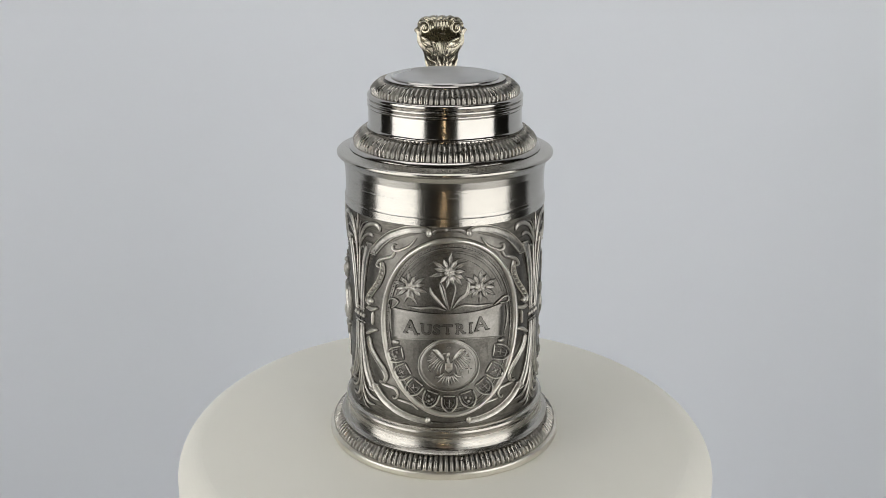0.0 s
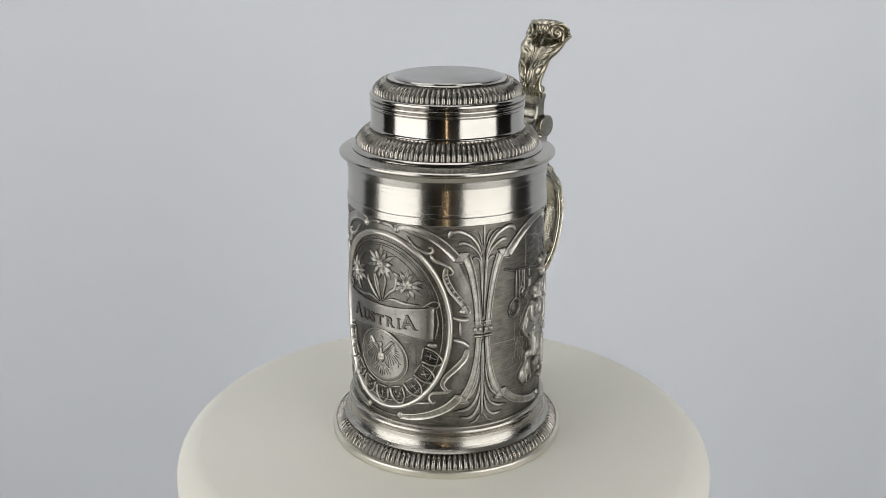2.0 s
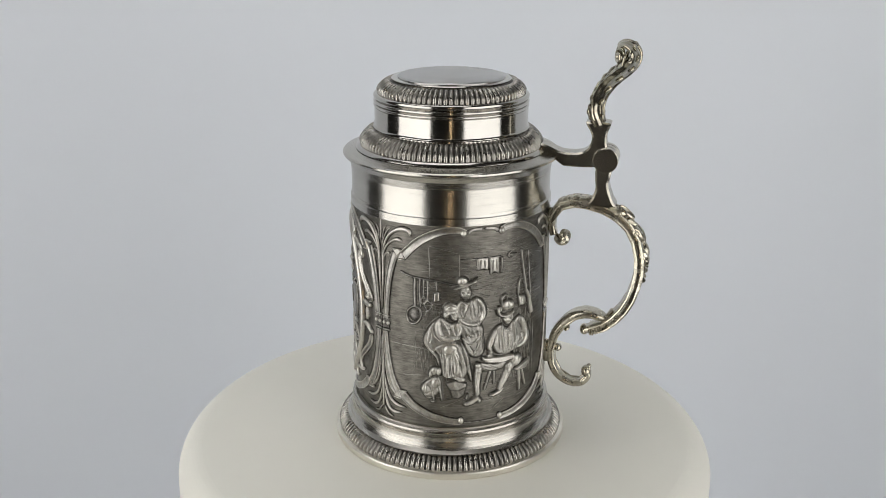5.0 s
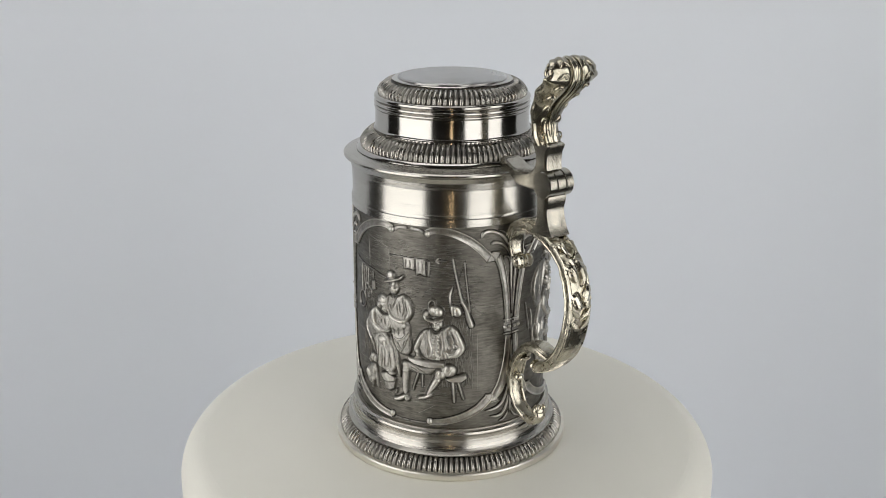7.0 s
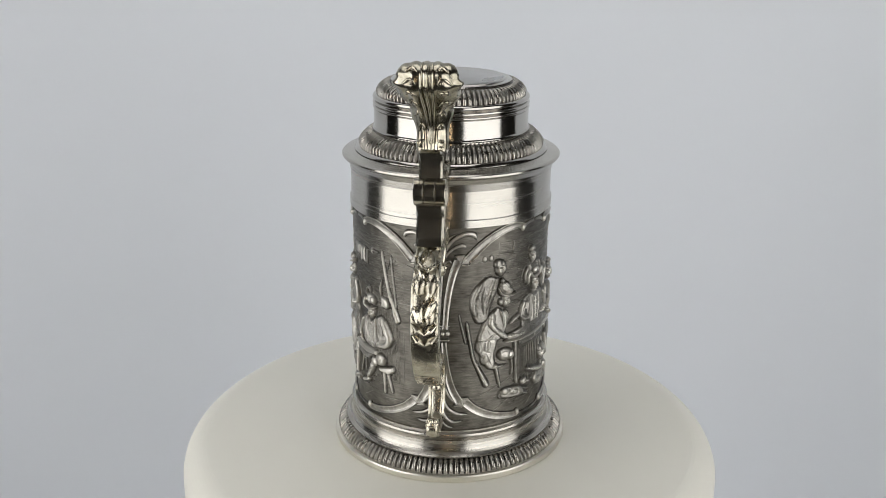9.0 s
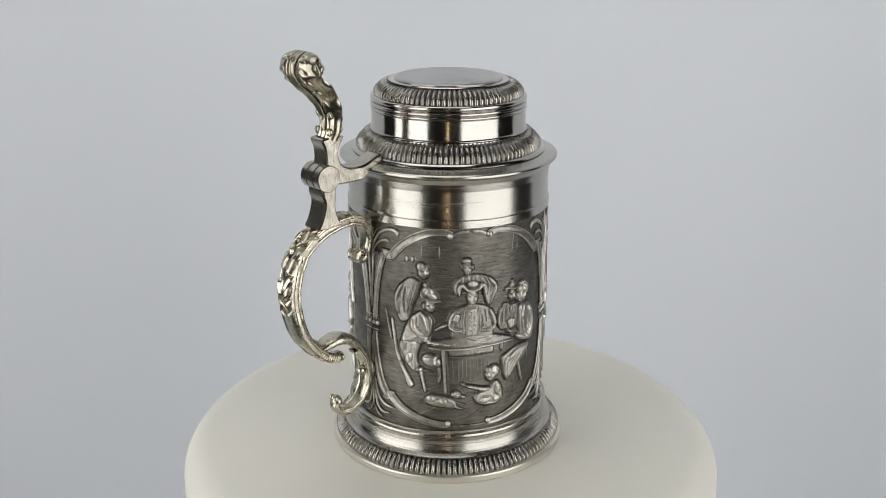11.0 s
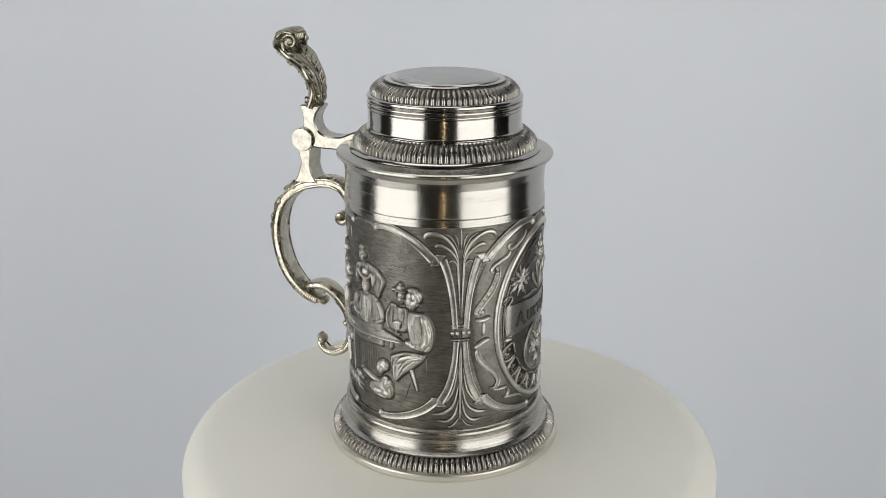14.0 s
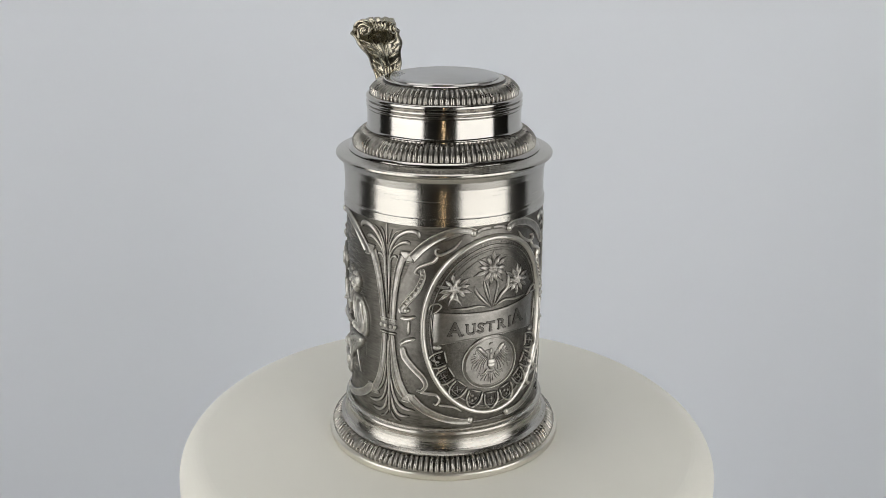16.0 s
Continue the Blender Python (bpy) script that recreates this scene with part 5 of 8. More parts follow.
    s.bar([(-16.29, 67.88), (-13.90, 64.89), (-12.05, 67.26)], 0.62, 0.45, base=1)
    s.bar([(-14.95, 66.17), (-13.66, 62.43)], 0.62, 0.45, base=1)
    s.bar([(-19.72, 66.55), (-19.51, 62.07), (-17.25, 59.09)], 0.43, -0.55, base=1)
    s.bar([(-16.86, 66.75), (-16.35, 63.35)], 0.42, -0.55, base=1)
    s.bar([(-15.01, 61.13), (-13.15, 61.02)], 0.41, -0.55, base=1)
    s.bar([(-12.06, 66.26), (-11.08, 61.94)], 0.4, -0.55, base=1)
    s.bar([(-17.49, 62.07), (-15.28, 61.57)], 0.42, -0.55, base=1)
    s.bar([(-20.99, 62.94), (-21.69, 58.43)], 0.45, -0.55, base=1)
    s.bar([(-13.62, 66.45), (-13.13, 63.04)], 0.41, -0.55, base=1)
    s.bar([(-22.53, 63.28), (-23.59, 58.90), (-21.76, 55.34), (-18.80, 52.06), (-17.43, 47.27)], [1.4, 1.68, 1.68, 1.4, 0.84], 1.70, tip=0.10)
    s.slab([(-19.90, 56.37), (-15.32, 58.53), (-11.11, 58.91), (-8.62, 56.33), (-6.69, 51.06), (-5.75, 45.58), (-8.22, 42.09), (-12.30, 42.31), (-16.35, 43.41), (-17.13, 48.38), (-18.21, 52.73)], 1.60, edge=1.2)
    s.dome(-13.21, 55.45, 3.66, 2.79, 2.10)
    s.bar([(-12.17, 55.66), (-10.67, 50.36), (-10.73, 44.19)], [3.31, 3.81, 3.05], 2.00, tip=0.10)
    s.bar([(-9.10, 58.77), (-6.68, 52.58), (-5.27, 45.14), (-4.32, 40.63)], [1.24, 1.98, 1.98, 0.99], 1.40, tip=0.10)
    s.bar([(-15.38, 53.94), (-15.46, 47.77), (-15.52, 43.62)], 0.5, -0.60, base=1)
    s.bar([(-13.51, 52.84), (-13.31, 46.99), (-13.62, 43.04)], 0.49, -0.60, base=1)
    s.bar([(-11.15, 53.84), (-9.17, 49.11), (-8.46, 43.59)], 0.48, -0.60, base=1)
    s.bar([(-9.36, 56.20), (-7.18, 50.73), (-6.24, 44.48)], 0.47, -0.60, base=1)
    s.bar([(-17.03, 55.07), (-16.54, 50.08)], 0.51, -0.60, base=1)
    s.bar([(-12.24, 48.51), (-11.77, 43.46)], 0.49, -0.60, base=1)
    s.bar([(-16.35, 43.67), (-12.30, 42.57), (-8.22, 42.35)], 0.67, 0.40, base=1)
    s.bar([(-14.59, 52.08), (-14.68, 44.86)], 0.69, 0.40, base=1)
    s.dome(-8.72, 41.74, 2.24, 1.29, 1.90)
    s.dome(-10.49, 42.69, 1.53, 1.29, 1.60)
    s.done("seated_bowed_figure", PANEL["B"], RAISED, stein, "plain rounded figure sitting bowed in a bonnet")
    s = Mould()
    s.slab([(-15.01, 40.11), (-11.27, 41.49), (-6.26, 40.09), (-6.52, 38.24), (-10.03, 36.55), (-13.15, 36.91)], 1.50, edge=0.6)
    s.slab([(-13.42, 37.11), (-9.77, 36.87), (-6.51, 38.50), (-7.28, 34.46), (-9.80, 32.94), (-12.39, 33.42)], 1.00, edge=0.6)
    s.done("footstool", PANEL["B"], RAISED, stein, "small block stool in relief")
    s = Mould()
    s.dome(-19.50, 45.67, 2.36, 2.07, 1.90)
    s.dome(-17.75, 45.38, 1.28, 2.07, 2.00, rot=-10)
    s.dome(-21.35, 44.09, 0.92, 2.08, 1.80)
    s.dome(-19.83, 43.49, 1.19, 1.04, 0.35, base=1)
    s.bar([(-18.88, 46.88), (-18.65, 43.31)], 0.38, -0.50, base=1)
    s.bar([(-20.70, 45.84), (-21.08, 42.34)], 0.39, -0.50, base=1)
    s.slab([(-22.03, 41.79), (-18.07, 43.21), (-16.68, 40.20), (-17.31, 36.37), (-20.32, 33.38), (-23.82, 33.83), (-25.47, 36.45), (-24.71, 39.35)], 1.40, edge=1.2)
    s.dome(-23.42, 37.14, 2.28, 2.90, 1.80)
    s.dome(-19.30, 40.00, 2.07, 2.61, 1.80)
    s.bar([(-20.25, 37.09), (-20.00, 34.01), (-19.74, 31.97)], [1.41, 1.24, 1.12], 1.60)
    s.bar([(-17.55, 39.45), (-17.04, 35.40), (-16.52, 31.85)], [1.36, 1.2, 1.09], 1.60)
    s.dome(-20.35, 31.52, 1.21, 0.58, 1.50)
    s.bar([(-24.80, 35.62), (-22.52, 33.20), (-20.63, 33.28)], 1.16, 1.30)
    s.bar([(-21.10, 41.03), (-21.52, 35.65)], 0.4, -0.45, base=1)
    s.bar([(-18.40, 40.78), (-18.47, 36.04)], 0.39, -0.45, base=1)
    s.bar([(-23.37, 39.26), (-24.14, 34.79)], 0.41, -0.45, base=1)
    s.done("dog", PANEL["B"], RAISED, stein, "small sitting dog in relief")
    s = Mould()
    s.dome(11.68, 66.57, 2.10, 3.09, 2.05)
    s.dome(11.18, 66.34, 0.54, 1.11, 0.65, base=1)
    s.dome(10.21, 67.05, 0.62, 0.43, -0.60, base=1)
    s.dome(12.14, 66.98, 0.63, 0.43, -0.60, base=1)
    s.bar([(9.76, 67.62), (11.17, 67.42), (12.59, 67.51)], 0.53, 0.40, base=1)
    s.bar([(10.46, 65.00), (11.93, 64.95)], 0.42, -0.50, base=1)
    s.dome(10.20, 65.82, 0.56, 0.68, 0.32, base=1)
    s.dome(12.58, 65.72, 0.57, 0.68, 0.32, base=1)
    s.dome(10.95, 72.51, 2.93, 2.57, 2.15)
    s.dome(12.76, 72.19, 2.04, 2.21, 2.20)
    s.bar([(6.47, 71.59), (7.38, 69.13), (9.86, 68.11), (12.57, 68.50), (14.83, 69.59)], [1.18, 1.41, 1.18, 1.04, 0.71], 2.40, tip=0.10)
    s.dome(7.59, 71.35, 1.12, 1.47, 2.20)
    s.bar([(8.48, 73.06), (8.46, 75.50), (9.57, 77.19), (10.91, 76.67), (11.16, 74.71)], [0.61, 0.75, 0.79, 0.75, 0.56], 2.10, tip=0.10)
    s.bar([(7.82, 70.61), (10.29, 69.83), (13.90, 71.14)], 0.35, -0.50, base=1)
    s.bar([(8.92, 73.30), (9.83, 71.32)], 0.35, -0.50, base=1)
    s.bar([(11.16, 73.97), (11.63, 71.50)], 0.35, -0.50, base=1)
    s.dome(9.60, 72.06, 0.54, 0.74, 0.40, base=1)
    s.dome(13.72, 66.95, 0.69, 1.73, 1.80)
    s.slab([(5.83, 63.67), (8.53, 64.67), (11.26, 62.61), (14.43, 64.92), (17.65, 66.62), (20.05, 64.85), (21.59, 59.64), (20.70, 54.22), (16.91, 51.65), (9.98, 50.59), (6.11, 52.14), (4.05, 56.12), (4.26, 60.64)], 1.45, edge=1.2)
    s.bar([(18.38, 65.30), (20.60, 60.53), (21.88, 56.57), (19.98, 53.81), (16.42, 52.96)], [3.25, 3.75, 3.75, 3.0, 2.25], 2.40, tip=0.07)
    s.bar([(6.06, 62.68), (4.49, 59.15), (3.14, 55.58), (3.83, 53.60)], [2.15, 2.63, 2.39, 1.67], 2.10, tip=0.08)
    s.slab([(8.54, 63.68), (11.26, 61.86), (13.98, 63.71), (14.96, 58.89), (14.11, 51.90), (9.07, 51.63), (8.12, 58.19)], 1.60, edge=0.8)
    s.bar([(8.98, 64.67), (8.55, 60.69), (9.49, 55.66), (9.07, 51.63)], [1.19, 1.43, 1.19, 0.72], 2.10, tip=0.10)
    s.bar([(14.43, 64.92), (14.94, 60.39), (15.46, 55.33)], [1.2, 1.44, 0.96], 2.10, tip=0.10)
    s.bar([(9.89, 63.65), (11.49, 62.10), (13.52, 63.99)], 0.57, 0.45, base=1)
    s.bar([(10.59, 61.39), (11.48, 62.60), (12.63, 61.30)], 0.57, 0.45, base=1)
    s.dome(10.59, 60.14, 0.27, 0.30, 0.40, base=1)
    s.dome(12.42, 60.06, 0.27, 0.30, 0.40, base=1)
    s.dome(10.61, 58.51, 0.27, 0.30, 0.40, base=1)
    s.dome(12.43, 58.43, 0.27, 0.30, 0.40, base=1)
    s.dome(10.62, 56.88, 0.27, 0.30, 0.40, base=1)
    s.dome(12.45, 56.80, 0.28, 0.30, 0.40, base=1)
    s.dome(10.63, 55.25, 0.27, 0.30, 0.40, base=1)
    s.dome(12.46, 55.16, 0.28, 0.30, 0.40, base=1)
    s.dome(10.65, 53.61, 0.27, 0.30, 0.40, base=1)
    s.dome(12.48, 53.52, 0.28, 0.30, 0.40, base=1)
    s.dome(3.83, 52.84, 0.82, 0.86, 2.35)
    s.bar([(4.09, 52.43), (5.27, 50.60)], [0.53, 0.36], 2.20, tip=0.30)
    s.bar([(3.95, 52.35), (4.49, 50.17)], [0.53, 0.36], 2.20, tip=0.30)
    s.bar([(3.79, 52.33), (3.62, 50.05)], [0.53, 0.36], 2.20, tip=0.30)
    s.bar([(3.64, 52.37), (2.77, 50.26)], [0.53, 0.36], 2.20, tip=0.30)
    s.bar([(3.51, 52.47), (2.06, 50.78)], [0.53, 0.36], 2.20, tip=0.30)
    s.dome(12.71, 52.75, 0.83, 0.86, 2.35)
    s.bar([(12.75, 52.24), (12.90, 50.21)], [0.53, 0.36], 2.20, tip=0.30)
    s.bar([(12.62, 52.26), (12.26, 50.30)], [0.53, 0.36], 2.20, tip=0.30)
    s.bar([(12.50, 52.32), (11.65, 50.57)], [0.53, 0.36], 2.20, tip=0.30)
    s.bar([(12.40, 52.40), (11.14, 51.01)], [0.53, 0.36], 2.20, tip=0.30)
    s.bar([(15.94, 54.53), (16.91, 51.65)], 0.64, 0.45, base=1)
    s.bar([(15.01, 54.36), (15.74, 51.76)], 0.63, 0.45, base=1)
    s.bar([(16.74, 64.73), (18.68, 60.52), (18.74, 56.50)], 0.39, -0.55, base=1)
    s.bar([(19.35, 63.44), (20.62, 59.27)], 0.4, -0.55, base=1)
    s.bar([(17.80, 55.60), (20.18, 56.31)], 0.4, -0.55, base=1)
    s.bar([(15.85, 61.32), (16.85, 56.20)], 0.39, -0.55, base=1)
    s.bar([(5.40, 60.17), (4.73, 56.15)], 0.38, -0.55, base=1)
    s.bar([(7.19, 62.69), (7.22, 57.19), (7.69, 52.65)], 0.38, -0.55, base=1)
    s.bar([(18.23, 58.57), (20.40, 57.79)], 0.4, -0.55, base=1)
    s.bar([(11.50, 60.61), (11.57, 52.56)], 0.38, -0.55, base=1)
    s.slab([(-0.53, 51.80), (1.32, 51.18), (7.25, 50.63), (15.05, 50.04), (15.08, 48.01), (8.63, 47.57), (2.70, 48.47), (-0.07, 49.81)], 2.20, edge=0.5)
    s.bar([(-0.07, 50.06), (3.16, 48.75), (8.63, 48.08), (14.84, 48.28)], 0.48, 0.30, base=1)
    s.slab([(-1.00, 48.96), (4.99, 47.55), (11.38, 47.49), (9.57, 44.49), (5.00, 43.97), (0.40, 44.75), (-2.41, 46.01)], 1.35, edge=1.2)
    s.bar([(-0.07, 47.26), (5.45, 45.01)], 0.36, -0.45, base=1)
    s.bar([(2.70, 47.45), (7.28, 44.77)], 0.36, -0.45, base=1)
    s.bar([(0.86, 45.80), (3.62, 44.43)], 0.36, -0.45, base=1)
    s.dome(16.74, 46.31, 3.56, 3.07, 2.10, rot=16)
    s.dome(13.25, 44.57, 2.56, 2.56, 2.10)
    s.bar([(15.54, 48.22), (14.18, 45.27)], 0.37, -0.40, base=1)
    s.bar([(17.91, 47.46), (16.53, 44.54)], 0.37, -0.40, base=1)
    s.bar([(12.77, 46.39), (11.42, 43.39)], 0.36, -0.40, base=1)
    s.bar([(12.80, 43.83), (10.98, 40.33), (9.16, 37.29), (8.25, 35.23)], [3.65, 3.41, 2.44, 1.95], 2.00, tip=0.06)
    s.bar([(9.86, 35.46), (6.88, 33.93), (3.65, 33.07)], [1.95, 2.2, 1.47], 2.00, tip=0.15)
    s.bar([(10.72, 43.42), (13.75, 41.20)], 0.59, 0.45, base=1)
    s.bar([(11.89, 41.32), (9.85, 37.79)], 0.37, -0.45, base=1)
    s.bar([(8.71, 35.74), (10.10, 34.15)], 0.37, -0.45, base=1)
    s.bar([(4.11, 34.39), (7.33, 34.72)], 0.37, -0.45, base=1)
    s.bar([(-1.23, 47.16), (-1.71, 42.50), (-1.95, 38.34), (-1.72, 34.21)], [3.7, 3.45, 2.71, 2.22], 2.00, tip=0.05)
    s.dome(-1.70, 47.62, 1.63, 1.53, 2.10)
    s.bar([(-1.25, 33.22), (-4.36, 31.27), (-7.30, 30.27)], [2.51, 2.76, 2.01], 2.00, tip=0.15)
    s.dome(-1.02, 31.68, 1.18, 1.31, 1.90)
    s.bar([(-6.55, 32.50), (-6.04, 34.93)], 1.01, 1.60)
    s.bar([(-3.35, 44.88), (-0.07, 44.71)], 0.58, 0.45, base=1)
    s.bar([(-2.18, 42.96), (-2.66, 37.22)], 0.37, -0.45, base=1)
    s.bar([(-0.77, 43.10), (-0.78, 36.91)], 0.37, -0.45, base=1)
    s.bar([(-6.80, 31.41), (-3.39, 32.97)], 0.37, -0.45, base=1)
    s.done("seated_figure", PANEL["B"], RAISED, stein, "plain rounded figure sitting with a board and plumed hat")
    s = Mould(0.02)
    s.slab([(15.14, 42.62), (19.40, 43.94), (23.84, 45.02), (24.39, 42.85), (21.90, 40.98), (17.04, 41.14)], 1.80, edge=0.7)
    s.bar([(18.48, 41.23), (18.79, 36.53), (19.10, 31.53)], [1.26, 1.1, 0.85], 1.40, tip=0.04)
    s.bar([(20.67, 40.92), (21.72, 37.12), (23.06, 32.70)], [1.12, 1.02, 0.77], 1.20, tip=0.04)
    s.bar([(4.08, 44.45), (2.71, 40.28), (1.33, 35.79)], [1.22, 1.07, 0.88], 1.00, tip=0.04)
    s.bar([(5.68, 43.99), (5.71, 37.81)], [1.07, 0.88], 1.00, tip=0.04)
    s.done("bench", PANEL["B"], RELIEF, stein, "low bench with splayed legs in relief")
    s = Mould(0.02)
    s.bar([(18.18, 95.21), (19.19, 89.39), (20.47, 83.22), (22.02, 76.45)], [0.87, 0.91, 1.06, 1.35], 1.35, tip=0.03)
    s.bar([(21.77, 76.97), (23.55, 73.52), (24.89, 69.10), (25.98, 65.67)], [1.51, 1.76, 2.51, 3.02], 1.55, tip=0.05)
    s.bar([(23.05, 73.85), (25.18, 67.06)], 0.35, -0.40, base=1)
    s.bar([(21.56, 75.53), (22.77, 75.85), (23.77, 74.72)], 0.59, 1.70)
    s.bar([(22.92, 93.98), (23.55, 86.45), (24.44, 79.03), (25.35, 71.50)], [0.64, 0.74, 0.79, 0.74], 1.10, tip=0.03)
    s.bar([(22.69, 93.05), (21.55, 89.60), (20.66, 86.34)], 0.43, 0.80)
    s.slab([(17.54, 75.02), (20.85, 74.40), (22.11, 71.52), (20.44, 70.01), (18.06, 70.78), (17.10, 73.10)], 1.30, edge=1.2)
    s.bar([(18.35, 83.45), (17.25, 79.44), (17.31, 74.55)], [0.71, 1.43, 1.66], 1.10)
    s.bar([(20.27, 80.82), (22.75, 76.84)], 0.74, 1.20)
    s.bar([(18.03, 73.49), (18.07, 70.04)], 0.72, 1.40)
    s.bar([(18.95, 74.38), (19.24, 70.65)], 0.34, -0.40, base=1)
    s.bar([(17.70, 79.88), (18.00, 75.46)], 0.34, -0.40, base=1)
    s.done("hung_rifle", PANEL["B"], RELIEF, stein, "rifle and pouch hung on the wall in relief")
    s = Mould(0.03)
    s.bar([(-9.56, 93.77), (-2.76, 94.07), (8.13, 94.03)], 0.6, 0.90, tip=0.02)
    s.slab([(-2.76, 94.07), (2.40, 93.93), (2.41, 88.92), (-0.05, 89.51), (-2.54, 88.84)], 0.80, edge=0.5)
    s.slab([(2.84, 93.94), (7.03, 93.80), (7.29, 86.64), (4.85, 87.81), (3.08, 86.56)], 0.85, edge=0.5)
    s.slab([(7.69, 93.80), (9.23, 93.55), (8.84, 86.63), (7.73, 87.12)], 0.80, edge=0.5)
    s.bar([(-1.17, 93.48), (-1.40, 89.65)], 0.37, -0.50, base=1)
    s.bar([(0.40, 93.35), (0.85, 89.80)], 0.37, -0.50, base=1)
    s.bar([(4.17, 93.28), (3.96, 87.55)], 0.37, -0.50, base=1)
    s.bar([(5.71, 93.31), (5.95, 88.07)], 0.37, -0.50, base=1)
    s.bar([(7.25, 93.80), (7.51, 86.88)], 0.37, -0.50, base=1)
    s.bar([(11.22, 93.74), (13.66, 93.87), (16.14, 93.71)], 0.69, 1.00, tip=0.05)
    s.bar([(11.00, 93.74), (12.76, 95.34)], 0.78, 1.00)
    s.bar([(11.00, 93.74), (13.01, 92.48)], 0.78, 1.00)
    s.done("hung_cloth", PANEL["B"], RELIEF, stein, "cloths drying on a line in relief")
    s = Mould(0.02)
    s.bar([(-34.56, 87.35), (-31.11, 86.38), (-28.06, 85.76), (-19.39, 84.98), (-13.41, 83.75), (-8.91, 83.27)], 0.69, 0.90, tip=0.02)
    s.bar([(-28.06, 85.51), (-28.24, 79.76), (-28.06, 73.30)], [0.89, 1.0, 0.89], 1.00, tip=0.03)
    s.bar([(-31.75, 68.60), (-30.82, 71.44), (-28.06, 73.30), (-25.95, 72.15), (-25.33, 69.56), (-26.44, 66.96), (-28.66, 65.52), (-31.00, 66.29), (-31.75, 68.60)], 0.69, 1.10, tip=0.00)
    s.dome(-28.17, 69.48, 2.55, 3.04, 0.50)
    s.bar([(-25.95, 85.34), (-26.12, 79.11), (-25.59, 73.01)], 0.69, 0.90, tip=0.03)
    s.bar([(-24.29, 85.03), (-24.46, 77.82)], 0.68, 0.90, tip=0.03)
    s.bar([(-24.46, 77.82), (-25.51, 76.04), (-24.54, 74.55), (-23.19, 76.66), (-24.46, 77.82)], 0.57, 0.90, tip=0.00)
    s.bar([(-22.70, 84.69), (-22.57, 76.33)], 0.72, 0.90, tip=0.03)
    s.bar([(-22.57, 76.33), (-23.90, 73.98), (-22.35, 71.89), (-20.77, 74.30), (-22.57, 76.33)], 0.55, 0.95, tip=0.00)
    s.bar([(-19.11, 84.55), (-18.90, 80.43)], 0.63, 0.90, tip=0.03)
    s.slab([(-20.07, 79.92), (-17.76, 80.44), (-17.54, 76.54), (-20.15, 75.69)], 1.00, edge=0.5)
    s.done("utensil_rail", PANEL["B"], RELIEF, stein, "rail with hanging pan and ladles in relief")
    s = Sheet()
    s.bar([(-22.38, 99.57), (-15.85, 98.25), (-9.78, 96.60)], 0.6, 0.40)
    s.bar([(-22.38, 99.57), (-21.92, 92.44), (-21.77, 85.17)], 0.59, 0.35)
    s.bar([(-9.78, 96.60), (-9.58, 91.14), (-9.62, 86.32)], 0.53, 0.40)
    s.bar([(-9.78, 96.60), (2.62, 96.54), (10.98, 95.88)], 0.46, 0.35)
    s.bar([(-9.58, 90.66), (-3.68, 90.41)], 0.47, 0.30)
    s.bar([(-9.62, 86.32), (-5.55, 86.13)], 0.47, 0.30)
    s.bar([(3.08, 84.39), (17.40, 85.47)], 0.38, 0.30)
    s.bar([(9.27, 88.06), (17.81, 89.04)], 0.38, 0.30)
    s.bar([(24.33, 84.40), (32.26, 83.95)], 0.42, 0.30)
    s.bar([(27.98, 91.79), (35.00, 89.69)], 0.43, 0.28)
    s.bar([(25.79, 74.39), (36.47, 73.58)], 0.56, 0.30)
    s.bar([(-39.99, 55.27), (-26.40, 54.95), (-19.95, 53.80)], 0.53, 0.25)
    s.bar([(-34.12, 41.71), (-25.31, 42.83)], 0.47, 0.25)
    s.bar([(3.20, 25.19), (10.83, 29.95)], 0.44, 0.30)
    s.bar([(-17.43, 28.42), (-8.79, 32.09)], 0.41, 0.25)
    s.bar([(28.67, 63.39), (28.81, 35.12)], 0.4, 0.22)
    s.bar([(17.92, 29.33), (25.43, 30.12)], 0.42, 0.25)
    s.each("plank_joint", PANEL["B"], GRAIN, stein, "incised line")


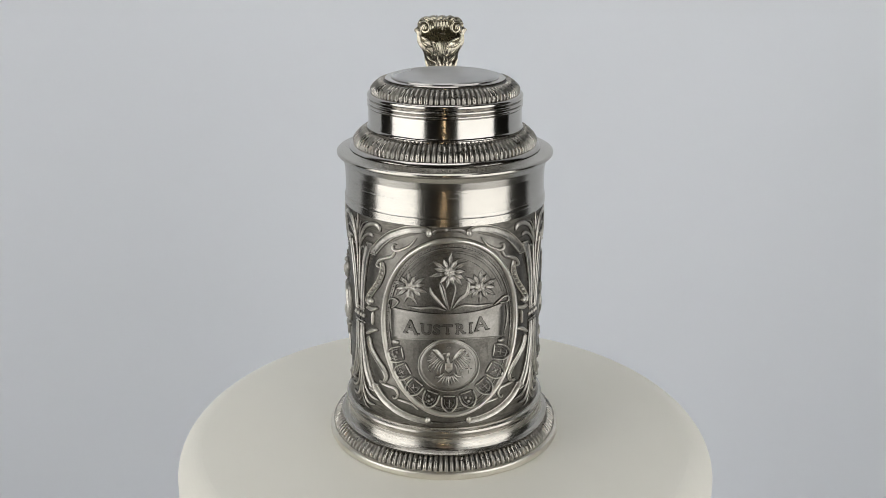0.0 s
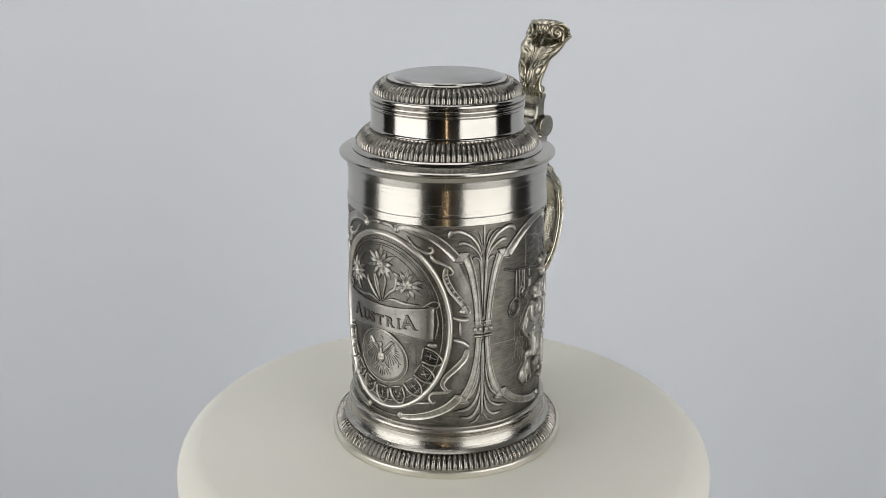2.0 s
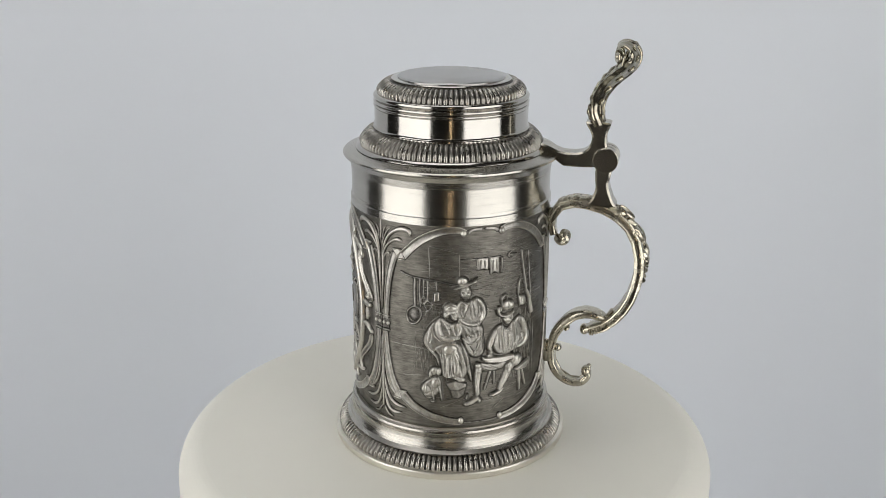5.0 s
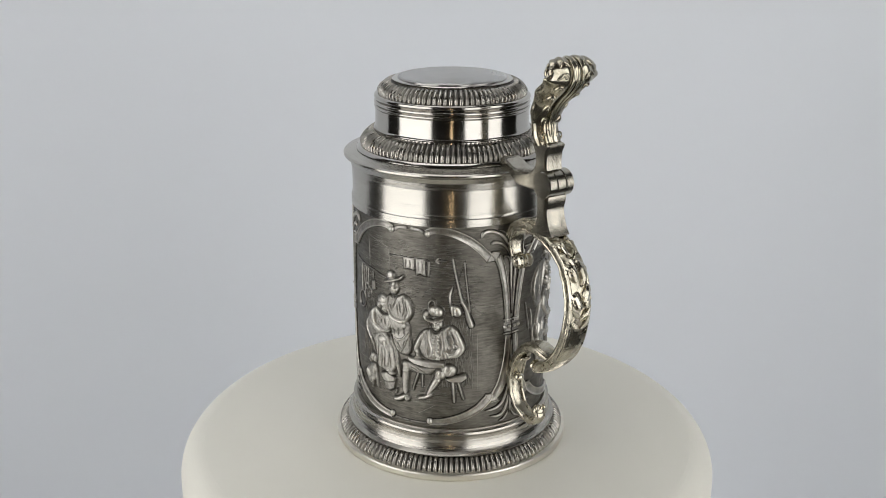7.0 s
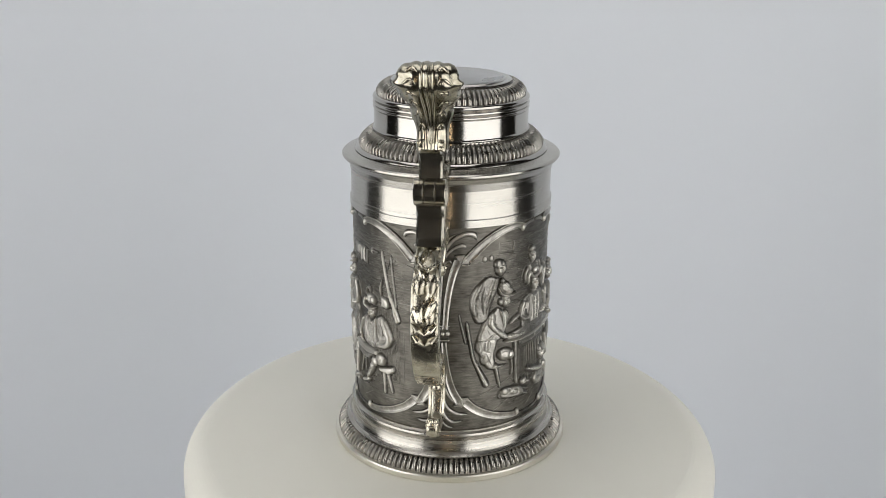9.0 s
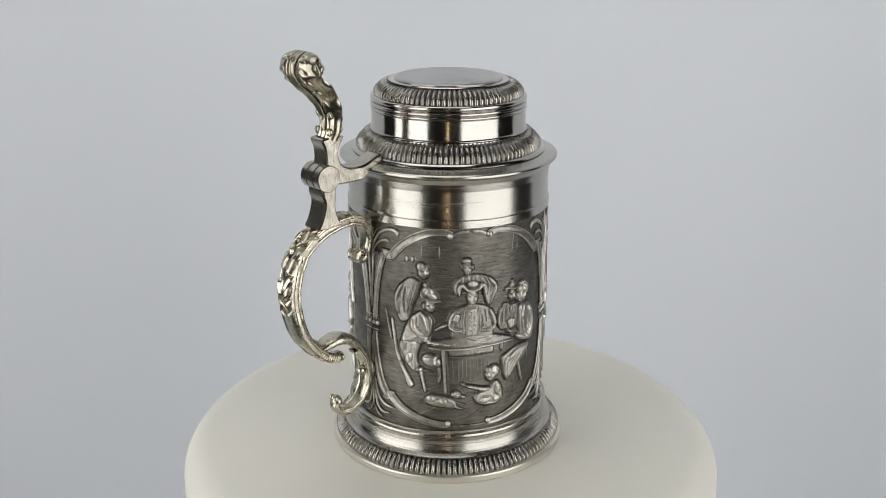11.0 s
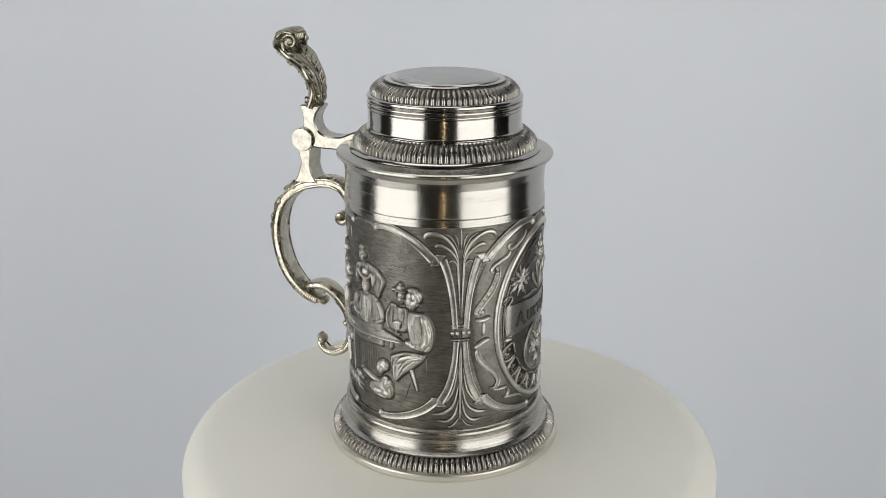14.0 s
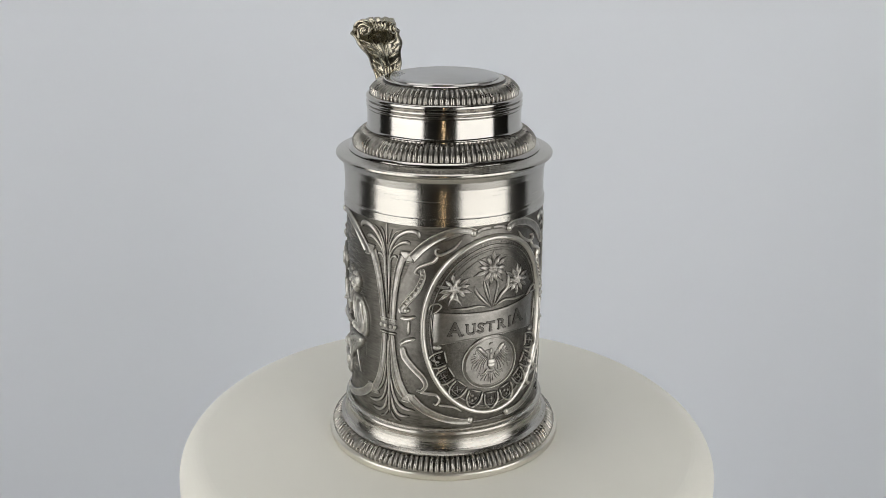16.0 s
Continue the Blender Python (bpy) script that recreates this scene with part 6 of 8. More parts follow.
def build_table_scene():
    s = Mould()
    s.dome(-18.74, 89.77, 2.78, 3.60, 1.70)
    s.dome(-17.78, 89.64, 0.70, 1.29, 0.65, base=1)
    s.dome(-19.05, 90.22, 0.83, 0.50, -0.60, base=1)
    s.dome(-16.51, 90.62, 0.80, 0.50, -0.60, base=1)
    s.bar([(-19.66, 90.77), (-17.77, 90.90), (-15.92, 91.35)], 0.66, 0.40, base=1)
    s.bar([(-18.78, 87.89), (-16.83, 88.20)], 0.51, -0.50, base=1)
    s.dome(-19.77, 88.66, 0.76, 0.79, 0.32, base=1)
    s.dome(-16.61, 89.17, 0.73, 0.79, 0.32, base=1)
    s.dome(-19.99, 91.72, 2.04, 2.15, 1.75)
    s.bar([(-21.59, 89.03), (-20.83, 87.24)], 0.75, 0.30, base=1)
    s.slab([(-24.05, 87.09), (-21.10, 86.22), (-19.30, 85.58), (-20.40, 80.29), (-23.18, 73.58), (-24.38, 68.35), (-28.55, 66.78), (-30.72, 69.70), (-31.57, 75.21), (-30.76, 80.63), (-27.54, 84.86)], 1.05, edge=1.2)
    s.bar([(-27.57, 83.88), (-30.16, 78.81), (-30.60, 74.23), (-29.73, 70.48)], [2.24, 2.81, 2.52, 1.68], 1.45, tip=0.10)
    s.bar([(-21.11, 85.50), (-22.52, 80.60), (-24.56, 74.26)], 0.66, 0.50, base=1)
    s.bar([(-22.44, 85.48), (-23.60, 81.35), (-25.39, 75.55)], 0.67, 0.50, base=1)
    s.bar([(-26.11, 82.75), (-27.10, 77.61), (-26.65, 70.78)], 0.43, -0.45, base=1)
    s.bar([(-28.88, 79.63), (-30.24, 75.82)], 0.45, -0.45, base=1)
    s.bar([(-23.65, 78.40), (-25.47, 71.07)], 0.43, -0.45, base=1)
    s.dome(-25.39, 75.55, 1.42, 3.95, 0.30, rot=-12, base=1)
    s.dome(-22.20, 83.59, 0.35, 0.32, 0.35, base=1)
    s.dome(-22.78, 81.28, 0.35, 0.32, 0.35, base=1)
    s.dome(-23.36, 78.96, 0.35, 0.32, 0.35, base=1)
    s.dome(-23.96, 76.62, 0.36, 0.32, 0.35, base=1)
    s.done("standing_figure", PANEL["C"], RAISED, stein, "plain rounded figure standing behind the table")
    s = Mould()
    s.dome(-16.16, 75.41, 2.35, 3.18, 2.00)
    s.dome(-15.40, 75.28, 0.60, 1.14, 0.65, base=1)
    s.dome(-16.48, 75.81, 0.70, 0.44, -0.60, base=1)
    s.dome(-14.32, 76.13, 0.68, 0.44, -0.60, base=1)
    s.bar([(-16.99, 76.29), (-15.39, 76.39), (-13.82, 76.78)], 0.57, 0.40, base=1)
    s.bar([(-16.24, 73.74), (-14.59, 74.00)], 0.44, -0.50, base=1)
    s.dome(-17.06, 74.44, 0.64, 0.70, 0.32, base=1)
    s.dome(-14.38, 74.85, 0.62, 0.70, 0.32, base=1)
    s.dome(-16.84, 81.39, 3.07, 2.42, 2.15, rot=-28)
    s.dome(-18.05, 84.35, 1.00, 1.21, 1.90)
    s.dome(-15.38, 79.92, 3.14, 1.70, 2.10, rot=-30)
    s.bar([(-20.12, 81.80), (-18.87, 79.11), (-16.38, 77.82), (-13.48, 77.51), (-10.89, 78.07)], [0.73, 0.98, 1.07, 0.98, 0.63], 2.50, tip=0.10)
    s.bar([(-19.34, 82.67), (-17.85, 80.26), (-14.43, 78.60)], 0.39, -0.50, base=1)
    s.bar([(-17.31, 83.74), (-15.85, 82.28)], 0.39, -0.50, base=1)
    s.dome(-17.58, 81.52, 0.74, 0.97, -0.35, base=1)
    s.dome(-15.38, 80.65, 0.72, 0.61, 0.40, base=1)
    s.dome(-18.66, 75.23, 1.01, 1.72, 1.90)
    s.bar([(-18.14, 77.04), (-17.92, 74.14)], 0.32, -0.40, base=1)
    s.bar([(-18.90, 76.90), (-18.68, 73.51)], 0.32, -0.40, base=1)
    s.slab([(-19.98, 73.01), (-17.94, 71.67), (-15.96, 71.02), (-14.51, 68.78), (-15.53, 63.91), (-17.57, 59.80), (-21.25, 57.53), (-25.74, 56.93), (-28.74, 58.39), (-28.03, 62.39), (-25.83, 67.49), (-22.66, 71.47)], 1.45, edge=1.2)
    s.bar([(-19.72, 72.57), (-18.23, 69.15), (-17.02, 63.65)], [1.0, 1.15, 0.75], 2.10, tip=0.20)
    s.bar([(-16.94, 71.85), (-15.48, 69.62), (-15.02, 66.48)], [0.74, 0.83, 0.49], 1.90, tip=0.20)
    s.bar([(-22.68, 70.72), (-23.01, 66.67), (-21.42, 64.02), (-18.32, 61.16), (-15.57, 59.15)], [2.84, 3.35, 3.09, 2.84, 2.32], 2.30, tip=0.08)
    s.bar([(-15.57, 59.41), (-12.18, 59.42), (-8.89, 58.82)], [2.19, 1.95, 1.7], 2.25, tip=0.10)
    s.bar([(-14.33, 60.61), (-13.87, 57.93)], 0.54, 0.40, base=1)
    s.bar([(-12.89, 60.58), (-12.66, 58.10)], 0.54, 0.40, base=1)
    s.dome(-8.42, 58.86, 0.83, 0.85, 2.30)
    s.bar([(-7.97, 59.00), (-3.93, 60.11)], [0.52, 0.36], 2.15, tip=0.30)
    s.bar([(-7.96, 58.94), (-3.86, 59.51)], [0.52, 0.36], 2.15, tip=0.30)
    s.bar([(-7.96, 58.88), (-3.86, 58.90)], [0.52, 0.36], 2.15, tip=0.30)
    s.bar([(-7.97, 58.82), (-3.93, 58.29)], [0.52, 0.36], 2.15, tip=0.30)
    s.bar([(-24.08, 69.41), (-24.42, 66.34), (-22.79, 63.72)], 0.4, -0.50, base=1)
    s.bar([(-21.61, 69.96), (-21.66, 66.47), (-19.84, 63.61)], 0.39, -0.50, base=1)
    s.bar([(-20.38, 62.75), (-18.05, 62.71)], 0.38, -0.50, base=1)
    s.bar([(-18.84, 60.56), (-17.05, 61.40)], 0.37, -0.50, base=1)
    s.bar([(-21.93, 65.91), (-20.34, 65.75)], 0.38, -0.50, base=1)
    s.bar([(-17.07, 59.39), (-15.56, 60.91)], 0.37, -0.50, base=1)
    s.bar([(-14.30, 64.85), (-11.66, 66.46), (-8.85, 67.76)], [1.69, 1.93, 1.69], 1.70, tip=0.15)
    s.bar([(-10.94, 68.03), (-10.25, 65.88)], 0.72, 0.40, base=1)
    s.dome(-7.24, 69.63, 0.82, 0.83, 1.90)
    s.bar([(-7.24, 70.12), (-7.24, 71.59)], [0.52, 0.35], 1.75, tip=0.30)
    s.bar([(-7.09, 70.10), (-6.62, 71.52)], [0.52, 0.35], 1.75, tip=0.30)
    s.bar([(-6.95, 70.03), (-6.07, 71.22)], [0.52, 0.35], 1.75, tip=0.30)
    s.bar([(-6.85, 69.90), (-5.67, 70.72)], [0.52, 0.35], 1.75, tip=0.30)
    s.slab([(-7.24, 69.63), (-5.88, 72.91), (-3.63, 72.06), (-4.53, 68.58)], 2.10, edge=0.4)
    s.bar([(-5.65, 72.19), (-6.11, 69.22)], 0.24, -0.35, base=1)
    s.bar([(-4.75, 72.00), (-5.20, 69.03)], 0.24, -0.35, base=1)
    s.slab([(-28.73, 59.16), (-24.53, 59.78), (-20.16, 59.28), (-20.47, 56.18), (-21.32, 52.44), (-20.85, 47.95), (-23.07, 45.86), (-25.90, 48.71), (-27.62, 52.84), (-29.44, 55.64)], 1.65, edge=1.2)
    s.dome(-15.89, 51.53, 4.22, 3.04, 1.90, rot=-14)
    s.dome(-13.19, 50.71, 1.93, 2.28, 2.00)
    s.dome(-24.67, 51.86, 2.56, 3.83, 1.80, rot=-24)
    s.bar([(-28.09, 59.85), (-24.82, 59.70), (-21.18, 62.07)], 0.7, 0.45, base=1)
    s.bar([(-26.89, 59.16), (-27.59, 54.39)], 1.11, 0.50, base=1)
    s.bar([(-23.98, 59.16), (-24.33, 55.01)], 1.07, 0.50, base=1)
    s.bar([(-25.70, 58.97), (-26.08, 54.81)], 0.41, -0.45, base=1)
    s.bar([(-19.95, 55.54), (-21.34, 50.90), (-19.76, 49.22)], 0.39, -0.45, base=1)
    s.bar([(-18.15, 53.13), (-14.64, 53.27)], 0.37, -0.45, base=1)
    s.bar([(-17.69, 48.89), (-14.19, 48.26)], 0.37, -0.45, base=1)
    s.bar([(-25.22, 53.50), (-23.03, 48.44)], 0.4, -0.45, base=1)
    s.bar([(-12.48, 48.53), (-12.03, 44.52), (-12.53, 41.36)], [1.98, 1.73, 1.48], 1.00, tip=0.10)
    s.done("seated_figure", PANEL["C"], RAISED, stein, "plain rounded figure seated in a peaked hat, leaning over")
    s = Mould()
    s.bar([(-33.14, 67.99), (-31.67, 58.80), (-30.49, 52.50), (-28.37, 46.96)], [1.03, 1.09, 1.15, 1.44], 1.30, tip=0.05)
    s.bar([(-28.67, 47.90), (-26.60, 43.60), (-24.33, 38.79)], [1.39, 1.94, 2.77], 1.50, tip=0.06)
    s.bar([(-36.36, 71.54), (-35.04, 65.38), (-33.43, 58.25)], [0.78, 0.9, 0.9], 1.00, tip=0.05)
    s.bar([(-29.58, 49.69), (-28.02, 48.61)], 0.84, 1.70)
    s.bar([(-27.19, 44.20), (-25.46, 40.55)], 0.39, -0.40, base=1)
    s.done("leaning_rifle", PANEL["C"], RELIEF, stein, "two rifles leaning on the wall in relief")
    s = Mould()
    s.bar([(-20.33, 46.53), (-19.33, 42.13), (-18.08, 36.71)], [1.69, 1.3, 0.94], 1.30, tip=0.05)
    s.dome(-20.86, 46.92, 1.60, 1.28, 1.70)
    s.bar([(-24.20, 46.08), (-20.33, 46.53), (-15.19, 46.56)], [0.52, 1.04, 0.78], 1.20)
    s.done("stool", PANEL["C"], RELIEF, stein, "stool with a splayed leg in relief")
    s = Mould()
    s.dome(-1.00, 91.64, 2.11, 3.08, 1.65)
    s.dome(-1.27, 91.39, 0.54, 1.11, 0.65, base=1)
    s.dome(-2.24, 92.04, 0.63, 0.43, -0.60, base=1)
    s.dome(-0.30, 92.08, 0.63, 0.43, -0.60, base=1)
    s.bar([(-2.70, 92.59), (-1.27, 92.47), (0.15, 92.64)], 0.53, 0.40, base=1)
    s.bar([(-2.01, 90.01), (-0.53, 90.04)], 0.42, -0.50, base=1)
    s.dome(-2.36, 90.81, 0.57, 0.68, 0.32, base=1)
    s.dome(0.04, 90.85, 0.57, 0.68, 0.32, base=1)
    s.bar([(-2.56, 90.22), (-2.30, 88.37)], 0.54, 0.50, base=1)
    s.bar([(-1.70, 90.24), (-1.61, 88.38)], 0.54, 0.50, base=1)
    s.bar([(-0.84, 90.25), (-0.92, 88.40)], 0.54, 0.50, base=1)
    s.bar([(0.02, 90.26), (-0.24, 88.40)], 0.54, 0.50, base=1)
    s.bar([(-2.41, 90.06), (-1.27, 90.46), (-0.13, 90.11)], 0.59, 0.30, base=1)
    s.dome(-1.44, 94.47, 2.30, 1.53, 1.75)
    s.bar([(-3.42, 93.23), (-1.44, 94.00), (0.75, 93.08)], 0.32, -0.40, base=1)
    s.bar([(-2.32, 95.16), (-1.44, 94.00)], 0.32, -0.40, base=1)
    s.dome(-3.42, 92.05, 0.44, 1.18, 1.40)
    s.dome(1.19, 91.65, 0.44, 1.42, 1.40)
    s.slab([(-4.30, 87.49), (-2.09, 88.53), (1.43, 89.04), (6.29, 88.19), (9.46, 85.84), (11.80, 82.02), (10.92, 78.72), (8.90, 74.52), (6.85, 75.15), (5.01, 81.05), (3.65, 84.70), (-3.86, 84.40), (-5.20, 80.00), (-6.54, 81.37), (-6.31, 84.99)], 1.05, edge=1.2)
    s.bar([(7.65, 86.92), (10.40, 83.60), (10.88, 81.63), (9.54, 78.36), (8.66, 75.27)], [2.12, 2.6, 2.36, 1.89, 1.42], 1.50, tip=0.08)
    s.bar([(-4.30, 87.02), (-5.86, 83.82), (-5.64, 80.46)], [1.85, 2.08, 1.39], 1.45, tip=0.10)
    s.bar([(1.65, 88.56), (2.54, 85.93)], 0.55, 0.50, base=1)
    s.bar([(3.63, 88.53), (4.99, 84.66)], 0.55, 0.50, base=1)
    s.bar([(-2.75, 88.03), (-2.75, 84.68)], 0.55, 0.50, base=1)
    s.bar([(5.18, 87.76), (7.22, 84.31), (6.82, 79.03)], 0.35, -0.45, base=1)
    s.bar([(9.03, 84.19), (8.38, 80.38)], 0.35, -0.45, base=1)
    s.bar([(10.40, 83.60), (9.52, 80.78)], 0.35, -0.45, base=1)
    s.bar([(-4.75, 85.80), (-4.97, 82.43)], 0.35, -0.45, base=1)
    s.bar([(0.11, 87.85), (0.56, 85.46)], 0.34, -0.45, base=1)
    s.done("standing_figure", PANEL["C"], RAISED, stein, "plain rounded figure standing with arms akimbo")
    s = Mould()
    s.dome(1.03, 79.20, 2.46, 3.62, 2.10)
    s.dome(0.92, 78.91, 0.63, 1.31, 0.65, base=1)
    s.dome(-0.21, 79.71, 0.73, 0.51, -0.60, base=1)
    s.dome(2.05, 79.71, 0.73, 0.51, -0.60, base=1)
    s.bar([(-0.74, 80.35), (0.92, 80.18), (2.58, 80.35)], 0.62, 0.40, base=1)
    s.bar([(0.06, 77.31), (1.79, 77.31)], 0.49, -0.50, base=1)
    s.dome(-0.43, 78.25, 0.66, 0.80, 0.32, base=1)
    s.dome(2.36, 78.25, 0.67, 0.80, 0.32, base=1)
    s.bar([(-0.57, 77.56), (-0.26, 75.38)], 0.63, 0.50, base=1)
    s.bar([(0.43, 77.57), (0.54, 75.39)], 0.63, 0.50, base=1)
    s.bar([(1.43, 77.57), (1.34, 75.38)], 0.63, 0.50, base=1)
    s.bar([(2.42, 77.56), (2.14, 75.38)], 0.63, 0.50, base=1)
    s.bar([(-0.40, 77.38), (0.93, 77.83), (2.26, 77.38)], 0.69, 0.30, base=1)
    s.bar([(-4.30, 79.56), (-4.52, 82.93), (-3.19, 84.43), (-1.42, 82.56), (1.24, 82.10), (3.67, 82.78), (5.21, 84.41), (6.34, 82.44), (5.92, 79.32)], [1.61, 2.3, 2.3, 1.61, 1.38, 1.61, 2.3, 2.3, 1.61], 2.20, tip=0.06)
    s.dome(1.22, 84.74, 2.65, 1.92, 2.20)
    s.bar([(-2.97, 82.99), (-2.97, 79.62)], 0.37, -0.50, base=1)
    s.bar([(5.00, 82.98), (5.02, 79.60)], 0.37, -0.50, base=1)
    s.bar([(-0.76, 83.53), (3.22, 83.52)], 0.37, -0.50, base=1)
    s.bar([(1.22, 85.94), (1.45, 84.26)], 0.37, -0.50, base=1)
    s.bar([(-1.64, 82.07), (1.24, 81.38), (4.11, 82.29)], 0.46, 0.40, base=1)
    s.slab([(-7.01, 73.32), (-4.30, 74.95), (-1.40, 76.03), (3.71, 76.01), (8.22, 74.33), (9.86, 70.52), (10.14, 66.06), (10.21, 60.09), (3.81, 60.02), (-2.04, 60.02), (-7.27, 60.22), (-7.48, 67.39)], 1.12, edge=1.2)
    s.slab([(-1.62, 74.57), (3.27, 74.57), (3.75, 68.93), (3.34, 62.02), (-1.82, 62.02), (-2.06, 68.93)], 1.55, edge=0.8)
    s.bar([(-6.33, 72.88), (-7.70, 70.08), (-8.40, 66.82)], [1.89, 2.13, 1.89], 1.85, tip=0.10)
    s.bar([(-8.40, 66.57), (-6.34, 65.01), (-4.30, 64.65)], [1.89, 1.66, 1.42], 1.90, tip=0.10)
    s.bar([(8.23, 73.35), (9.87, 70.03), (10.84, 66.24)], [1.91, 2.38, 2.14], 1.90, tip=0.08)
    s.bar([(10.84, 65.74), (8.54, 64.47), (6.72, 64.10)], [2.15, 1.91, 1.43], 2.00, tip=0.10)
    s.dome(-3.63, 64.68, 0.81, 0.84, 2.10)
    s.bar([(-3.18, 64.76), (-1.40, 65.06)], [0.52, 0.35], 1.95, tip=0.30)
    s.bar([(-3.18, 64.60), (-1.42, 64.28)], [0.52, 0.35], 1.95, tip=0.30)
    s.bar([(-3.23, 64.46), (-1.66, 63.55)], [0.52, 0.35], 1.95, tip=0.30)
    s.bar([(-3.32, 64.33), (-2.09, 62.93)], [0.52, 0.35], 1.95, tip=0.30)
    s.dome(6.04, 64.39, 0.82, 0.84, 2.10)
    s.bar([(5.69, 64.10), (4.12, 62.76)], [0.52, 0.35], 1.95, tip=0.30)
    s.bar([(5.62, 64.22), (3.76, 63.42)], [0.52, 0.35], 1.95, tip=0.30)
    s.bar([(5.59, 64.35), (3.58, 64.16)], [0.52, 0.35], 1.95, tip=0.30)
    s.bar([(5.59, 64.49), (3.58, 64.92)], [0.52, 0.35], 1.95, tip=0.30)
    s.bar([(8.76, 66.18), (9.71, 63.62)], 0.62, 0.45, base=1)
    s.bar([(7.62, 65.78), (8.33, 63.25)], 0.62, 0.45, base=1)
    s.bar([(-1.85, 75.05), (-2.51, 68.91), (-2.05, 62.26)], 0.52, 0.45, base=1)
    s.bar([(3.71, 75.04), (4.43, 68.90), (4.02, 62.25)], 0.52, 0.45, base=1)
    s.bar([(0.83, 73.86), (1.09, 62.55)], 0.52, 0.45, base=1)
    s.dome(0.16, 73.13, 0.29, 0.32, 0.40, base=1)
    s.dome(1.94, 73.13, 0.29, 0.32, 0.40, base=1)
    s.dome(0.17, 71.17, 0.29, 0.32, 0.40, base=1)
    s.dome(1.95, 71.17, 0.29, 0.32, 0.40, base=1)
    s.dome(0.17, 69.21, 0.29, 0.32, 0.40, base=1)
    s.dome(1.96, 69.21, 0.29, 0.32, 0.40, base=1)
    s.dome(0.18, 67.25, 0.29, 0.32, 0.40, base=1)
    s.dome(1.97, 67.24, 0.29, 0.32, 0.40, base=1)
    s.dome(0.19, 65.27, 0.29, 0.32, 0.40, base=1)
    s.dome(1.98, 65.27, 0.29, 0.32, 0.40, base=1)
    s.dome(0.19, 63.29, 0.29, 0.32, 0.40, base=1)
    s.dome(1.99, 63.29, 0.29, 0.32, 0.40, base=1)
    s.bar([(-0.95, 73.85), (-1.15, 62.53)], 0.35, -0.45, base=1)
    s.bar([(2.83, 73.84), (3.12, 62.52)], 0.35, -0.45, base=1)
    s.bar([(-3.85, 73.27), (-4.30, 66.38)], 0.35, -0.45, base=1)
    s.bar([(5.96, 73.73), (6.92, 67.55)], 0.35, -0.45, base=1)
    s.bar([(7.78, 72.65), (8.74, 68.16)], 0.36, -0.45, base=1)
    s.bar([(-5.88, 72.18), (-6.34, 68.22)], 0.35, -0.45, base=1)
    s.bar([(5.08, 71.33), (5.35, 65.41)], 0.35, -0.45, base=1)
    s.bar([(-2.96, 71.35), (-3.18, 66.92)], 0.35, -0.45, base=1)
    s.done("seated_figure", PANEL["C"], RAISED, stein, "plain rounded figure seated in a wide-brimmed hat")
    s = Mould()
    s.dome(19.37, 77.11, 2.27, 2.93, 1.40)
    s.dome(19.47, 76.85, 0.58, 1.06, 0.65, base=1)
    s.dome(18.42, 77.67, 0.67, 0.41, -0.60, base=1)
    s.dome(20.50, 77.32, 0.69, 0.41, -0.60, base=1)
    s.bar([(17.93, 78.28), (19.45, 77.88), (20.99, 77.76)], 0.54, 0.40, base=1)
    s.bar([(18.70, 75.69), (20.30, 75.41)], 0.42, -0.50, base=1)
    s.dome(18.17, 76.54, 0.60, 0.65, 0.32, base=1)
    s.dome(20.74, 76.10, 0.63, 0.65, 0.32, base=1)
    s.dome(19.28, 81.51, 2.29, 1.70, 1.50)
    s.dome(19.24, 83.21, 1.02, 0.85, 1.40)
    s.bar([(15.38, 79.42), (16.57, 80.71), (19.57, 79.76), (21.88, 80.32)], [0.75, 1.25, 1.1, 0.75], 1.75, tip=0.10)
    s.bar([(17.04, 81.62), (19.55, 80.73), (21.60, 81.35)], 0.32, -0.40, base=1)
    s.slab([(14.03, 73.99), (16.67, 74.60), (19.19, 73.21), (22.31, 73.12), (23.49, 68.91), (22.55, 62.87), (18.40, 61.94), (13.47, 63.20), (12.68, 68.75)], 1.00, edge=1.2)
    s.bar([(14.75, 73.41), (13.14, 69.44), (12.96, 65.75), (14.43, 63.07)], [1.7, 1.94, 1.94, 1.46], 1.40, tip=0.10)
    s.bar([(17.17, 74.04), (18.24, 69.92), (18.87, 63.60)], 0.55, 0.45, base=1)
    s.bar([(20.74, 72.93), (19.78, 69.16)], 0.56, 0.45, base=1)
    s.bar([(16.21, 73.20), (15.85, 65.35)], 0.37, -0.40, base=1)
    s.bar([(14.32, 70.52), (14.40, 65.07)], 0.37, -0.40, base=1)
    s.bar([(21.28, 71.84), (20.87, 66.96)], 0.38, -0.40, base=1)
    s.done("seated_figure", PANEL["C"], RAISED, stein, "plain rounded small figure seated behind, in a hat")
    s = Mould()
    s.dome(24.12, 76.69, 3.49, 4.18, 2.05)
    s.dome(23.01, 76.58, 0.88, 1.50, 0.65, base=1)
    s.dome(21.45, 77.80, 0.99, 0.58, -0.60, base=1)
    s.dome(24.58, 77.18, 1.05, 0.58, -0.60, base=1)
    s.bar([(20.72, 78.69), (22.98, 78.05), (25.32, 77.77)], 0.79, 0.40, base=1)
    s.bar([(21.87, 74.97), (24.27, 74.48)], 0.62, -0.50, base=1)
    s.dome(21.56, 76.12, 0.90, 0.92, 0.32, base=1)
    s.dome(25.47, 75.31, 0.97, 0.92, 0.32, base=1)
    s.bar([(21.01, 75.43), (21.47, 72.83)], 0.78, 0.50, base=1)
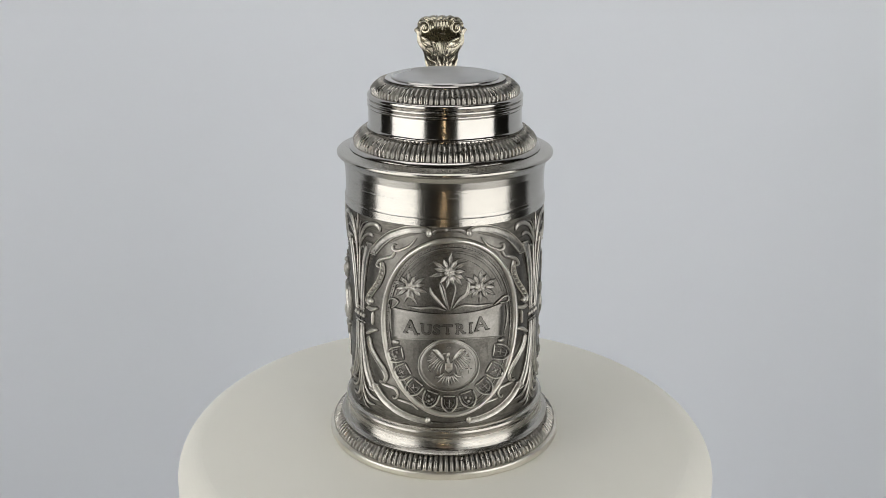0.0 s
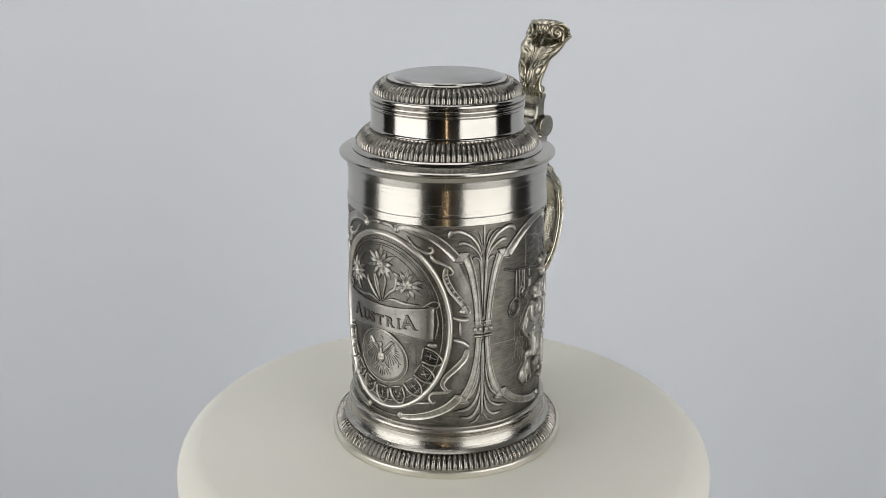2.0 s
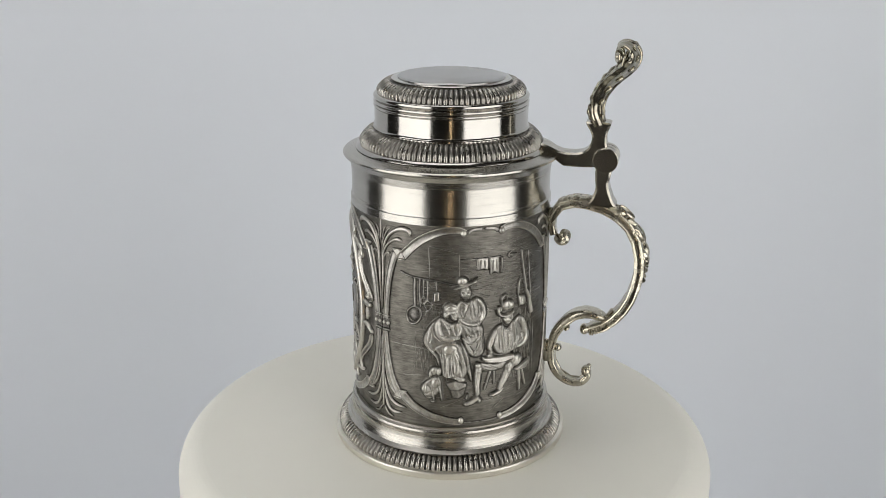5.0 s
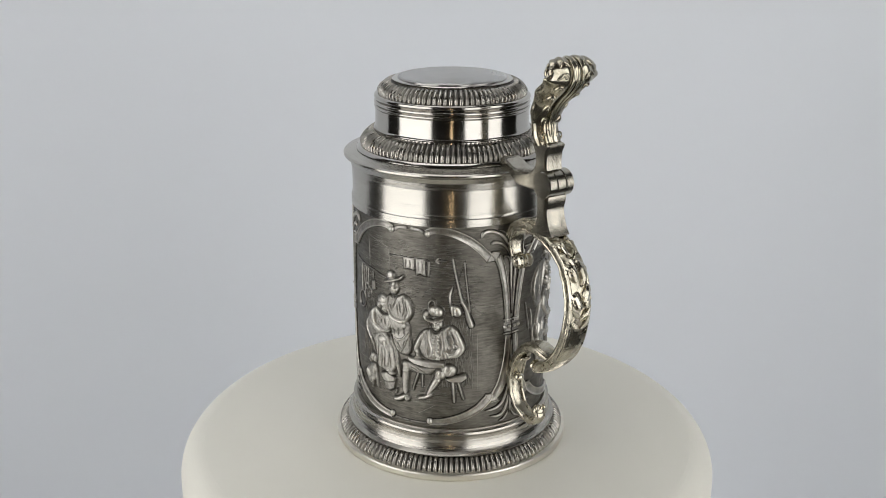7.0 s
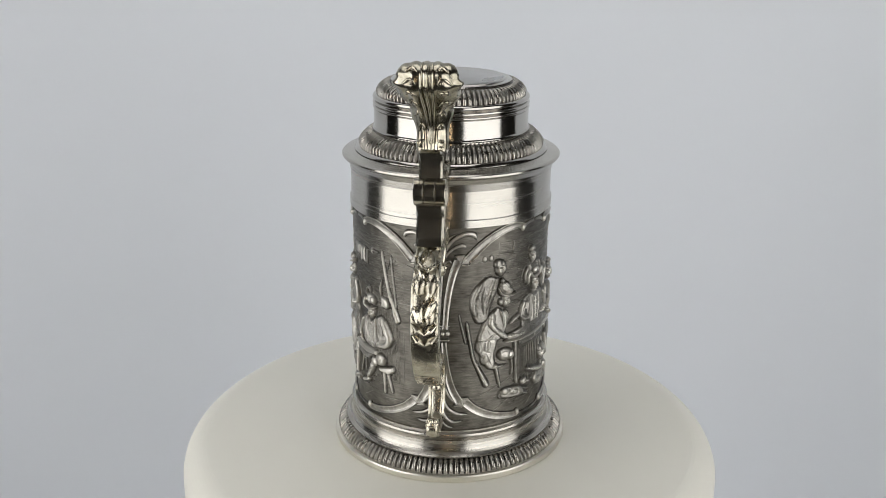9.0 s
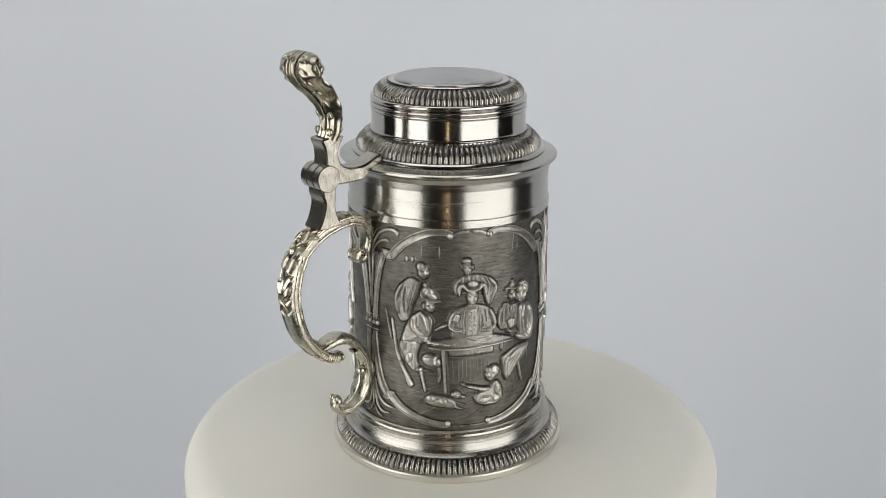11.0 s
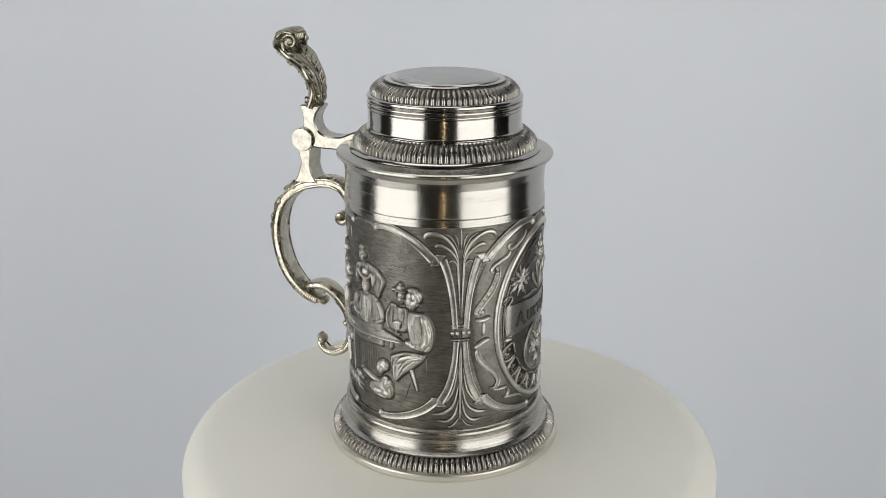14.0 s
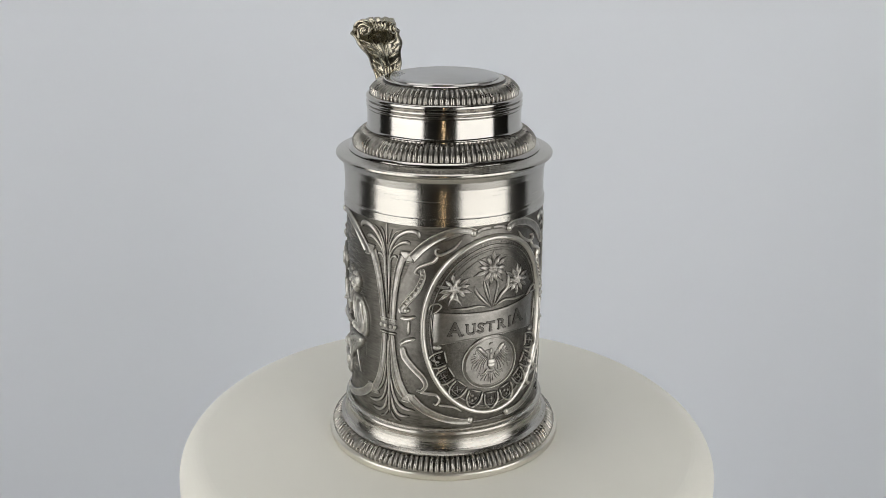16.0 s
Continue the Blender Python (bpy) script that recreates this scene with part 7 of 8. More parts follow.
    s.bar([(22.36, 75.17), (22.56, 72.61)], 0.79, 0.50, base=1)
    s.bar([(23.75, 74.88), (23.67, 72.38)], 0.8, 0.50, base=1)
    s.bar([(25.17, 74.58), (24.80, 72.13)], 0.81, 0.50, base=1)
    s.bar([(21.24, 75.17), (23.04, 75.32), (24.93, 74.42)], 0.88, 0.30, base=1)
    s.dome(26.32, 78.42, 2.61, 3.19, 2.10, rot=-10)
    s.dome(24.55, 81.25, 2.51, 1.22, 2.10)
    s.bar([(24.54, 81.74), (26.85, 80.27), (28.14, 76.52)], 0.4, -0.45, base=1)
    s.bar([(23.74, 80.93), (26.01, 79.23), (26.69, 75.63)], 0.4, -0.45, base=1)
    s.bar([(25.57, 74.65), (27.28, 75.49), (28.24, 73.28)], 0.4, -0.45, base=1)
    s.dome(25.81, 76.32, 0.63, 0.98, 0.40, base=1)
    s.slab([(22.88, 72.02), (26.22, 71.77), (29.52, 71.46), (32.58, 67.11), (33.49, 61.27), (32.34, 55.49), (29.13, 54.39), (24.34, 57.17), (22.58, 61.61), (21.66, 66.81)], 1.60, edge=1.2)
    s.bar([(28.65, 69.69), (30.37, 64.71), (30.54, 59.60), (28.75, 56.80)], [3.14, 4.0, 3.71, 2.85], 2.40, tip=0.08)
    s.bar([(29.38, 56.37), (25.19, 56.97), (21.57, 58.81)], [3.23, 2.96, 2.16], 2.40, tip=0.10)
    s.bar([(23.98, 71.29), (22.98, 67.53), (23.72, 59.85)], 0.68, 0.50, base=1)
    s.bar([(25.95, 71.34), (25.18, 68.03), (24.70, 64.90)], 0.69, 0.50, base=1)
    s.bar([(22.35, 59.90), (22.97, 56.73)], 0.63, 0.40, base=1)
    s.bar([(23.73, 59.34), (24.37, 56.15)], 0.64, 0.40, base=1)
    s.dome(18.40, 61.44, 0.92, 0.85, 2.30)
    s.bar([(17.93, 61.35), (16.30, 61.03)], [0.55, 0.37], 2.15, tip=0.30)
    s.bar([(17.90, 61.53), (16.15, 61.82)], [0.55, 0.37], 2.15, tip=0.30)
    s.bar([(17.93, 61.70), (16.27, 62.57)], [0.55, 0.37], 2.15, tip=0.30)
    s.bar([(18.01, 61.83), (16.65, 63.18)], [0.55, 0.37], 2.15, tip=0.30)
    s.slab([(15.83, 66.60), (17.78, 67.77), (20.34, 67.07), (19.64, 63.71), (17.38, 62.62)], 2.20, edge=0.4)
    s.bar([(17.30, 66.86), (18.12, 63.24)], 0.25, -0.40, base=1)
    s.bar([(18.80, 67.10), (18.87, 63.60)], 0.25, -0.40, base=1)
    s.bar([(16.33, 66.03), (17.62, 63.08)], 0.25, -0.40, base=1)
    s.bar([(27.74, 69.92), (28.52, 63.95), (28.04, 59.78)], 0.44, -0.55, base=1)
    s.bar([(30.57, 68.18), (31.75, 62.30)], 0.46, -0.55, base=1)
    s.bar([(29.04, 67.08), (29.54, 61.15)], 0.45, -0.55, base=1)
    s.bar([(26.31, 58.21), (27.57, 55.59)], 0.44, -0.55, base=1)
    s.bar([(24.39, 66.22), (25.98, 59.56)], 0.43, -0.55, base=1)
    s.bar([(27.02, 64.08), (28.60, 61.66)], 0.45, -0.55, base=1)
    s.slab([(14.13, 50.55), (16.56, 52.19), (21.15, 53.84), (29.78, 53.69), (29.25, 50.77), (26.60, 47.91), (22.97, 44.99), (19.81, 42.36), (17.03, 39.30), (15.24, 42.20), (14.44, 46.43)], 1.60, edge=1.2)
    s.bar([(28.28, 52.07), (21.74, 51.17), (16.62, 48.62)], [3.15, 4.2, 3.68], 2.00, tip=0.08)
    s.bar([(17.11, 49.55), (16.18, 45.12), (16.76, 40.39)], [3.04, 2.53, 1.52], 1.90, tip=0.10)
    s.bar([(26.78, 51.97), (21.24, 49.75), (18.21, 44.75)], 0.45, -0.55, base=1)
    s.bar([(25.08, 50.37), (20.77, 46.78), (17.76, 41.23)], 0.44, -0.55, base=1)
    s.bar([(21.71, 52.70), (17.10, 50.07)], 0.43, -0.55, base=1)
    s.bar([(23.88, 53.22), (19.11, 51.21), (16.65, 47.09)], 0.44, -0.55, base=1)
    s.bar([(15.62, 49.05), (15.47, 43.19)], 0.43, -0.55, base=1)
    s.done("seated_figure", PANEL["C"], RAISED, stein, "plain rounded bareheaded figure seated with cards")
    s = Mould()
    s.bar([(23.50, 46.14), (24.73, 41.96), (26.33, 36.30)], [1.91, 1.36, 0.93], 1.20, tip=0.05)
    s.bar([(24.15, 42.37), (22.08, 36.13), (20.30, 30.80)], 0.37, 0.35)
    s.done("stool", PANEL["C"], RELIEF, stein, "stool leg in relief")
    s = Mould(0.02)
    s.slab([(-16.58, 57.72), (-12.41, 60.64), (-6.58, 62.02), (2.44, 62.79), (11.59, 61.69), (18.44, 59.43), (20.80, 57.71), (12.83, 57.79), (5.87, 57.43), (-0.91, 57.06), (-7.74, 56.93), (-12.43, 57.13)], 1.25, edge=0.6)
    s.slab([(-8.89, 56.56), (0.22, 56.57), (10.71, 56.79), (10.75, 53.51), (0.23, 53.31), (-8.44, 53.34)], 0.90, edge=0.5)
    s.bar([(-10.77, 56.60), (-10.34, 48.32), (-9.68, 36.60)], [2.45, 2.08, 1.71], 1.35, tip=0.02)
    s.bar([(-10.54, 55.88), (-9.67, 37.64)], 0.35, -0.50, base=1)
    s.bar([(14.76, 57.02), (14.57, 53.52)], 1.99, 1.20)
    s.bar([(-8.44, 54.60), (10.51, 54.55)], 0.39, 0.30, base=1)
    s.dome(2.48, 55.30, 0.59, 0.65, 0.40, base=1)
    s.bar([(-7.29, 51.18), (-6.85, 41.03)], 1.22, 0.35, tip=0.05)
    s.bar([(3.80, 60.52), (7.43, 61.32)], 0.33, -0.40, base=1)
    s.bar([(11.14, 60.74), (13.02, 61.27)], 0.34, -0.40, base=1)
    s.bar([(-0.70, 60.80), (2.46, 59.80)], 0.33, -0.40, base=1)
    s.bar([(6.99, 59.86), (10.43, 61.07)], 0.48, 0.40, base=1)
    s.bar([(3.59, 59.03), (6.54, 58.64)], 0.48, 0.40, base=1)
    s.bar([(11.12, 61.99), (12.79, 60.55), (14.47, 60.57)], 0.49, 0.40, base=1)
    s.done("round_table", PANEL["C"], RAISED, stein, "round card table in relief")
    s = Sheet()
    s.bar([(-17.09, 57.38), (-12.43, 56.88), (-7.27, 56.72), (-0.91, 56.93), (5.87, 57.43), (12.83, 57.67), (21.06, 57.91)], [0.81, 1.19, 1.28, 1.28, 1.28, 1.19, 0.85], 2.00, tip=0.05)
    s.done("table_edge", PANEL["C"], RELIEF, stein, "rubbed edge of the table top")
    s = Mould()
    s.dome(9.21, 44.28, 2.52, 3.70, 2.00)
    s.dome(8.67, 44.04, 0.64, 1.33, 0.65, base=1)
    s.dome(7.52, 44.95, 0.74, 0.52, -0.60, base=1)
    s.dome(9.82, 44.74, 0.75, 0.52, -0.60, base=1)
    s.bar([(6.98, 45.65), (8.66, 45.33), (10.36, 45.35)], 0.64, 0.40, base=1)
    s.bar([(7.81, 42.48), (9.57, 42.31)], 0.5, -0.50, base=1)
    s.dome(7.48, 43.47, 0.67, 0.82, 0.32, base=1)
    s.dome(10.33, 43.20, 0.69, 0.82, 0.32, base=1)
    s.dome(10.85, 45.38, 2.85, 3.06, 2.15)
    s.bar([(8.02, 47.19), (9.88, 47.53)], 0.34, -0.35, base=1)
    s.bar([(11.30, 47.11), (13.01, 44.60)], 0.35, -0.35, base=1)
    s.bar([(12.30, 43.67), (11.84, 41.68)], 0.35, -0.35, base=1)
    s.slab([(10.19, 40.59), (13.06, 40.48), (14.82, 37.11), (15.38, 32.85), (13.45, 30.30), (8.42, 29.89), (3.99, 30.98), (1.90, 34.15), (3.95, 36.68), (7.18, 37.53)], 1.50, edge=1.2)
    s.dome(12.38, 37.22, 2.18, 3.10, 2.10)
    s.bar([(9.28, 37.85), (5.32, 38.17), (1.88, 39.31), (-1.32, 40.32)], [2.18, 2.18, 1.94, 1.45], 2.20, tip=0.08)
    s.dome(-2.24, 40.81, 0.82, 0.87, 2.00)
    s.bar([(-2.69, 40.70), (-3.59, 40.48)], [0.53, 0.36], 1.85, tip=0.30)
    s.bar([(-2.69, 40.88), (-3.59, 41.01)], [0.53, 0.36], 1.85, tip=0.30)
    s.bar([(-2.64, 41.05), (-3.43, 41.52)], [0.53, 0.36], 1.85, tip=0.30)
    s.dome(6.75, 32.90, 3.97, 2.08, 1.90)
    s.dome(11.96, 32.61, 2.66, 2.08, 1.90)
    s.bar([(10.92, 39.73), (12.39, 36.44), (11.94, 33.91)], 0.5, 0.40, base=1)
    s.bar([(13.81, 39.34), (11.91, 36.51)], 0.5, 0.40, base=1)
    s.bar([(3.25, 39.28), (3.95, 37.46)], 0.39, -0.50, base=1)
    s.bar([(0.96, 40.35), (1.65, 38.54)], 0.39, -0.50, base=1)
    s.bar([(5.35, 34.55), (8.62, 33.78)], 0.4, -0.50, base=1)
    s.bar([(10.49, 35.13), (13.40, 33.96)], 0.4, -0.50, base=1)
    s.bar([(7.70, 31.78), (11.98, 31.04)], 0.4, -0.50, base=1)
    s.bar([(6.70, 39.11), (7.65, 36.97)], 0.39, -0.50, base=1)
    s.done("child_figure", PANEL["C"], RAISED, stein, "plain rounded small child figure sitting on the floor")
    s = Mould()
    s.dome(-5.23, 36.27, 2.20, 1.94, 1.90)
    s.dome(-2.69, 35.38, 1.61, 0.93, 1.60, rot=-14)
    s.dome(-6.85, 36.65, 0.93, 1.42, 1.90)
    s.dome(-1.54, 34.90, 0.37, 0.41, 0.40, base=1)
    s.dome(-4.53, 36.83, 0.37, 0.36, -0.50, base=1)
    s.slab([(-18.36, 34.82), (-16.29, 36.30), (-12.81, 35.89), (-8.97, 35.14), (-6.16, 33.86), (-4.77, 31.37), (-6.63, 29.66), (-10.18, 30.30), (-14.33, 30.68), (-17.87, 32.06)], 1.40, edge=1.2)
    s.dome(-15.80, 34.32, 2.26, 1.95, 1.80)
    s.dome(-10.89, 33.07, 3.11, 1.69, 1.70, rot=-16)
    s.bar([(-7.57, 32.17), (-4.77, 30.33), (-1.76, 29.44)], [1.23, 1.13, 0.88], 1.50)
    s.bar([(-6.16, 33.35), (-3.38, 31.98), (-1.31, 31.54)], [1.22, 0.98, 0.73], 1.40)
    s.bar([(-18.10, 34.62), (-18.65, 32.40), (-16.85, 31.23)], 0.63, 1.20)
    s.bar([(-13.79, 35.47), (-13.07, 32.99)], 0.35, -0.45, base=1)
    s.bar([(-11.84, 34.75), (-10.89, 32.29)], 0.35, -0.45, base=1)
    s.bar([(-9.45, 34.56), (-8.75, 32.04)], 0.35, -0.45, base=1)
    s.bar([(-6.15, 38.00), (-6.62, 35.38)], 0.34, -0.45, base=1)
    s.done("dog", PANEL["C"], RAISED, stein, "small lying dog in relief")
    s = Sheet()
    s.bar([(-19.61, 100.81), (-19.43, 95.63)], 0.73, 0.40)
    s.bar([(-12.38, 100.83), (-12.42, 95.17)], 0.94, 0.50)
    s.bar([(-19.37, 100.14), (-12.38, 100.12)], 0.56, 0.40)
    s.bar([(-20.71, 95.65), (-12.18, 95.19)], 0.56, 0.40)
    s.bar([(-30.77, 92.84), (-20.74, 93.50)], 0.5, 0.30)
    s.bar([(-15.76, 92.14), (-9.67, 92.36)], 0.56, 0.40)
    s.bar([(19.57, 103.90), (19.01, 94.77)], 0.98, 0.40)
    s.bar([(21.65, 101.71), (21.79, 95.52)], 0.5, 0.35)
    s.bar([(1.38, 100.13), (17.67, 100.40)], 0.38, 0.30)
    s.bar([(18.22, 97.26), (26.09, 96.64)], 0.42, 0.30)
    s.bar([(12.62, 90.10), (21.93, 89.75)], 0.5, 0.35)
    s.bar([(6.77, 85.06), (27.88, 84.92)], 0.48, 0.35)
    s.bar([(2.28, 94.96), (13.48, 95.00)], 0.35, 0.28)
    s.bar([(12.52, 80.50), (16.57, 80.47)], 0.37, 0.30)
    s.bar([(-11.07, 87.70), (-5.41, 87.68)], 0.35, 0.30)
    s.bar([(-27.40, 34.21), (-12.54, 40.07)], 0.45, 0.30)
    s.bar([(-22.84, 25.00), (-12.35, 31.02)], 0.45, 0.30)
    s.bar([(-21.43, 44.99), (-11.79, 43.53)], 0.37, 0.25)
    s.bar([(-2.45, 23.65), (5.39, 28.82)], 0.44, 0.30)
    s.bar([(29.67, 57.30), (30.42, 44.21)], 0.46, 0.25)
    s.bar([(-4.30, 52.16), (-4.19, 41.23)], 0.44, 0.30)
    s.bar([(-2.71, 52.23), (-2.58, 42.07)], 0.43, 0.30)
    s.bar([(-1.12, 52.28), (-0.99, 42.89)], 0.43, 0.30)
    s.bar([(0.46, 52.30), (0.62, 40.35)], 0.43, 0.30)
    s.bar([(2.04, 52.29), (2.21, 41.10)], 0.43, 0.30)
    s.bar([(3.63, 52.25), (3.81, 41.83)], 0.44, 0.30)
    s.bar([(5.22, 52.19), (5.41, 42.53)], 0.44, 0.30)
    s.bar([(6.82, 52.10), (7.02, 43.19)], 0.44, 0.30)
    s.bar([(8.44, 51.97), (8.67, 40.49)], 0.44, 0.30)
    s.dome(-25.89, 94.18, 1.42, 1.68, 0.60)
    s.dome(-23.11, 94.26, 1.34, 1.67, 0.70)
    s.each("plank_joint", PANEL["C"], GRAIN, stein, "incised line")


def build_graining():
    """Short cut strokes that give the plank walls their grain."""
    for c, regions in (("B", ((-26, 30, 70, 101, 0, 800), (8, 27, 40, 70, 1, 420), (-29, -14, 45, 75, 1, 150), (-24, 18, 30, 40, 0, 60))), ("C", ((-28, 28, 68, 101, 0, 700), (-4, 22, 38, 66, 1, 60), (-26, 20, 28, 40, 0, 60)))):
        s = Sheet()
        for u0, u1, v0, v1, upright, count in regions:
            for k in range(count):
                u, v, le = random.uniform(u0, u1), random.uniform(v0, v1), random.uniform(1.5, 5.0)
                if abs(u) / 29 > 1 - max(0, (abs(v - 63) - 22) / 40):
                    continue
                d = random.uniform(-0.12, 0.12) * le
                s.bar([(u, v), (u + d, v - le)] if upright else [(u, v), (u + le, v + d)], random.uniform(0.16, 0.36), random.uniform(0.16, 0.36))
        tagged(s.done("wood_grain", PANEL[c], GRAIN, stein, "fine cut strokes of wood grain"), kind="stuff")


build_columns()
build_frames()
build_cartouche()
build_medallion()
build_hearth_scene()
build_table_scene()
build_graining()


# ---- the cast handle, hinge and thumb rest ----
HANDLE_AT = 92.0


def place(r, t, z):
    a = radians(HANDLE_AT)
    return (r * math.cos(a) - t * math.sin(a)) / 1000, (r * math.sin(a) + t * math.cos(a)) / 1000, z / 1000


class Cast:
    """Forms in the handle's own millimetres: r out from the axis, t across the handle, z up."""

    def __init__(self):
        self.verts, self.faces = [], []

    def add(self, verts, faces):
        n = len(self.verts)
        self.verts += verts
        self.faces += [tuple(i + n for i in f) for f in faces]

    def sweep(self, path, thick, width, power=2.6, shift=0.0, ripple=0.0, waves=0, per=5, shape=None):
        line = spline(path, per)
        n, m = len(line), 22
        verts, faces = [], []

        def along(vals, s):
            f = s * (len(vals) - 1)
            k = min(int(f), len(vals) - 2)
            return vals[k] + (vals[k + 1] - vals[k]) * (f - k)
        for i, (r, z) in enumerate(line):
            s = i / (n - 1)
            p, q = line[max(0, i - 1)], line[min(n - 1, i + 1)]
            le = math.hypot(q[0] - p[0], q[1] - p[1]) or 1
            nr, nz = -(q[1] - p[1]) / le, (q[0] - p[0]) / le
            th, wd = along(thick, s) / 2, along(width, s) / 2
            if waves:
                wd *= 1 + ripple * math.sin(waves * 2 * math.pi * s)
            for k in range(m):
                a = 2 * math.pi * k / m
                c, d = math.cos(a), math.sin(a)
                x = math.copysign(abs(c) ** (2 / power), c) * th
                y = math.copysign(abs(d) ** (2 / power), d) * wd
                if shape:
                    x += shape(s, y / wd, x / th) * (1 if x > 0 else -1)
                verts.append((r + nr * x, y + shift, z + nz * x))
        for i in range(n - 1):
            for k in range(m):
                a, b = i * m + k, i * m + (k + 1) % m
                faces.append((a, b, b + m, a + m))
        faces.append(tuple(range(m))[::-1])
        faces.append(tuple((n - 1) * m + k for k in range(m)))
        self.add(verts, faces)

    def tube(self, pts, rad, m=8):
        """A round bead along 3D points."""
        pts = [Vector(p) for p in pts]
        n, verts, faces = len(pts), [], []
        for i, p in enumerate(pts):
            d = (pts[min(n - 1, i + 1)] - pts[max(0, i - 1)]).normalized()
            e = d.orthogonal().normalized() if abs(d.y) > 0.95 else d.cross(Vector((0, 1, 0))).normalized()
            g = d.cross(e)
            s = i / (n - 1)
            f = math.sqrt(max(0.03, 1 - abs(2 * s - 1) ** 4))
            rr = (rad[0] + (rad[1] - rad[0]) * s) * f
            for k in range(m):
                a = 2 * math.pi * k / m
                verts.append(tuple(p + e * rr * math.cos(a) + g * rr * math.sin(a)))
        for i in range(n - 1):
            for k in range(m):
                a, b = i * m + k, i * m + (k + 1) % m
                faces.append((a, b, b + m, a + m))
        self.add(verts, faces + [tuple(range(m))[::-1], tuple((n - 1) * m + k for k in range(m))])

    def blob(self, c, ax, ay, az, tilt=0.0, n=12, m=7):
        """An ellipsoid; its long side leans by tilt degrees in the handle's plane."""
        co, si = math.cos(radians(tilt)), math.sin(radians(tilt))
        verts, faces = [], []
        for i in range(m + 1):
            b = math.pi * i / m
            for k in range(n):
                a = 2 * math.pi * k / n
                x, y, z = ax * math.sin(b) * math.cos(a), ay * math.sin(b) * math.sin(a), az * math.cos(b)
                verts.append((c[0] + x * co - z * si, c[1] + y, c[2] + x * si + z * co))
        for i in range(m):
            for k in range(n):
                p, q = i * n + k, i * n + (k + 1) % n
                faces.append((p, q, q + n, p + n))
        self.add(verts, faces)

    def prism(self, pts, width, bevel=0.7, shift=0.0):
        """A plate cut to an outline in the handle's plane, with softened edges."""
        pts = spline(pts, 3, True) if len(pts) < 30 else pts
        n, verts, faces = len(pts), [], []
        for t, f in ((-width / 2, bevel), (-width / 2 + bevel, 0.0), (width / 2 - bevel, 0.0), (width / 2, bevel)):
            for i, (r, z) in enumerate(pts):
                p, q = pts[i - 1], pts[(i + 1) % n]
                le = math.hypot(q[0] - p[0], q[1] - p[1]) or 1
                verts.append((r - (q[1] - p[1]) / le * f, t + shift, z + (q[0] - p[0]) / le * f))
        for j in range(3):
            for i in range(n):
                a, b = j * n + i, j * n + (i + 1) % n
                faces.append((a, b, b + n, a + n))
        self.add(verts, faces + [tuple(range(n))[::-1], tuple(3 * n + i for i in range(n))])

    def done(self, name, mat, parent, label="", angle=40):
        ob = mesh_part(name, [place(*v) for v in self.verts], self.faces, mat, parent, label)
        ob.data.set_sharp_from_angle(angle=radians(angle))
        return ob


LOOP = [(45.0, 95.0), (44.2, 99.0), (44.9, 104), (48, 108.2), (53.9, 110.1), (59.9, 109.7), (67.1, 108), (73.3, 104.9), (78.3, 100.7), (81.7, 94.9), (83.5, 88), (83.7, 81.5),
        (82.6, 75), (80.7, 68.9), (77.8, 63.6), (73.8, 59), (69.5, 55.6), (64.8, 53.6), (60.6, 52.6)]
SCROLL = [(69.5, 57.8), (65.7, 59.5), (60.7, 60.4), (55.7, 59.0), (50.9, 54.9), (47.3, 49.2), (45.6, 42.1), (46.2, 35.4), (49.2, 29.9), (54.4, 26.8), (59.4, 27.0), (62.4, 30.2), (61.8, 33.2)]

LOOP = [(45 + (r - 45) * 0.945, z) for r, z in LOOP]


def at(line, s):
    """Point and outward normal of a run in the handle's plane at share s."""
    f = s * (len(line) - 1)
    i = min(int(f), len(line) - 2)
    p, q = line[i], line[i + 1]
    k = f - i
    d = Vector((q[0] - p[0], q[1] - p[1])).normalized()
    return p[0] + (q[0] - p[0]) * k, p[1] + (q[1] - p[1]) * k, -d.y, d.x, math.degrees(math.atan2(d.y, d.x))


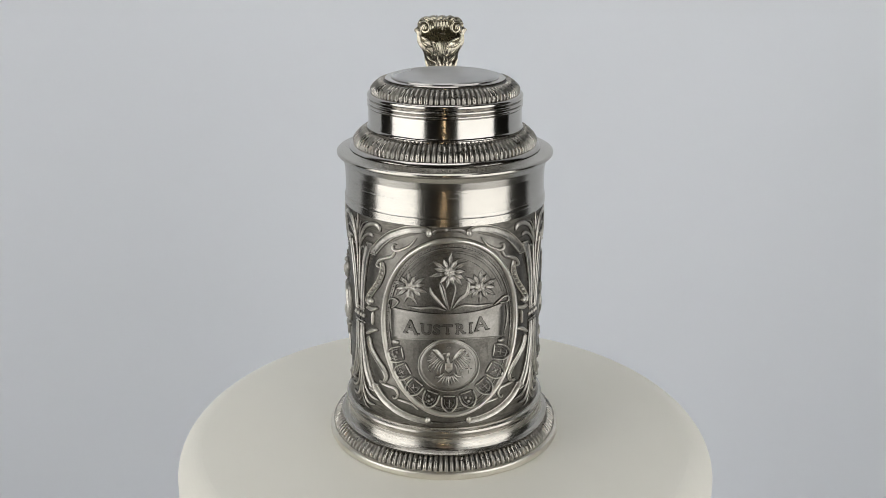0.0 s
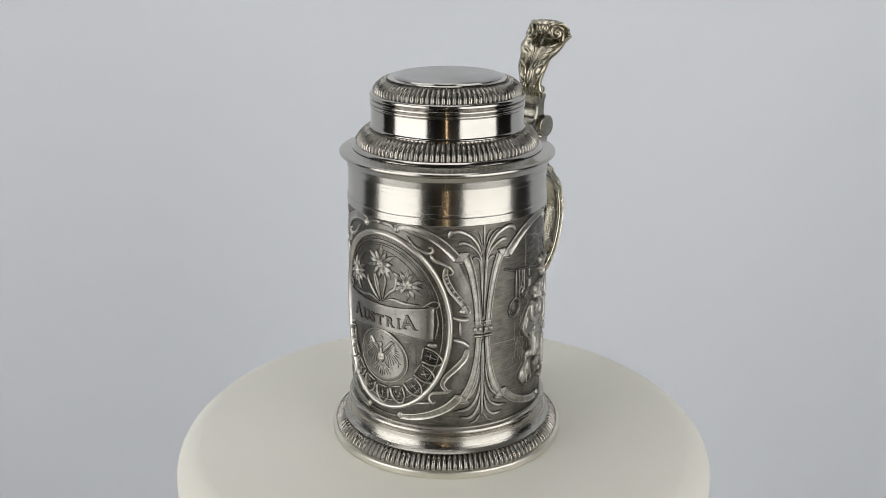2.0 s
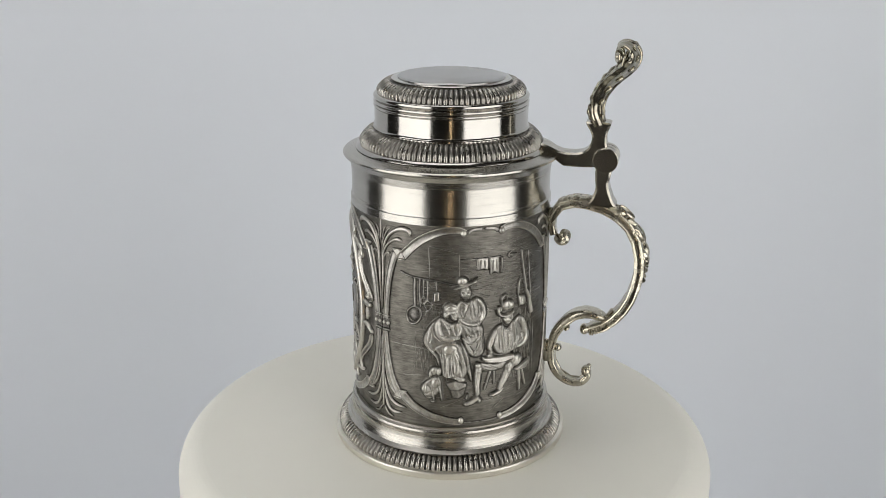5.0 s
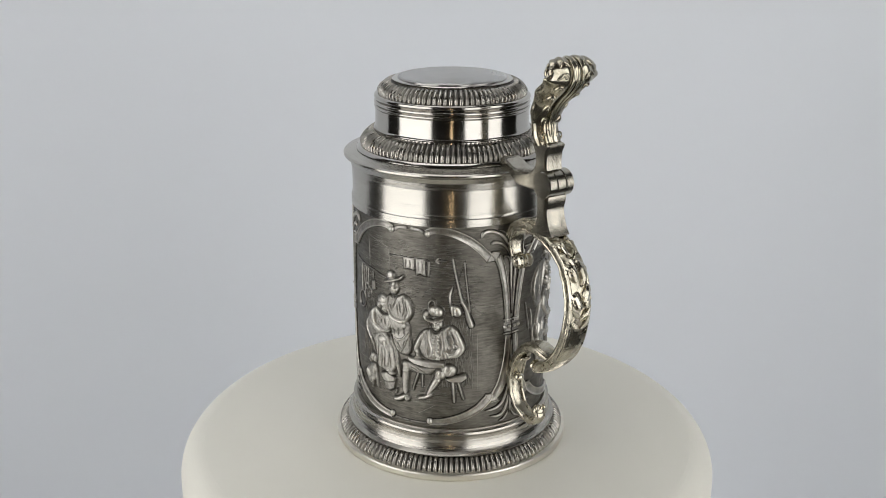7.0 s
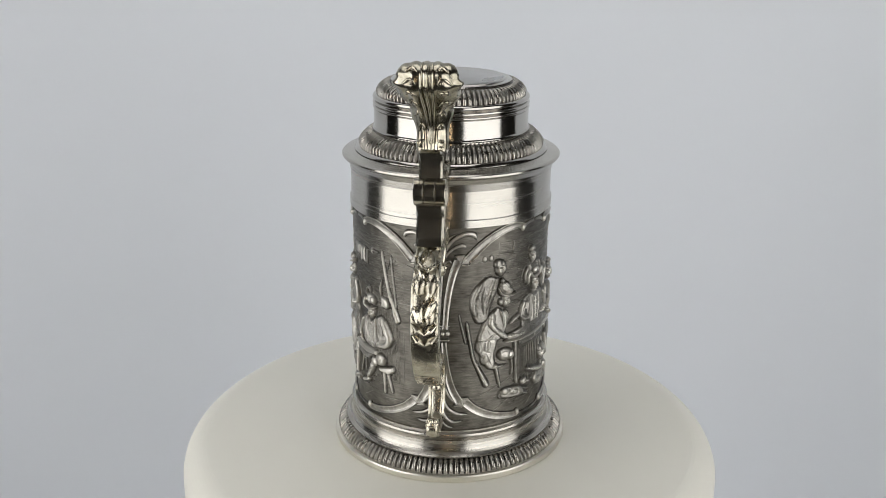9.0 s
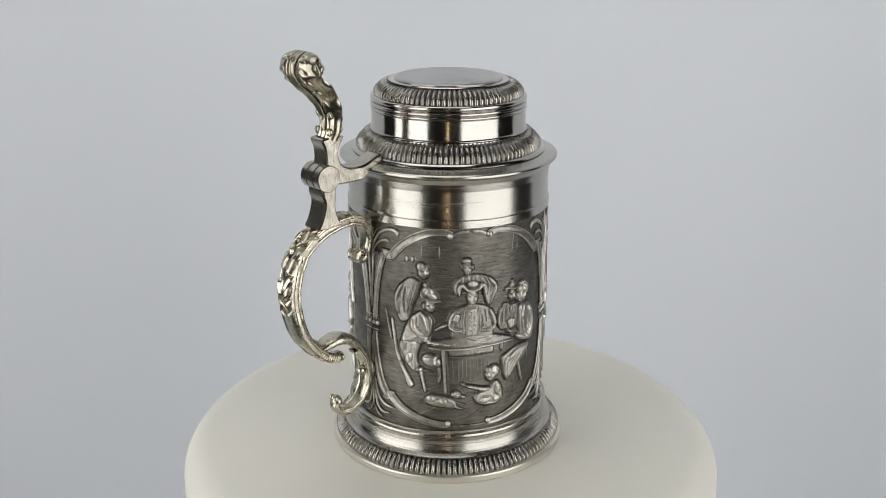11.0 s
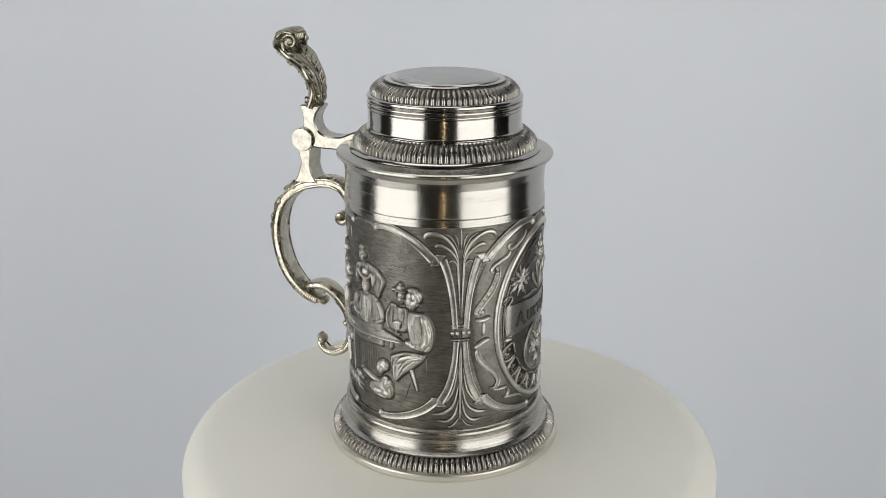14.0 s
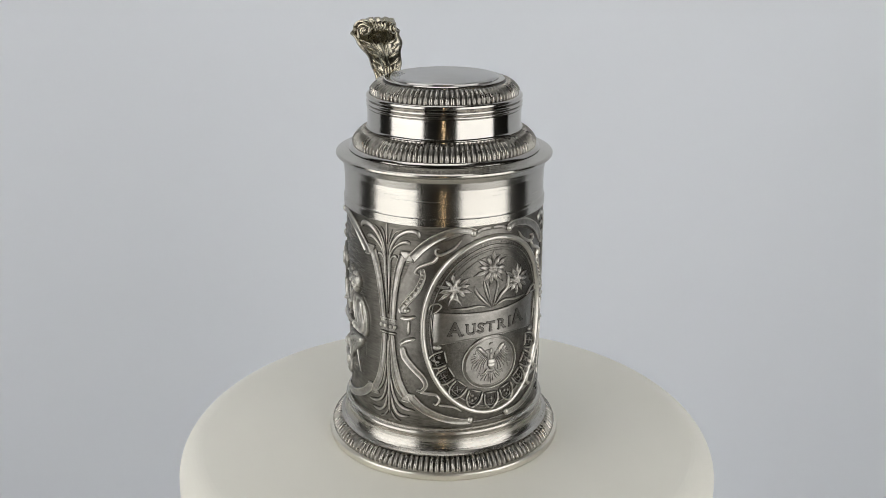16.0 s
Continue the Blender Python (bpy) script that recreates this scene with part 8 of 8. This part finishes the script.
def build_handle():
    c = Cast()
    c.sweep(LOOP, [3.0, 3.2, 3.4, 3.6, 3.6, 3.6, 3.8, 4.2, 4.4, 4.4, 4.2, 4.0, 4.0, 4.4, 4.6, 4.6, 4.4, 4.0, 2.2],
            [6, 7, 8, 8.5, 9, 9.5, 9.5, 9.5, 9.5, 9.5, 9.6, 10, 10.2, 10.2, 10, 9.4, 8.6, 7.6, 6], 4.0)
    handle = c.done("handle", HANDLE, stein, "cast scrolling handle with a warm silver tone")
    # raised edges along the loop
    for side in (-1, 1):
        c = Cast()
        for lift in (1.5, -1.3):
            pts = []
            for i in range(60):
                r, z, nr, nz, _ = at(LOOP, 0.1 + 0.84 * i / 59)
                pts.append((r + nr * lift, side * (4.1 + 0.4 * (i > 25)), z + nz * lift))
            c.tube(pts, (0.75, 0.75))
        c.done("edge_bead", HANDLE, handle)
    # acanthus leaf along the outside: slanting leaflets, a swollen rib and a pointed tip
    c = Cast()
    for i in range(4):
        s = 0.39 + 0.062 * i
        grow = 0.85 + 0.4 * math.sin(math.pi * (i + 0.5) / 6) + 0.12 * math.sin(5 * i)
        for side in (-1, 1):
            pts = []
            for k in range(7):
                q = k / 6
                r, z, nr, nz, _ = at(LOOP, s - 0.055 * q + 0.012 * math.sin(3 * i + side))
                lift = 1.3 + 1.3 * grow * math.sin(math.pi * (0.2 + 0.7 * q)) - 0.6 * q
                pts.append((r + nr * lift, side * (0.4 + 3.9 * q), z + nz * lift))
            c.tube(pts, (1.1 * grow, 1.25 * grow))
    for s, size in ((0.38, 0.9), (0.47, 1.2), (0.555, 1.05)):
        r, z, nr, nz, ang = at(LOOP, s)
        for side in (-1, 1):
            c.blob((r + nr * 1.7, side * 2.0, z + nz * 1.7), 4.4 * size, 2.1 * size, 1.7 * size, ang + 14)
            c.blob((r + nr * 1.5, side * 4.2, z + nz * 1.5), 1.8, 1.0, 1.1 * size, ang + 35)
    for side in (-1, 1):
        eye = []
        for k in range(13):
            r, z, nr, nz, _ = at(LOOP, 0.405 + 0.03 * math.cos(math.pi * k / 12))
            eye.append((r + nr * 3.6, side * (0.3 + 2.2 * math.sin(math.pi * k / 12)), z + nz * 3.6))
        c.tube(eye, (0.7, 0.7))
    for s in (0.61, 0.645):
        r, z, nr, nz, ang = at(LOOP, s)
        for side in (-1, 1):
            c.tube([(r + nr * 2.3, side * 0.2, z + nz * 2.3 - 1.2), (r + nr * 2.6, side * 2.4, z + nz * 2.6 + 0.8), (r + nr * 2.3, side * 4.8, z + nz * 2.3 + 3.2)], (1.5, 1.0))
    c.done("acanthus_leaf", HANDLE, handle, "knobbly acanthus leaf on the outside")
    # bumps on the shoulder
    c = Cast()
    for i in range(8):
        r, z, nr, nz, ang = at(LOOP, 0.17 + 0.02 * i)
        c.blob((r + nr * 1.7, 0, z + nz * 1.7), 1.7, 3.6, 0.9 + 0.2 * (i % 2), ang)
    c.done("shoulder_leaf", HANDLE, handle)
    # upper volute at the wall
    c = Cast()
    spiral = [(49.2 + (4.4 - 0.0078 * a) * math.cos(radians(a)) - 0.2, 0, 94.2 + (4.4 - 0.0078 * a) * math.sin(radians(a))) for a in range(170, 560, 18)]
    for t in (-2.2, 0, 2.2):
        c.tube([(p[0], t, p[2]) for p in spiral], (1.4, 1.5))
    c.blob((49.0, 0, 94.2), 1.9, 4.6, 1.9)
    c.done("upper_volute", HANDLE, handle, "rolled volute near the wall")
    # ribs on the lower outside
    c = Cast()
    for i in range(14):
        r, z, nr, nz, ang = at(LOOP, 0.80 + 0.0125 * i)
        c.tube([(r + nr * 2.2, -3.6 + 7.2 * k / 4, z + nz * 2.2) for k in range(5)], (0.42, 0.42), 6)
        for side in (-1, 1):
            c.tube([(r - nr * (1.5 - 0.9 * k), side * 4.55, z - nz * (1.5 - 0.9 * k)) for k in range(5)], (0.45, 0.45), 6)
    c.blob((59.8, 0, 52.4), 1.9, 3.6, 2.3, 20)
    c.blob((70.3, 0, 60.6), 0.9, 3.2, 2.6, -25)
    c.done("ribbed_end", HANDLE, handle, "ribbed curl at the handle's end")
    # lower scroll that runs back to the wall
    c = Cast()
    c.sweep(SCROLL, [2.4, 3.6, 4.2, 4.2, 4.0, 3.8, 3.6, 3.4, 3.2, 3.2, 3.2, 3.0, 2.6], [6, 8.5, 9, 8.6, 7.6, 6.6, 6.0, 5.6, 5.4, 5.2, 5.0, 5.0, 4.8], 3.0)
    for side in (-1, 1):
        pts = []
        for i in range(40):
            r, z, nr, nz, _ = at(SCROLL, 0.12 + 0.8 * i / 39)
            pts.append((r + nr * 1.0, side * (3.7 - 1.5 * i / 39), z + nz * 1.0))
        c.tube(pts, (0.7, 0.6))
    c.blob((61.6, 0, 32.6), 2.3, 3.1, 2.6)
    for t in (-1.6, 0, 1.6):
        c.blob((62.6, t, 34.2), 1.1, 0.9, 1.2)
    c.blob((48.6, 0, 42.6), 1.9, 2.2, 1.7)
    c.blob((52.4, 0, 52.2), 1.6, 2.8, 0.9, 40)
    c.blob((43.6, 0, 40.6), 2.6, 2.4, 5.5)
    c.done("lower_scroll", HANDLE, handle, "thin lower scroll with a beaded tip")
    # upper link to the wall
    c = Cast()
    c.blob((43.6, 0, 101), 2.4, 3.2, 5.6)
    c.done("wall_lug", HANDLE, handle)
    # hinge post
    c = Cast()
    c.prism([(70.0, 109.0), (69.0, 112.2), (67.6, 116), (67.0, 119.5), (67.8, 122.4), (67.4, 125.5), (62.0, 125.5), (61.6, 121), (61.9, 117), (60.6, 112.6), (59.0, 109.5)], 10.2, 0.8)
    post = c.done("hinge_post", HANDLE_FLAT, stein, "filed post that carries the lid hinge")
    c = Cast()
    disc_pts = [(65.4 + 5.2 * math.cos(2 * math.pi * k / 40), 129.2 + 5.2 * math.sin(2 * math.pi * k / 40)) for k in range(40)]
    for lo, hi in ((-5.9, -2.2), (-2.1, 2.1), (2.2, 5.9)):
        c.prism(disc_pts, hi - lo, 0.3, (lo + hi) / 2)
    c.done("hinge_barrel", HANDLE_FLAT, post, "round five-knuckle hinge barrel", 30)


def build_thumb():
    c = Cast()
    c.prism([(66.2, 131), (65.3, 136), (65.6, 140.5), (66.5, 142.6), (66.0, 144.4), (57.4, 144.6), (57.2, 143), (58.6, 140.8), (59.4, 138), (58.6, 134.6), (56.6, 132.4), (53.0, 131.4),
             (47, 131.6), (41.6, 133.9), (38.4, 134.4), (38.4, 131.2), (42.5, 129.8), (47.3, 126.2), (50, 125.6), (58.2, 125.6), (62, 126.5)], 8.6, 0.7)
    lever = c.done("thumb_lever", HANDLE_FLAT, lid, "filed hinge lever joined to the lid")
    path = [(61.8, 143.4), (60.5, 148.5), (61.2, 153.6), (63.8, 158.4), (67.6, 162.5), (71.9, 166.0), (74.7, 169.3), (75.0, 172.5), (73.1, 174.9), (70.3, 175.7), (68.2, 174.6)]
    widths = [10.8, 11.6, 13.2, 16.4, 20.4, 23.6, 24.2, 22.8, 20.4, 17.2, 12.0]
    line = spline(path, 6)
    count = len(line)

    def leaf(s, q, lift):
        """A point of the leaf: s up it, q across it (-1 to 1), lifted to the lid's side (+) or the back (-)."""
        f = min(s, 0.9999) * (count - 1)
        k = int(f)
        p, n = line[k], line[min(k + 1, count - 1)]
        a, b = line[max(0, k - 1)], line[min(count - 1, k + 2)]
        le = math.hypot(b[0] - a[0], b[1] - a[1]) or 1
        nr, nz = -(b[1] - a[1]) / le, (b[0] - a[0]) / le
        g = s * (len(widths) - 1)
        m = min(int(g), len(widths) - 2)
        w = (widths[m] + (widths[m + 1] - widths[m]) * (g - m)) / 2
        w *= 1 + 0.05 * math.sin(s * 34) * min(1, abs(q) * 1.5) * (s < 0.75)
        cup = 2.6 * math.sin(math.pi * min(1, s * 1.15)) * q * q
        d = lift + cup
        return (p[0] + (n[0] - p[0]) * (f - k) + nr * d, q * w, p[1] + (n[1] - p[1]) * (f - k) + nz * d)

    c = Cast()
    rows, cols, verts, faces = 56, 23, [], []
    for side in (1, -1):
        for i in range(rows):
            s = i / (rows - 1)
            for j in range(cols):
                q = -1 + 2 * j / (cols - 1)
                th = (2.6 - 1.4 * s) * (1 - 0.75 * abs(q) ** 4)
                ridge = 0.35 * math.cos(q * 14 + 0.8 * math.sin(9 * s)) * (1 - abs(q) ** 3)
                verts.append(leaf(s, q, side * (th + ridge)))
    half = rows * cols
    for i in range(rows - 1):
        for j in range(cols - 1):
            a = i * cols + j
            faces.append((a, a + 1, a + cols + 1, a + cols))
            faces.append((half + a, half + a + cols, half + a + cols + 1, half + a + 1))
    rim = [j for j in range(cols)] + [i * cols + cols - 1 for i in range(1, rows)] + [(rows - 1) * cols + j for j in range(cols - 2, -1, -1)] + [i * cols for i in range(rows - 2, 0, -1)]
    for k in range(len(rim)):
        a, b = rim[k], rim[(k + 1) % len(rim)]
        faces.append((a, a + half, b + half, b))
    c.add(verts, faces)
    # back: three upright ridges, hooked fronds and two eyes at the foot
    for q in (-0.17, 0.0, 0.17):
        c.tube([leaf(0.05 + 0.83 * k / 30, q * (0.8 + 0.3 * k / 30), -(2.9 - 1.5 * k / 30)) for k in range(31)], (0.7, 0.55))
    for side in (-1, 1):
        for m in range(6):
            s0 = 0.16 + 0.115 * m
            c.tube([leaf(s0 + 0.055 * math.sin(a * 0.5), side * (0.30 + 0.40 * k / 9), -(2.5 - 1.6 * s0) - 0.1) for k, a in enumerate(x * 0.7 for x in range(10))], (0.6, 0.75))
            r, t, z = leaf(s0 + 0.02, side * 0.44, -(2.2 - 1.5 * s0))
            c.blob((r, t, z), 0.8, 0.9, 0.9)
        r, t, z = leaf(0.05, side * 0.62, -2.6)
        c.tube([(r, t + 1.3 * math.cos(a * 0.6), z + 1.3 * math.sin(a * 0.6)) for a in range(12)], (0.45, 0.45))
    # front: a fan of veins, fronds along the edges
    for q in (-0.75, -0.45, -0.2, 0.0, 0.2, 0.45, 0.75):
        c.tube([leaf(0.22 + 0.5 * k / 14, q * (0.15 + 0.85 * k / 14), 2.0 - 1.1 * k / 14) for k in range(15)], (0.75, 0.4))
    for side in (-1, 1):
        for m in range(7):
            s0 = 0.05 + 0.062 * m
            c.tube([leaf(s0 + 0.05 * (k / 6) ** 2, side * (0.25 + 0.6 * k / 6), 2.3 - 1.3 * s0 + 0.4 * math.sin(k / 2) - 0.5 * k / 6) for k in range(7)], (0.6, 0.8))
        r, t, z = leaf(0.10, side * 0.4, 2.6)
        c.blob((r, t, z), 1.2, 1.5, 1.6)
        # corner volute, turned outwards
        mid = Vector((70.0, side * 6.6, 171.6))
        ex, ez = Vector((0.5, side * 0.86, 0.0)), Vector((0.0, 0.0, 1.0))
        out = Vector((-0.86, side * 0.5, 0.0))
        c.tube([tuple(mid + ex * ((3.4 - 0.0052 * a) * math.cos(radians(a))) + ez * ((3.4 - 0.0052 * a) * math.sin(radians(a))) + out * (0.9 + 0.0022 * a)) for a in range(20, 600, 18)], (0.95, 0.65))
        c.blob(tuple(mid + out * 2.0), 1.1, 1.2, 1.1)
        c.tube([tuple(mid + ex * 2.8 + ez * z + out * (0.4 - 0.25 * z)) for z in (1.5, -0.5, -2.5, -4.5, -6.5)], (0.9, 0.5))
    for t in (-3.4, -1.7, 0, 1.7, 3.4):
        c.tube([(72.6, t, 174.8), (70.4, t * 0.95, 175.9), (68.2, t * 0.9, 175.0), (67.6, t * 0.8, 172.8), (68.4, t * 0.7, 170.8)], (0.9, 0.7))
    c.done("thumb_rest", DARK_REFLECTING, lever, "leaf-shaped thumb rest with curled volutes", 60)


build_handle()
build_thumb()


# ---- what moves: the disc turns and carries the stein ----
def motions():
    steps = [0.5 * i for i in range(33)]
    for thing, off in ((stein, STEIN_OFF), (disc, DISC_OFF)):
        rows = []
        for t in steps:
            turn = Matrix.Rotation(radians(-SPIN * t), 4, "Z")
            rows.append((t, turn @ Matrix.Translation(off)))
        walk(thing, rows)


motions()
